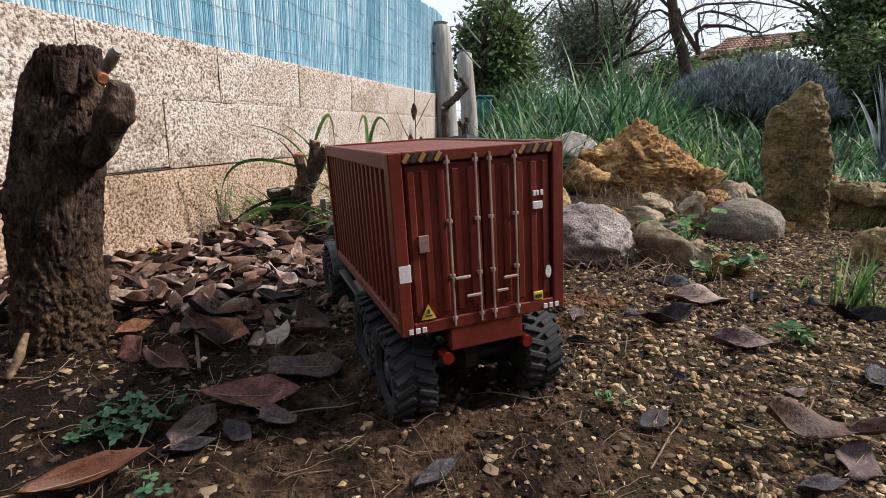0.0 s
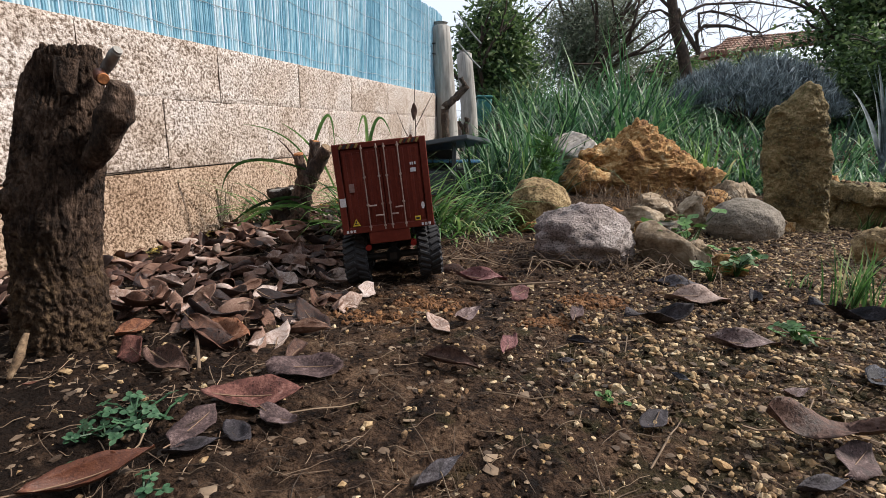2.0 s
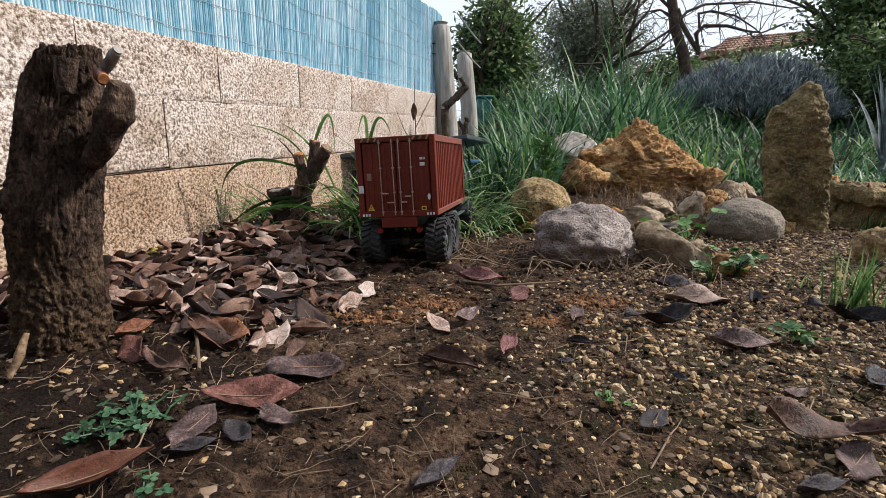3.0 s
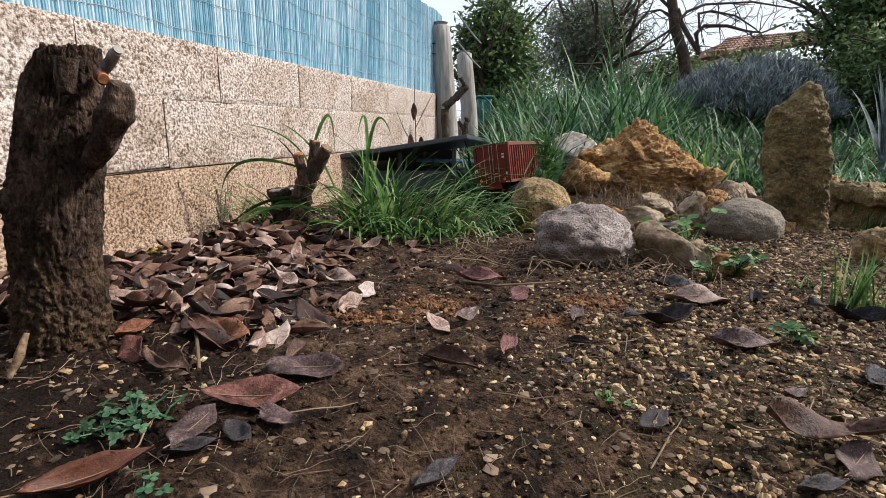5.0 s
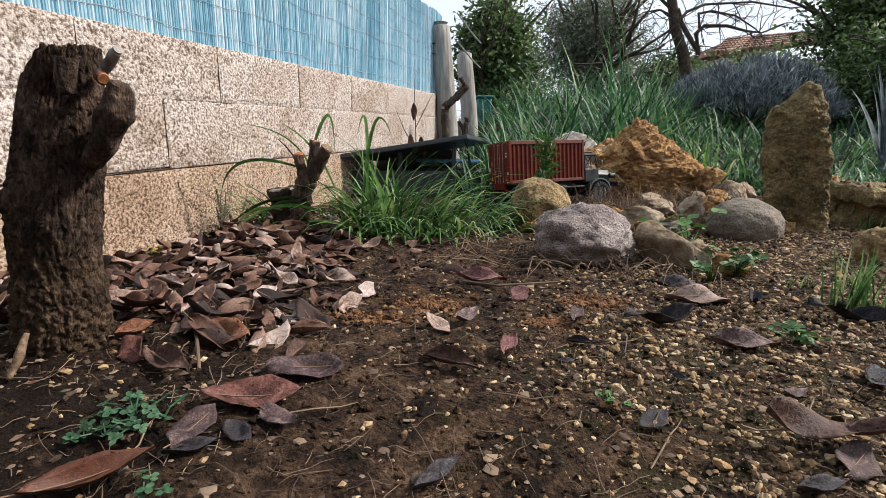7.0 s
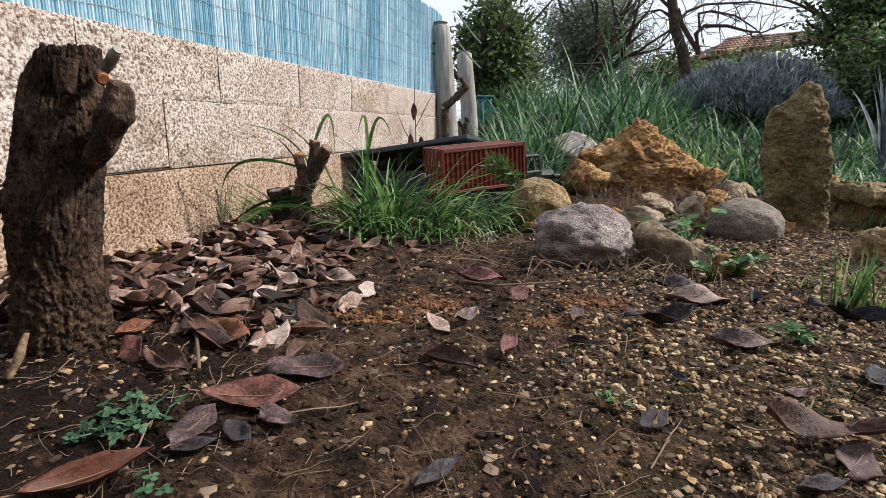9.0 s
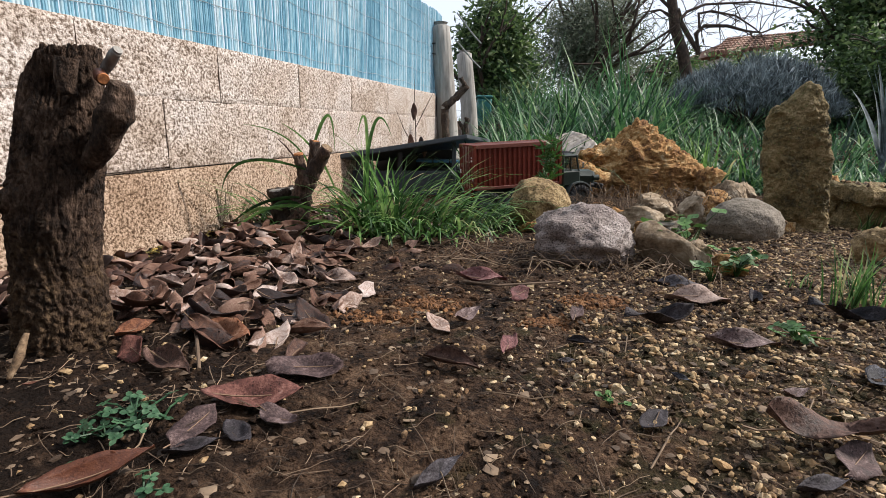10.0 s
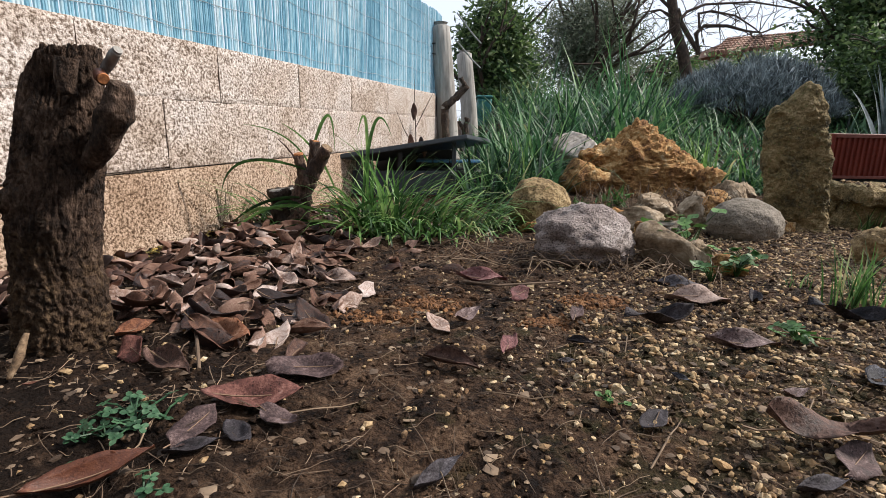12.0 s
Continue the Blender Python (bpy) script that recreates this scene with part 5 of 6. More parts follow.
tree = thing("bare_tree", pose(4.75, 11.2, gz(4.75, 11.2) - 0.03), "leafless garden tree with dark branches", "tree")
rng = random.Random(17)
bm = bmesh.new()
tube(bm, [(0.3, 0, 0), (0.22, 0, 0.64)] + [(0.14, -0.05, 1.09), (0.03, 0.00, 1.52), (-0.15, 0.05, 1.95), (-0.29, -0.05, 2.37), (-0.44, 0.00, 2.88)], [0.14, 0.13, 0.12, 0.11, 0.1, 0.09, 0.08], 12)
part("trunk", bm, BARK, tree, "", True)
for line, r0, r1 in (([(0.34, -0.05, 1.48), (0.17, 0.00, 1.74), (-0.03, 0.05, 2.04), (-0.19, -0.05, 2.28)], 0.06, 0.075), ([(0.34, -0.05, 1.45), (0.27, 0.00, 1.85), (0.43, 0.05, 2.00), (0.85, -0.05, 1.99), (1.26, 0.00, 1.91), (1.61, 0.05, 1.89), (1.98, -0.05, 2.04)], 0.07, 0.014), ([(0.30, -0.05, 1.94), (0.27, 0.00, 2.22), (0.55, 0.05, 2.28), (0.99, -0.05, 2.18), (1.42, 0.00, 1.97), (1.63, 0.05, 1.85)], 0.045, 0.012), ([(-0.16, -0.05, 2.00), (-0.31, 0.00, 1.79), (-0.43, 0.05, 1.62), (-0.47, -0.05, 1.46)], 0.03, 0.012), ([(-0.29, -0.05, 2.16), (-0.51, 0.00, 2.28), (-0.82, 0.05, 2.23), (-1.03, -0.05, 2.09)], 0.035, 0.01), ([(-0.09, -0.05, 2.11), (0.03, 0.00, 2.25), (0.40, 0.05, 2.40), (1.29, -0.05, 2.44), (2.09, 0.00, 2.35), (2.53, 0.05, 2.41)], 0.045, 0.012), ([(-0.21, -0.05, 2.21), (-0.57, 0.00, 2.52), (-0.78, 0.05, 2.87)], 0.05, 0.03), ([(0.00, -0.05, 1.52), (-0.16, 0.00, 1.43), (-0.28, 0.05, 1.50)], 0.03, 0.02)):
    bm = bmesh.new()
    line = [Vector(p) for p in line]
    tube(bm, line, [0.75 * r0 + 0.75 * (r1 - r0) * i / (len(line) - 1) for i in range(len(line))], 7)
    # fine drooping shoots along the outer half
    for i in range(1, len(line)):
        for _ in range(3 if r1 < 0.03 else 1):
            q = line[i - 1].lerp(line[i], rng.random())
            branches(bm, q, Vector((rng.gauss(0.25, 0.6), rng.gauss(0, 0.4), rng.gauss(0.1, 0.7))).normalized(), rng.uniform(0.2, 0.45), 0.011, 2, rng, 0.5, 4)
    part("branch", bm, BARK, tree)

lav = thing("lavender_bush", pose(3.15, 5.6, gz(3.15, 5.6) - 0.02), "silver-grey lavender bush with upright stems", "bush")
rng = random.Random(61)
tufts = []
for _ in range(760):
    a, u = rng.uniform(0, 6.28319), rng.uniform(0, 1) ** 0.55
    top = math.sqrt(max(0.0, 1 - (u * 0.98) ** 2)) * (0.85 + 0.3 * fbm((math.cos(a) * u * 2, math.sin(a) * u * 2, 3), 2))
    tufts.append((math.cos(a) * u * 0.86, math.sin(a) * u * 0.62, 0.06 + 0.66 * top * rng.uniform(0.7, 1.0)))
V, Fc = leaf_cloud(tufts, 34, 0.03, 0.1, 0.0085, 62, 1.5)
part("foliage", mesh_of("foliage", V, Fc, LAVENDER), LAVENDER, lav)["kind"] = "stuff"
bm = bmesh.new()
for _ in range(16):
    a = rng.uniform(0, 6.28319)
    rod(bm, (0, 0, 0), (math.cos(a) * rng.uniform(0.2, 0.6), math.sin(a) * 0.4, rng.uniform(0.2, 0.5)), 0.012, 0.005, 5)
part("stem", bm, BARK, lav)["kind"] = "stuff"

yuc = thing("yucca", pose(2.98, 3.6, gz(2.98, 3.6)), "pale spiky yucca leaves fanning out", "plant")
for k in range(16):
    a = 6.28319 * k / 16 + 0.2
    V, Fc = blades([(0, 0, 0.03 * k, 0.6, a, 0.3 + 0.1 * (k % 5))], 0.04, 6, k, 0.6, 0.5)
    part("leaf", mesh_of("leaf", V, Fc, LAVENDER), LAVENDER, yuc)


def grass_patch(name, label, rows, width, seed, material, droop=1.0):
    V, Fc = blades(rows, width, 5, seed, droop)
    return tagged(new(name, mesh_of(name, V, Fc, material)), label, "grass", kind="stuff")


def fan(rows, n, cx, cy, sx, sy, lmin, lmax, az0, az1, lean0, lean1):
    """Adds blades that fan out from one root."""
    for _ in range(n):
        x, y = cx + rng.gauss(0, sx), cy + rng.gauss(0, sy)
        rows.append((x, y, gz(x, y) - 0.004, rng.uniform(lmin, lmax), rng.uniform(az0, az1), rng.uniform(lean0, lean1)))


rng = random.Random(71)
rows = []
fan(rows, 55, -0.2, 1.76, 0.05, 0.04, 0.18, 0.36, 0, 6.28319, 0.3, 1.3)
fan(rows, 60, -0.14, 1.78, 0.06, 0.04, 0.22, 0.42, -0.7, 0.9, 0.7, 1.8)
fan(rows, 45, -0.24, 1.74, 0.05, 0.04, 0.2, 0.36, 2.4, 4.0, 0.8, 2.0)
fan(rows, 40, -0.18, 1.72, 0.08, 0.03, 0.14, 0.26, 3.9, 5.5, 1.2, 2.2)
grass_patch("grass_clump", "fresh green clump of long grass", rows, 0.0115, 72, GRASS, 1.15)
rows = []
fan(rows, 26, -0.58, 1.78, 0.05, 0.05, 0.2, 0.38, 2.4, 4.4, 1.0, 2.1)
fan(rows, 95, 0.0, 1.82, 0.09, 0.06, 0.16, 0.36, -1.3, 0.6, 1.1, 2.1)
fan(rows, 80, 0.16, 1.95, 0.1, 0.07, 0.12, 0.28, -1.5, 1.0, 1.0, 2.0)
fan(rows, 45, -0.1, 1.66, 0.12, 0.03, 0.1, 0.22, 0, 6.28319, 1.3, 2.1)
fan(rows, 12, -0.3, 1.85, 0.16, 0.05, 0.3, 0.46, 0, 6.28319, 0.3, 1.3)
fan(rows, 30, 0.3, 2.75, 0.06, 0.1, 0.25, 0.45, 0, 6.28319, 0.3, 1.3)
grass_patch("grass_clump", "long arching grass blades round the pruned stump", rows, 0.0115, 73, GRASS, 1.15)


def arched(V, Fc, a, b, c, w):
    """One broad blade that rises from a, bows over at b and hangs to c."""
    a, b, c = Vector(a), Vector(b), Vector(c)
    o, seg = len(V), 12
    for k in range(seg + 1):
        t = k / seg
        p = a * (1 - t) ** 2 + b * 2 * t * (1 - t) + c * t * t
        d = ((b - a) * (1 - t) + (c - b) * t).normalized()
        side = d.cross(Vector((0.25, 1, 0.35))).normalized() * (w * 0.5 * (0.55 + 0.45 * min(1, t * 4)) * (1 - t ** 2.6) + 0.0004)
        V += [tuple(p - side), tuple(p + Vector((0, -0.25, -0.1)) * side.length), tuple(p + side)]
    for k in range(seg):
        q = o + k * 3
        Fc += [(q, q + 1, q + 4, q + 3), (q + 1, q + 2, q + 5, q + 4)]


V, Fc = [], []
for a, b, c, w in (
        ((-0.388, 1.720, 0.042), (-0.559, 1.680, 0.138), (-0.706, 1.600, -0.034), 0.013), ((-0.414, 1.710, 0.013), (-0.557, 1.660, 0.064), (-0.553, 1.600, -0.049), 0.011), ((-0.452, 1.700, 0.193), (-0.706, 1.700, 0.279), (-0.723, 1.680, 0.108), 0.011),
        ((-0.377, 1.780, 0.130), (-0.436, 1.800, 0.280), (-0.552, 1.800, 0.338), 0.010), ((-0.466, 1.800, 0.204), (-0.375, 1.800, 0.500), (-0.367, 1.760, 0.255), 0.011), ((-0.261, 1.750, 0.020), (-0.243, 1.750, 0.515), (-0.284, 1.720, 0.303), 0.012),
        ((-0.278, 1.740, 0.021), (-0.243, 1.750, 0.498), (-0.171, 1.700, 0.305), 0.012), ((-0.448, 1.690, 0.025), (-0.339, 1.660, 0.038), (-0.171, 1.630, -0.009), 0.011), ((-0.375, 1.680, 0.072), (-0.264, 1.660, 0.106), (-0.258, 1.600, -0.055), 0.010),
        ((-0.549, 1.750, 0.050), (-0.680, 1.700, 0.097), (-0.697, 1.600, -0.081), 0.012), ((-0.481, 1.720, 0.098), (-0.614, 1.700, 0.107), (-0.706, 1.660, 0.000), 0.011), ((-0.160, 1.700, -0.027), (-0.155, 1.700, 0.106), (-0.149, 1.700, 0.184), 0.016),
        ((-0.454, 1.720, 0.051), (-0.529, 1.700, 0.137), (-0.598, 1.640, 0.024), 0.011), ((-0.348, 1.700, 0.008), (-0.233, 1.700, 0.142), (-0.093, 1.680, 0.106), 0.010), ((-0.329, 1.700, 0.008), (-0.192, 1.660, 0.093), (-0.062, 1.620, -0.045), 0.011),
        ((-0.404, 1.700, 0.007), (-0.485, 1.660, 0.041), (-0.626, 1.580, -0.046), 0.011), ((-0.272, 1.700, 0.009), (-0.346, 1.720, 0.193), (-0.409, 1.660, 0.116), 0.009), ((-0.442, 1.800, 0.127), (-0.473, 1.800, 0.317), (-0.690, 1.820, 0.332), 0.007)):
    arched(V, Fc, a, b, c, w)
part("arching_blades", mesh_of("arching_blades", V, Fc, GRASS), GRASS, bpy.data.objects["grass_clump.001"], "broad drooping blades")["kind"] = "stuff"
rows = []
for _ in range(650):
    x, y = rng.uniform(0.12, 0.62), rng.uniform(2.6, 3.9)
    rows.append((x, y, gz(x, y) - 0.006, rng.uniform(0.16, 0.42), rng.uniform(0, 6.28319), rng.uniform(0.4, 1.7)))
for _ in range(7600):
    y = 3.05 + 4.6 * rng.random() ** 1.5
    x = rng.uniform(0.2 + 0.05 * (y - 3), 1.15 + y * 0.62)
    if y < 3.42 and 0.6 < x < 1.55:
        continue
    tall = (0.45 + 0.55 * smooth_step(x / y, 0.05, 0.24)) * (1 - 0.6 * smooth_step(x / y, 0.3, 0.5)) * (0.75 + 0.9 * max(0.0, fbm((x * 1.3, y * 1.3, 2), 2) + 0.25))
    rows.append((x, y, gz(x, y) - 0.006, rng.uniform(0.28, 0.8) * tall * (1.0 if rng.random() < 0.85 else 1.3), rng.uniform(0, 6.28319), rng.uniform(0.5, 2.3)))
grass_patch("tall_grass", "tall lush green meadow grass on the bank", rows, 0.0185, 74, FARGRASS)
rows = []
for _ in range(4200):
    y = 7.5 + 22 * rng.random() ** 1.6
    x = rng.uniform(0.6, 1.5 + y * 0.8)
    rows.append((x, y, gz(x, y) - 0.01, rng.uniform(0.25, 0.55), rng.uniform(0, 6.28319), rng.uniform(0.2, 0.9)))
grass_patch("far_grass", "rough grass further up the garden", rows, 0.03, 75, FARGRASS)
rows = []
fan(rows, 110, 1.55, 3.25, 0.17, 0.12, 0.2, 0.46, 0, 6.28319, 0.4, 1.7)
fan(rows, 40, 2.0, 3.0, 0.12, 0.1, 0.14, 0.3, 0, 6.28319, 0.4, 1.7)
grass_patch("grass_clump", "bright yellow-green grass behind the stone row", rows, 0.0145, 79, GRASS, 1.1)
for (x, y), n, ht, lab in (((0.861, 1.038), 70, 0.15, "small tuft of grass in the gravel"), ((1.589, 1.922), 40, 0.12, "grass growing at the stone kerb"), ((0.852, 1.204), 18, 0.05, "sprig of grass in the gravel")):
    rows = []
    for _ in range(n):
        xx, yy = x + rng.gauss(0, 0.025), y + rng.gauss(0, 0.02)
        rows.append((xx, yy, gz(xx, yy) - 0.003, rng.uniform(0.4, 1.0) * ht, rng.uniform(0, 6.28319), rng.uniform(0.2, 0.9)))
    grass_patch("grass_tuft", lab, rows, 0.004, 76, GRASS)

# the tall weed that the truck brushes down
weed = thing("weed", pose(0.4, 2.13, gz(0.4, 2.13)), "tall leafy yellow-green weed behind the tan boulder", "weed")
bm = bmesh.new()
tube(bm, [(0, 0, 0), (0.005, 0, 0.12), (-0.004, 0, 0.24), (0.006, 0, 0.36)], [0.004, 0.0035, 0.003, 0.002], 6)
tube(bm, [(0.002, 0, 0.15), (0.025, 0, 0.24), (0.03, 0.01, 0.32)], [0.003, 0.0025, 0.002], 6)
part("stem", bm, GRASS, weed)
rng = random.Random(81)
V, Fc = leaf_cloud([(rng.gauss(0, 0.008), rng.gauss(0, 0.008), 0.08 + 0.28 * k / 40) for k in range(40)] + [(0.02 + 0.002 * k / 4, 0, 0.2 + 0.012 * k) for k in range(10)], 5, 0.009, 0.05, 0.011, 82, 0.6)
part("foliage", mesh_of("foliage", V, Fc, WEEDLEAF), WEEDLEAF, weed)["kind"] = "stuff"


# round-leaved weeds among the stones and clover in front
def leafy_plant(name, x, y, n, size, ht, label, seed, lobes=1):
    ob = thing(name, pose(x, y, gz(x, y)), label, "plant")
    skin = CLOVER if name == "clover" else WEEDLEAF
    rg = random.Random(seed)
    bm = bmesh.new()
    heads = []
    for _ in range(n):
        a, d = rg.uniform(0, 6.28319), rg.uniform(0.15, 1) * ht * (0.7 if ht > 0.04 else 1.9)
        p = Vector((math.cos(a) * d, math.sin(a) * d, rg.uniform(0.35, 1) * ht))
        tube(bm, [(0, 0, 0), (p.x * 0.4, p.y * 0.4, p.z * 0.7), tuple(p)], [0.0016, 0.0012, 0.001], 5)
        heads.append((p, a))
    part("stalk", bm, skin, ob)["kind"] = "stuff"
    V, Fc = [], []
    for p, a in heads:
        tilt = Matrix.Rotation(rg.uniform(-0.5, 0.5), 3, "X") @ Matrix.Rotation(rg.uniform(-0.5, 0.5), 3, "Y")
        for k in range(lobes):
            ang = a + k * 6.28319 / lobes
            o = len(V)
            d = Vector((math.cos(ang), math.sin(ang), 0))
            s = Vector((-d.y, d.x, 0))
            c = d * size * (0.55 if lobes > 1 else 0.0)
            V.append(tuple(p + tilt @ c + Vector((0, 0, -size * 0.08))))
            for i in range(10):
                q = 6.28319 * i / 10
                rr = size * 0.5 * (1 + (0.12 * math.cos(2 * q)))
                V.append(tuple(p + tilt @ (c + d * math.cos(q) * rr + s * math.sin(q) * rr + Vector((0, 0, 0.06 * size * math.sin(3 * q))))))
            Fc += [(o, o + 1 + i, o + 1 + (i + 1) % 10) for i in range(10)]
    part("leaf", mesh_of("leaf", V, Fc, skin, True), skin, ob)["kind"] = "stuff"


leafy_plant("clover", -0.334, 0.508, 11, 0.0078, 0.024, "loose clump of clover on bare soil", 91, 3)
leafy_plant("clover", -0.315, 0.528, 7, 0.0078, 0.020, "loose clump of clover on bare soil", 92, 3)
leafy_plant("clover", -0.357, 0.492, 6, 0.0078, 0.020, "few small clover leaves on bare soil", 93, 3)
leafy_plant("clover", -0.371, 0.481, 5, 0.0078, 0.016, "few small clover leaves on bare soil", 98, 3)
leafy_plant("clover", -0.358, 0.531, 5, 0.0078, 0.016, "few small clover leaves on bare soil", 102, 3)
leafy_plant("clover", -0.356, 0.445, 4, 0.0078, 0.014, "few small clover leaves on bare soil", 103, 3)
leafy_plant("clover", -0.267, 0.406, 5, 0.0078, 0.014, "few small clover leaves on bare soil", 104, 3)
leafy_plant("weed_rosette", *(0.682, 1.404), 12, 0.036, 0.17, "broad-leaved weed among the stones", 94, 1)
leafy_plant("weed_rosette", *(0.785, 1.303), 18, 0.024, 0.075, "leafy green weed at the stones", 95, 1)
leafy_plant("weed_rosette", *(0.667, 1.242), 12, 0.022, 0.07, "leafy green weed at the stones", 96, 1)
leafy_plant("weed_rosette", 0.743, 1.620, 14, 0.032, 0.100, "broad-leaved weed among the stones", 194, 1)
leafy_plant("weed_rosette", 0.751, 1.280, 22, 0.022, 0.070, "leafy green weed at the stones", 196, 1)
leafy_plant("weed_rosette", *(0.599, 0.819), 12, 0.014, 0.025, "small weed growing in gravel", 97, 3)
leafy_plant("weed_rosette", *(0.215, 0.583), 6, 0.009, 0.015, "tiny green seedling in the soil", 99, 1)
leafy_plant("weed_rosette", *(2.735, 3.394), 14, 0.03, 0.07, "green weed on the stone kerb", 100, 1)
leafy_plant("weed_rosette", *(0.801, 2.958), 12, 0.03, 0.12, "green weed beside the ochre rock", 101, 1)


SAP = (-0.167, 3.000, 0.212)
sapling = thing("dead_sapling", pose(SAP[0], SAP[1], gz(SAP[0], SAP[1])), "thin bare sapling with a few withered leaves", "sapling")
bm = bmesh.new()
top = (-0.191, 3.000, 0.615)[2] - gz(SAP[0], SAP[1])
tube(bm, [(0, 0, -0.01), (0.008, 0, 0.25 * top), (0.0, 0, 0.6 * top), (-0.01, 0, top)], [0.004, 0.0035, 0.003, 0.0015], 6)
tube(bm, [(0.002, 0, 0.55 * top), (0.05, 0, 0.7 * top), (0.1, 0, 0.85 * top)], [0.0025, 0.002, 0.001], 5)
tube(bm, [(0.006, 0, 0.35 * top), (-0.06, 0, 0.52 * top), (-0.11, 0, 0.7 * top)], [0.0025, 0.002, 0.001], 5)
part("stem", bm, BARK, sapling)

# ---- dead leaves ----
def leaf_mesh(seed, curl, bend, wave, slim, material):
    """A lance-shaped dry leaf, cupped and bent, with two skins a hair apart."""
    nx, ny = 14, 6
    V, Fc = [], []
    rg = random.Random(seed)
    ph, tw = rg.uniform(0, 6), rg.uniform(-0.5, 0.5)
    for side in (0, 1):
        for i in range(nx + 1):
            t = i / nx
            w = slim * (max(0.0, math.sin(3.1415 * t ** 0.9)) ** 0.62) * (1 - 0.1 * t) * (1 + 0.05 * math.sin(t * 19 + ph)) + 0.006
            for j in range(ny + 1):
                s = (j / ny - 0.5) * 2
                a = s * curl
                x = t - 0.5
                yv = (math.sin(a) / curl if curl else s) * w
                zv = (1 - math.cos(a)) / max(curl, 0.1) * w + bend * (x * x * 4) * 0.25 + wave * 0.055 * math.sin(t * 7 + ph + s * 1.6) + tw * x * s * w - (0.012 * math.exp(-(s * 5) ** 2))
                zv += 0.006 * math.sin(t * 34 - abs(s) * 7) * abs(s)
                V.append((x, yv, zv - 0.006 * side))
    m = (nx + 1) * (ny + 1)
    for side in (0, 1):
        for i in range(nx):
            for j in range(ny):
                o = side * m + i * (ny + 1) + j
                q = (o, o + ny + 1, o + ny + 2, o + 1)
                Fc.append(q if side == 0 else q[::-1])
    rim = [j for j in range(ny + 1)] + [i * (ny + 1) + ny for i in range(1, nx + 1)] + [nx * (ny + 1) + j for j in range(ny - 1, -1, -1)] + [i * (ny + 1) for i in range(nx - 1, 0, -1)]
    for a, b in zip(rim, rim[1:] + rim[:1]):
        Fc.append((a, b, b + m, a + m))
    return mesh_of("dead_leaf", V, Fc, material, True)


def rib_mesh(bend):
    bm = bmesh.new()
    pts = [(t - 0.5, 0, bend * ((t - 0.5) ** 2) * 1.0 - 0.004) for t in [i / 6 for i in range(7)]]
    pts = [(-0.62, 0.01, pts[0][2] + 0.02)] + pts
    tube(bm, pts, [0.010] * 3 + [0.008, 0.007, 0.006, 0.005, 0.003], 5)
    me = bpy.data.meshes.new("midrib")
    bm.to_mesh(me)
    bm.free()
    me.materials.append(MIDRIB)
    return me


LEAF_SHAPES = [(0.6, 0.3, 0.7, 0.24), (1.2, 0.2, 0.9, 0.22), (0.4, 0.6, 0.8, 0.25), (1.7, -0.2, 0.6, 0.23), (0.5, -0.3, 1.3, 0.22), (1.0, 0.8, 0.8, 0.2), (0.3, 0.1, 1.1, 0.26), (1.3, 0.5, 1.4, 0.23)]
LEAVES = [leaf_mesh(i + 1, c, b, w, s, DEADLEAF) for i, (c, b, w, s) in enumerate(LEAF_SHAPES)]
RIBS = [rib_mesh(b) for c, b, w, s in LEAF_SHAPES]
RUSSET = leaf_mesh(41, 1.3, 0.35, 0.5, 0.17, BROWNLEAF)


def dead_leaf(mesh, x, y, z, size, rx, ry, rz, label, rib=None):
    ob = new("dead_leaf", mesh)
    ob.matrix_basis = pose(x, y, z, rx, ry, rz) @ Matrix.Diagonal((size, size, size, 1))
    tagged(ob, label, "leaf", "fallen leaves")
    if rib:
        part("midrib", rib, MIDRIB, ob)
    return ob


for dx, f, tilt in ((-0.03, 0.42, 80), (0.03, 0.4, 95), (-0.012, 0.68, 85), (0.05, 0.36, 70)):
    ob = part("withered_leaf", LEAVES[1], DEADLEAF, sapling)
    ob.matrix_basis = pose(dx, -0.01, f * top, 20, tilt, 90 + 200 * dx) @ Matrix.Diagonal((0.1, 0.1, 0.1, 1))
rng = random.Random(111)
wall_n = Vector((math.cos(WALL_AZ), -math.sin(WALL_AZ), 0))
count, litter = 0, []
while count < 430:
    x, y = rng.uniform(-1.15, 0.05), rng.uniform(0.72, 2.0)
    d = (Vector((x, y, 0)) - WALL_O).dot(wall_n)
    if d < 0.05 or (Vector((x, y)) - Vector((-0.555, 0.705))).length < 0.09:
        continue
    lim = 0.74 - 0.25 * smooth_step(y, 1.1, 1.6) + 0.05 * math.sin(y * 9)
    if d > lim and rng.random() > 0.07:
        continue
    k = rng.randrange(8)
    lift = rng.uniform(0.004, 0.034) * (1 - smooth_step(d, 0.25, lim + 0.15) * 0.7)
    spot = (x, y, gz(x, y) + lift, rng.uniform(0.055, 0.1), rng.gauss(0, 24) + (180 if rng.random() < 0.35 else 0), rng.gauss(0, 18), rng.uniform(0, 360))
    count += 1
    if d < 0.33 or y > 1.75:
        litter.append((k, spot))
        continue
    dead_leaf(LEAVES[k], *spot, "dry brown fallen leaf curled in the litter", RIBS[k] if d > lim - 0.2 else None)
LITTER = DEADLEAF.copy()
LITTER.name = "leaf_litter"
for n in LITTER.node_tree.nodes:
    if n.bl_idname == "ShaderNodeObjectInfo":
        geo = LITTER.node_tree.nodes.new("ShaderNodeNewGeometry")
        for ln in list(n.outputs["Random"].links):
            LITTER.node_tree.links.new(geo.outputs["Random Per Island"], ln.to_socket)
V, Fc = [], []
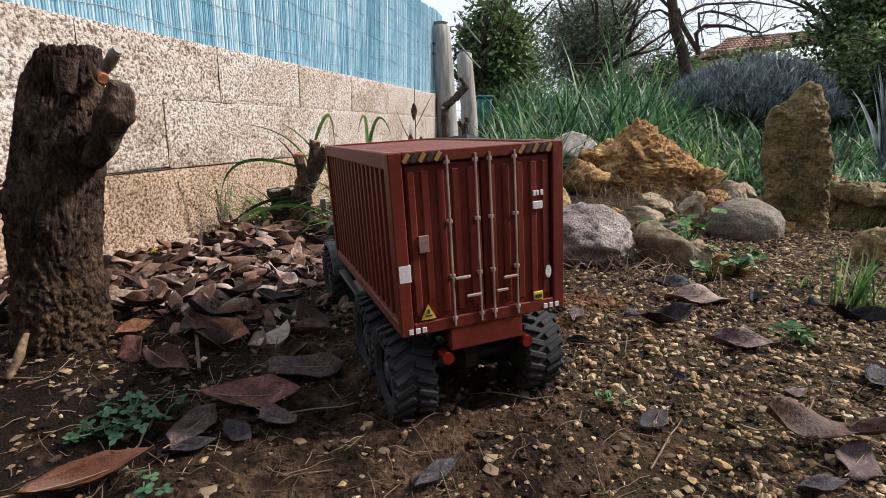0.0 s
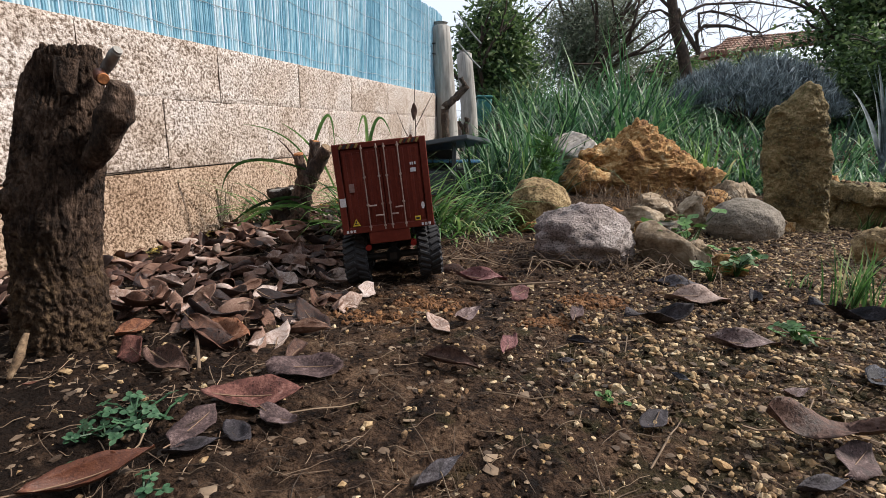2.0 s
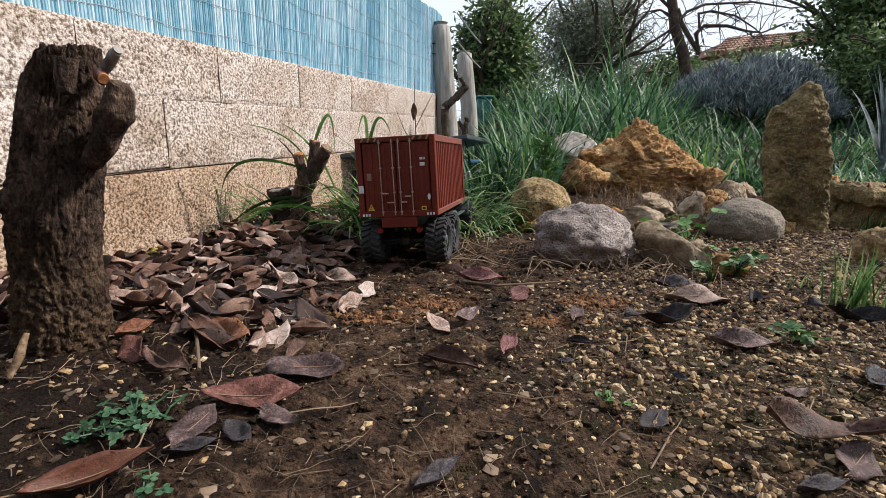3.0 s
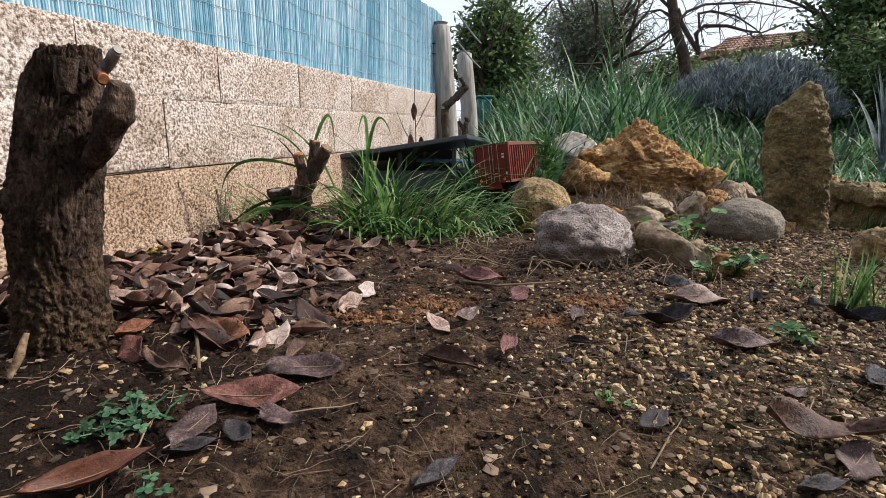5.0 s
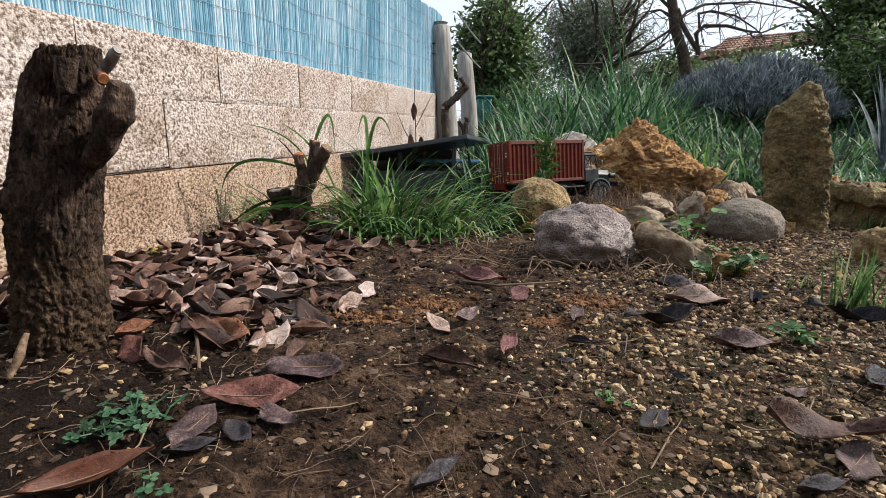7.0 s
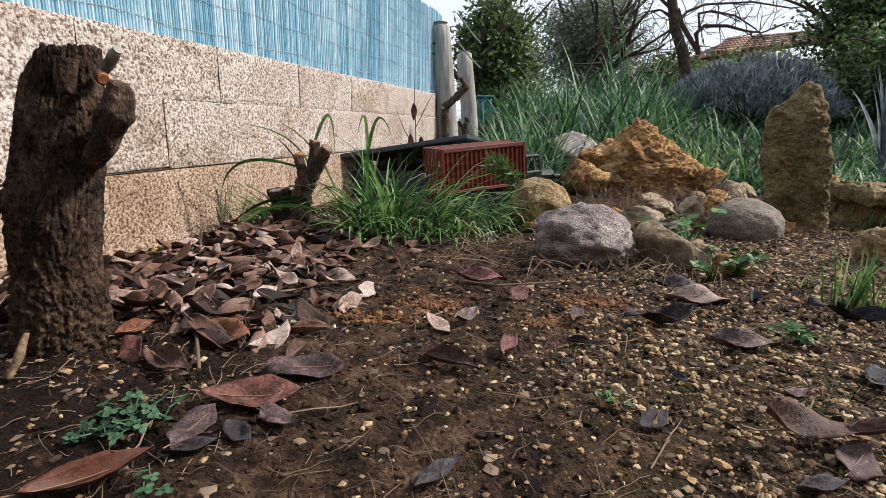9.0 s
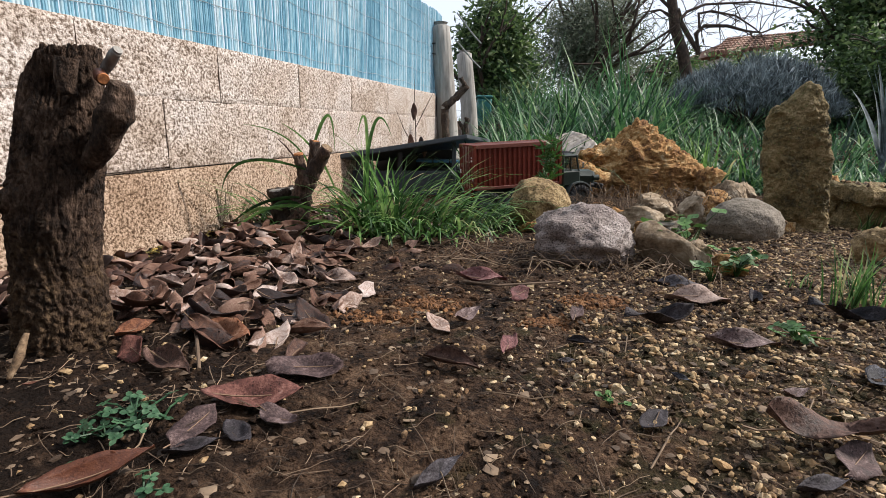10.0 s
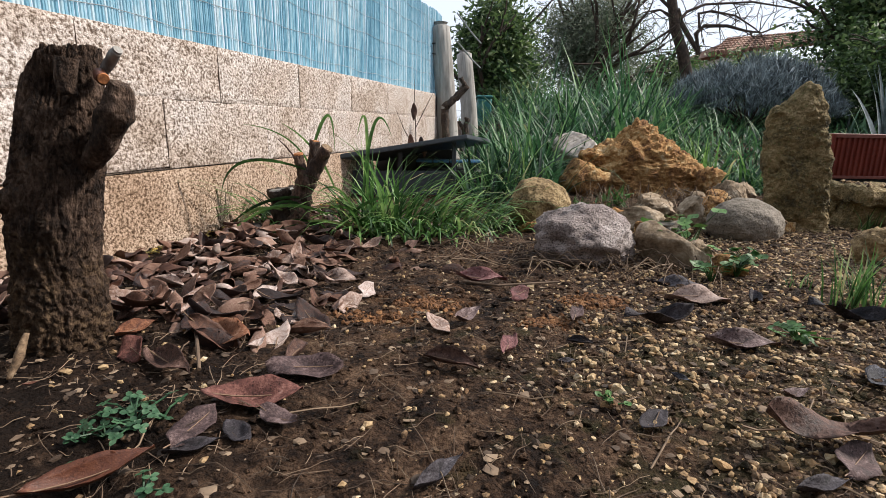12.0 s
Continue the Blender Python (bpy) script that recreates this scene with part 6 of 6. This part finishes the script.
for k, (x, y, z, size, rx, ry, rz) in litter:
    m = pose(x, y, z, rx, ry, rz)
    o = len(V)
    V += [tuple(m @ (v.co * size)) for v in LEAVES[k].vertices]
    Fc += [tuple(i + o for i in p.vertices) for p in LEAVES[k].polygons]
tagged(new("leaf_litter", mesh_of("leaf_litter", V, Fc, LITTER, True)), "heap of dry brown leaves along the wall", "leaves", kind="stuff")
TINTS = {  # the kinds of single leaves: five colours from dark to light, and their words
    "pale": (((0.09, 0.06, 0.05), (0.27, 0.2, 0.175), (0.42, 0.34, 0.31), (0.6, 0.52, 0.49)), "bleached pinkish fallen leaf"),
    "grey": (((0.012, 0.007, 0.007), (0.06, 0.037, 0.036), (0.135, 0.092, 0.088), (0.33, 0.26, 0.25)), "greyish purple fallen leaf"),
    "pink": (((0.03, 0.012, 0.01), (0.11, 0.043, 0.034), (0.2, 0.09, 0.072), (0.34, 0.23, 0.19)), "reddish pink fallen leaf"),
    "brown": (((0.012, 0.007, 0.006), (0.05, 0.026, 0.02), (0.105, 0.058, 0.045), (0.2, 0.14, 0.12)), "dull brown fallen leaf"),
    "russet": (((0.03, 0.01, 0.006), (0.11, 0.04, 0.02), (0.2, 0.085, 0.045), (0.33, 0.19, 0.13)), "russet fallen leaf"),
    "maroon": (((0.02, 0.008, 0.009), (0.08, 0.03, 0.03), (0.16, 0.07, 0.07), (0.27, 0.16, 0.15)), "dark red fallen leaf"),
    "tan": (((0.04, 0.025, 0.02), (0.14, 0.09, 0.072), (0.25, 0.175, 0.145), (0.4, 0.31, 0.27)), "tan fallen leaf"),
    "dark": (((0.006, 0.005, 0.006), (0.026, 0.021, 0.024), (0.06, 0.052, 0.058), (0.15, 0.14, 0.15)), "dark wet fallen leaf"),
    "black": (((0.004, 0.004, 0.005), (0.012, 0.011, 0.014), (0.032, 0.03, 0.036), (0.13, 0.13, 0.15)), "blackened wet fallen leaf")}
TINTED = {}
for kind_, (cols, words) in TINTS.items():
    TINTED[kind_] = mat(kind_ + "_leaf", list(zip((0.32, 0.46, 0.56, 0.7), cols)), scale=6, fine=5, rough=0.8, gloss=0.5, bump=0.35, bump_scale=30, vary=0.12, spots=(22, 0.12, cols[0]), spec=0.22)
SINGLE = [  # place, length, turn, tilt, shape, kind
    (-0.159, 1.05, 0.072, 80, 35, 6, 'pale'), (-0.185, 0.65, 0.1, 4, 14, 6, 'grey'), (-0.227, 0.571, 0.116, 5, 8, 0, 'pink'), (-0.181, 0.525, 0.053, -27, 10, 2, 'grey'),
    (-0.266, 0.501, 0.072, 79, 12, 6, 'grey'), (-0.217, 0.499, 0.051, -44, 12, 0, 'dark'), (-0.25, 0.471, 0.059, 29, 5, 1, 'dark'), (-0.213, 0.717, 0.072, 80, 10, 3, 'brown'),
    (-0.338, 0.746, 0.11, -22, 22, 0, 'russet'), (-0.361, 0.634, 0.098, -36, 18, 1, 'brown'), (-0.427, 0.666, 0.072, -42, 45, 6, 'pink'), (-0.462, 0.735, 0.068, 67, 20, 1, 'russet'),
    (-0.28, 0.73, 0.037, 72, 10, 5, 'pale'), (-0.249, 0.884, 0.062, 67, 15, 4, 'pale'), (-0.247, 1.179, 0.104, -6, 20, 4, 'tan'), (-0.729, 1.094, 0.071, 88, 25, 5, 'pale'),
    (0.164, 1.05, 0.072, 53, 40, 6, 'maroon'), (0.09, 1.159, 0.12, -20, 15, 1, 'maroon'), (0.042, 0.879, 0.072, 54, 25, 5, 'grey'), (0.014, 0.691, 0.09, -28, 22, 3, 'brown'),
    (0.105, 0.755, 0.072, 73, 10, 1, 'maroon'), (0.244, 0.893, 0.072, 70, 15, 1, 'grey'), (0.226, 0.788, 0.044, -17, 25, 3, 'dark'), (0.386, 0.879, 0.13, 11, 12, 7, 'dark'),
    (0.54, 1.046, 0.126, -12, 10, 4, 'tan'), (0.487, 0.785, 0.108, -11, 15, 1, 'grey'), (0.669, 1.049, 0.072, -112, 25, 5, 'dark'), (0.77, 0.935, 0.123, -35, 12, 7, 'black'),
    (0.561, 1.194, 0.13, -16, 8, 4, 'dark'), (0.372, 0.436, 0.066, 14, 4, 1, 'dark'), (0.431, 0.471, 0.072, 38, 20, 6, 'grey'), (-0.0, 0.448, 0.072, 50, 5, 1, 'dark'),
    (0.328, 0.651, 0.037, -61, 8, 1, 'black'), (0.607, 0.656, 0.072, -120, 10, 0, 'black'), (0.189, 0.721, 0.036, 9, 8, 1, 'dark'), (0.25, 0.545, 0.056, 44, 8, 0, 'dark'),
    (0.465, 0.622, 0.041, 15, 12, 5, 'grey'), (-0.396, 1.318, 0.072, 43, 20, 4, 'tan'), (-0.274, 1.446, 0.102, -28, 20, 1, 'brown'), (-0.394, 1.192, 0.072, 89, 30, 2, 'grey'),
    (-0.354, 0.987, 0.072, 76, 25, 0, 'pale'), (-0.593, 1.132, 0.072, 83, 25, 2, 'pale'), (-0.518, 0.82, 0.063, 75, 15, 3, 'brown'), (-0.469, 0.948, 0.072, -40, 15, 3, 'dark'),
    (-0.1, 1.492, 0.072, 67, 40, 5, 'brown'), (-0.341, 1.526, 0.072, -45, 20, 3, 'tan')]
SHAPED = {}
for x, y, size, rz, rx, k, kind_ in SINGLE:
    if (k, kind_) not in SHAPED:
        c, b, w, sl = LEAF_SHAPES[k]
        SHAPED[k, kind_] = leaf_mesh(60 + k, c, b, w, sl * (0.62 if kind_ in ("dark", "black") and k in (1, 4, 7) else 1.0), TINTED[kind_])
    lift = 0.004 + size * 0.05 + abs(math.sin(radians(rx))) * size * 0.1
    dead_leaf(SHAPED[k, kind_], x, y, gz(x, y) + lift, size * 1.04, rx, 0, rz, TINTS[kind_][1] + " on bare soil", None if kind_ in ("dark", "black") else RIBS[k])
BIGLEAF = leaf_mesh(77, 0.9, 0.9, 1.3, 0.16, TINTED["brown"])
x, y = (0.423, 0.509)
dead_leaf(BIGLEAF, x, y, gz(x, y) + 0.02, 0.135, 16, 2, -8, "large curled grey-brown leaf lying on gravel", RIBS[4])
x, y = (-0.325, 0.422)
dead_leaf(RUSSET, x, y, gz(x, y) + 0.012, 0.11, 14, -6, 30, "long russet fallen leaf lying on soil", RIBS[0])
for (x, y), size, rz in (((-0.486, 0.560), 0.018, 30), ((1.109, 1.636), 0.03, -20)):
    dead_leaf(RUSSET, x, y, gz(x, y) + 0.006, size, 5, 0, rz, "scrap of orange dry leaf")


# ---- grit, clods, straw ----
def scatter_lumps(rows, seed, sub=1, squash=0.95):
    """Small stones: rows are (x, y, radius)."""
    bm = bmesh.new()
    bmesh.ops.create_icosphere(bm, subdivisions=sub, radius=1.0)
    base = np.array([v.co[:] for v in bm.verts])
    faces = np.array([[v.index for v in f.verts] for f in bm.faces])
    bm.free()
    rg = np.random.default_rng(seed)
    V, Fc = [], []
    for n, (x, y, r) in enumerate(rows):
        sc = r * rg.uniform(0.65, 1.25, 3) * np.array([1.1, 1.0, squash])
        pts = base * (1 + rg.normal(0, 0.26, (len(base), 1))) * sc
        a = rg.uniform(0, 6.28319)
        R = np.array([[math.cos(a), -math.sin(a), 0], [math.sin(a), math.cos(a), 0], [0, 0, 1]])
        V.append(pts @ R.T + np.array([x, y, gz(x, y) + r * rg.uniform(-0.15, 0.3)]))
        Fc.append(faces + n * len(base))
    return np.concatenate(V).tolist(), np.concatenate(Fc).tolist()


rng = random.Random(131)


def gravel_density(x, y):
    g = smooth_step(x + 0.3 * (0.9 - y), 0.0, 0.55) * 0.9 + 0.07
    g *= 0.45 + 1.1 * max(0.0, 0.5 + 0.8 * fbm((x * 3.2, y * 3.2, 7), 3))
    return g


def pick(n, x0, x1, y0, y1, dens):
    out = []
    while len(out) < n:
        y = y0 + (y1 - y0) * rng.random() ** 1.3
        x = rng.uniform(x0, x1)
        if abs(x) < 0.95 * y + 0.1 and rng.random() < dens(x, y):
            out.append((x, y))
    return out


rows = [(x, y, (0.0009 + 0.0052 * rng.random() ** 3.2) * (0.75 + 0.35 * y)) for x, y in pick(30000, -0.5, 2.1, 0.36, 2.2, gravel_density)]
V, Fc = scatter_lumps(rows, 5)
tagged(new("fine_gravel", mesh_of("fine_gravel", V, Fc, PEBBLE)), "scattered yellowish limestone grit", "gravel", kind="stuff")
rows = [(x, y, rng.uniform(0.003, 0.0075)) for x, y in pick(1500, 0.75, 2.1, 1.05, 2.0, lambda x, y: smooth_step(x - 0.55 * y, 0.1, 0.5))]
V, Fc = scatter_lumps(rows, 6)
tagged(new("gravel_bed", mesh_of("gravel_bed", V, Fc, PEBBLE)), "bed of pale pinkish limestone chippings", "gravel", kind="stuff")
rows = [(x, y, (0.001 + 0.007 * rng.random() ** 2.5) * (0.7 + 0.4 * y)) for x, y in pick(13000, -1.0, 1.9, 0.33, 2.3, lambda x, y: 0.6)]
V, Fc = scatter_lumps(rows, 7, 1, 0.8)
tagged(new("soil_crumbs", mesh_of("soil_crumbs", V, Fc, SOIL)), "dark crumbs and clods of damp soil", "soil", kind="stuff")
SAND = mat("ochre_earth", [(0.3, (0.06, 0.025, 0.009)), (0.55, (0.15, 0.065, 0.023)), (0.75, (0.25, 0.12, 0.045))], scale=40, rough=0.95, bump=0.6, vary=0.3, island=True)
for (cx, cy), n, sx, sy in (((0.313, 1.026), 700, 0.032, 0.022), ((-0.026, 1.001), 520, 0.03, 0.022), ((0.197, 0.883), 380, 0.026, 0.013), ((-0.138, 0.904), 260, 0.04, 0.015)):
    V, Fc = scatter_lumps([(cx + rng.gauss(0, sx), cy + rng.gauss(0, sy), rng.uniform(0.0015, 0.006)) for _ in range(n)], n)
    tagged(new("loose_earth", mesh_of("loose_earth", V, Fc, SAND)), "patch of loose ochre earth", "soil", kind="stuff")
rows = [(x, y, 0.0018 + 0.006 * rng.random() ** 2) for x, y in pick(2600, -0.9, 1.9, 0.36, 1.9, lambda x, y: 0.35 + 0.5 * max(0.0, fbm((x * 4, y * 4, 9), 2) + 0.3))]
V, Fc = scatter_lumps(rows, 8, 1, 0.22)
tagged(new("leaf_crumbs", mesh_of("leaf_crumbs", V, Fc, STRAW)), "brown crumbs of broken leaf and bark", "leaf litter", kind="stuff")
kinds = [stone_mesh("pebble", (1.1, 0.9, 0.85), 200 + i, PEBBLE_ONE, 0.35, 1.5, 2, cuts=5) for i in range(9)]
for k in kinds:
    k.polygons.foreach_set("use_smooth", [False] * len(k.polygons))
for x, y in pick(300, -0.4, 1.6, 0.37, 1.8, gravel_density):
    r = rng.uniform(0.0036, 0.0085) * (1.35 if rng.random() < 0.15 else 1) * (0.75 if x < 0.1 else 1)
    ob = new("pebble", rng.choice(kinds))
    ob.matrix_basis = pose(x, y, gz(x, y) + r * 0.12, rng.gauss(0, 18), rng.gauss(0, 18), rng.uniform(0, 360)) @ Matrix.Diagonal((r, r, r, 1))
    tagged(ob, "yellowish limestone pebble set in the soil", "pebble", "pebbles")


def straws(n, region, lmin, lmax, rad, seed, lift=0.004, name="straw_litter", label="thin dry straw and twigs lying on soil", arch=0.0):
    rg = random.Random(seed)
    bm = bmesh.new()
    for _ in range(n):
        x, y = region(rg)
        a, ln = rg.uniform(0, 6.28319), rg.uniform(lmin, lmax)
        pts = []
        bow = rg.gauss(0, 0.12)
        for k in range(5):
            t = k / 4
            px, py = x + math.cos(a + bow * t) * ln * t, y + math.sin(a + bow * t) * ln * t
            pts.append((px, py, gz(px, py) + lift * rg.uniform(0.3, 1.3) + arch * math.sin(3.1416 * t) * rg.uniform(0.4, 1)))
        r = rad * rg.uniform(0.5, 1.3)
        tube(bm, pts, [r, r, r * 0.9, r * 0.75, r * 0.4], 4)
    ob = part(name, bm, STRAW)
    return tagged(ob, label, "straw", kind="stuff")


def front(rg):
    while True:
        y = 0.36 + 1.2 * rg.random() ** 1.4
        x = rg.uniform(-0.9, 1.5)
        if abs(x) < 0.95 * y:
            return x, y


straws(2300, front, 0.008, 0.055, 0.00055, 141)
straws(90, front, 0.06, 0.13, 0.0009, 145, 0.006, "straw_litter", "longer dry stalks lying on the soil", 0.006)
straws(150, lambda rg: (rg.uniform(0.05, 0.75), rg.uniform(1.25, 1.55)), 0.05, 0.2, 0.0014, 142, 0.01, "dry_stems", "tangle of dry stems before the boulders", 0.04)
straws(170, lambda rg: (rg.uniform(0.45, 1.25), rg.uniform(1.95, 2.25)), 0.05, 0.2, 0.0014, 143, 0.012, "dry_stems", "tangle of dry stems behind the stone row", 0.09)
straws(150, lambda rg: (rg.uniform(0.3, 1.2), rg.uniform(2.1, 2.3)), 0.06, 0.22, 0.0015, 146, 0.02, "dry_stems", "tangle of dry stems behind the stone row", 0.12)
straws(120, lambda rg: (rg.uniform(0.9, 1.5), rg.uniform(1.3, 1.85)), 0.04, 0.14, 0.0012, 144, 0.006, "dry_stems", "dry stems on the gravel bed", 0.015)
for k, pts in enumerate((((-0.452, 0.874, 0.000), (-0.381, 0.754, 0.000), (-0.319, 0.629, 0.000)), ((-0.529, 0.915, 0.000), (-0.483, 0.887, 0.000), (-0.445, 0.861, 0.000)), ((0.047, 1.132, 0.000), (0.121, 1.093, 0.000), (0.266, 1.136, 0.000)))):
    bm = bmesh.new()
    tube(bm, [(p[0], p[1], gz(p[0], p[1]) + 0.012 + 0.006 * (i % 2)) for i, p in enumerate(pts)], [0.0035, 0.003, 0.0025], 7)
    ob = part("twig", bm, STRAW)
    tagged(ob, "bare grey-brown twig lying on leaves", "twig")

ledge = random.Random(171)
rows = []
for _ in range(260):
    a, b = ledge.uniform(-0.42, 0.42), ledge.uniform(-0.08, 0.09)
    p = slab.matrix_basis @ Vector((a, b, 0.038))
    rows.append((p.x, p.y, ledge.uniform(0.003, 0.009), p.z))
V, Fc = scatter_lumps([r[:3] for r in rows], 13)
per = len(V) // len(rows)
V = [(v[0], v[1], v[2] - gz(rows[i // per][0], rows[i // per][1]) + rows[i // per][3]) for i, v in enumerate(V)]
tagged(new("kerb_chippings", mesh_of("kerb_chippings", V, Fc, PEBBLE)), "pale chippings lying along the stone kerb", "gravel", kind="stuff")

# ---- the neighbour's house ----
house = thing("house", pose(13.4, 27.0, 0), "pale house with a terracotta tiled roof beyond the garden", "house")
EAVE = [Vector((-0.34, 0.00, 3.90)), Vector((5.29, 0.00, 4.56))]
RIDGE = [Vector((1.86, 3.00, 5.06)), Vector((7.25, 3.00, 5.60))]
bm = bmesh.new()
rbox(bm, (6.3, 3.4, 1.85), (12, 6, 3.95), 0.02)
part("wall", bm, STUCCO, house)
bm = bmesh.new()
back_eave = [Vector((e.x, 6.8, e.z)) for e in EAVE]
rv = [bm.verts.new(p) for p in EAVE + RIDGE[::-1] + back_eave]
bm.faces.new((rv[0], rv[1], rv[2], rv[3]))
bm.faces.new((rv[3], rv[2], rv[5], rv[4]))
bm.faces.new((rv[0], rv[3], rv[4]))
bmesh.ops.solidify(bm, geom=bm.faces[:], thickness=0.12)
roof = part("roof", bm, TILE, house)
for i in range(30):
    f = i / 29
    lo_, hi_ = EAVE[0].lerp(EAVE[1], f), RIDGE[0].lerp(RIDGE[1], f)
    bm = bmesh.new()
    for s in range(6):
        rod(bm, lo_.lerp(hi_, s / 6) + Vector((0, -0.02, 0.07)), lo_.lerp(hi_, (s + 1.12) / 6) + Vector((0, -0.02, 0.04)), 0.15, 0.11, 7)
    part("tile_course", bm, TILE, roof)

# ---- moss at the foot of the wall ----
rows = []
for _ in range(1500):
    t, o = rng.uniform(-0.3, 2.6), abs(rng.gauss(0, 0.018))
    if fbm((t * 5, 0, 0), 2) < -0.12:
        continue
    p = WALL_M @ Vector((t, -0.004 - o, 0))
    rows.append((p.x, p.y, rng.uniform(0.002, 0.007)))
V, Fc = scatter_lumps(rows, 12, 1, 0.8)
tagged(new("moss", mesh_of("moss", V, Fc, MOSS)), "yellow-green moss along the foot of the wall", "moss", kind="stuff")


# ---- what moves ----
ROUTE = [  # seconds, x, y, z of the container's rear sill, pitch, lean, heading
    (0.0, 0.052, 0.552, 0.125, -1.3, -4.2, 21.0), (0.1, 0.005, 0.673, 0.125, -2.7, -2.9, 17.0), (0.2, -0.033, 0.798, 0.131, -3.7, 0.0, 13.7),
    (0.3, -0.068, 0.905, 0.118, 1.0, -5.4, 14.0), (0.4, -0.098, 1.017, 0.113, 1.5, -8.1, 11.0), (0.5, -0.106, 1.109, 0.109, -1.8, -3.7, 9.5),
    (0.7, -0.105, 1.18, 0.109, -2.0, 0.5, 8.0), (1.0, -0.102, 1.195, 0.110, -1.8, 1.7, 6.5), (1.5, -0.112, 1.215, 0.106, -2.0, 0.2, 5.5),
    (1.8, -0.114, 1.195, 0.108, -2.0, -1.0, 6.0), (2.0, -0.119, 1.124, 0.113, -2.0, -6.8, 5.0), (2.1, -0.116, 1.040, 0.116, -1.5, -9.2, 2.0),
    (2.2, -0.134, 0.936, 0.115, -3.0, -9.5, -2.0), (2.3, -0.117, 0.855, 0.111, -1.2, -5.5, -3.5), (2.4, -0.114, 0.820, 0.107, -1.3, -2.8, -3.2),
    (2.5, -0.124, 0.850, 0.110, -2.4, -5.1, -3.2), (2.6, -0.122, 0.891, 0.112, -0.8, -6.4, -3.4), (2.8, -0.124, 1.081, 0.106, -1.7, -8.2, -6.0),
    (3.0, -0.111, 1.268, 0.118, -3.1, -4.6, -10.7), (3.2, -0.116, 1.455, 0.116, -2.9, -5.6, -15.0), (4.0, 0.09, 2.22, 0.085, -1.0, -6.0, -28.0),
    (4.6, 0.23, 2.53, 0.063, -0.6, -9.0, -35.0), (5.0, 0.244, 2.575, 0.061, -0.5, -9.8, -35.8), (5.5, 0.182, 2.415, 0.071, -0.2, -13.8, -39.0),
    (6.0, -0.007, 2.070, 0.062, 0.6, -8.8, -48.5), (6.2, 0.005, 2.17, 0.058, 1.0, -7.0, -52.0), (6.5, 0.087, 2.465, 0.050, 1.8, -3.8, -57.6),
    (7.0, 0.265, 2.490, 0.070, 1.1, -7.2, -66.5), (7.2, 0.276, 2.485, 0.070, 1.1, -7.0, -67.5), (8.3, 0.21, 2.43, 0.064, 2.0, -5.0, -73.0),
    (8.8, 0.112, 2.375, 0.063, 2.6, -3.2, -76.5), (9.0, -0.043, 2.32, 0.046, 4.8, 0.0, -64.5), (9.5, -0.051, 2.215, 0.041, 5.4, -4.5, -63.0),
    (9.8, -0.01, 2.26, 0.05, 4.4, -2.0, -68.0), (10.0, 0.105, 2.360, 0.063, 3.4, 0.0, -74.0), (10.3, 0.309, 2.40, 0.085, 2.6, -4.2, -78.5),
    (10.5, 0.448, 2.370, 0.099, 0.0, -8.0, -82.0), (10.8, 0.692, 2.40, 0.105, -0.4, -11.0, -85.5), (11.0, 0.872, 2.42, 0.110, 0.0, -9.0, -88.5),
    (11.2, 1.066, 2.44, 0.112, 0.0, -7.0, -91.0), (11.4, 1.262, 2.45, 0.114, 0.0, -4.0, -92.0), (11.6, 1.445, 2.45, 0.118, 0.2, -1.0, -92.0),
    (11.8, 1.59, 2.44, 0.128, 0.2, 0.0, -91.0), (12.0, 1.70, 2.43, 0.138, 0.2, 0.0, -90.0)]


def motions():
    rows = [(t, pose(x, y, z, rx, ry, rz) @ pose(0, 0, -CZ)) for t, x, y, z, rx, ry, rz in ROUTE]
    walk(truck, rows)
    foot = pose(0.4, 2.13, gz(0.4, 2.13))
    walk(weed, [(0.0, foot), (8.6, foot), (8.8, foot @ pose(0, 0, 0, 0, -15, 0)), (9.0, foot @ pose(0, 0, 0, 15, -38, 0)), (9.2, foot @ pose(0, 0, 0, 25, -66, 0)), (9.6, foot @ pose(0, 0, 0, 25, -66, 0)),
                (9.8, foot @ pose(0, 0, 0, 18, -40, 0)), (10.0, foot @ pose(0, 0, 0, 8, 2, 0)), (10.2, foot @ pose(0, 0, 0, 0, 48, 0)), (10.5, foot @ pose(0, 0, 0, 0, 72, 0)), (12.0, foot @ pose(0, 0, 0, 0, 72, 0))])
    # the wheels turn by the way that the truck has gone along its own heading
    ts = [r[0] for r in ROUTE]
    times = [i / 30 for i in range(361)]
    px = np.interp(times, ts, [r[1] for r in ROUTE])
    py = np.interp(times, ts, [r[2] for r in ROUTE])
    hd = np.radians(np.interp(times, ts, [r[6] for r in ROUTE]))
    gone = [0.0]
    for i in range(1, 361):
        gone.append(gone[-1] + (px[i] - px[i - 1]) * -math.sin(hd[i]) + (py[i] - py[i - 1]) * math.cos(hd[i]))
    turn = np.array(gone) / WHEEL_R
    for wh, sx, yy in truck_wheels:
        base = pose(sx * 0.0845, yy, WHEEL_R, 0, 0, 0 if sx > 0 else 180)
        walk(wh, [(t, base @ Matrix.Rotation(-sx * float(a), 4, "X")) for t, a in zip(times, turn)])


motions()
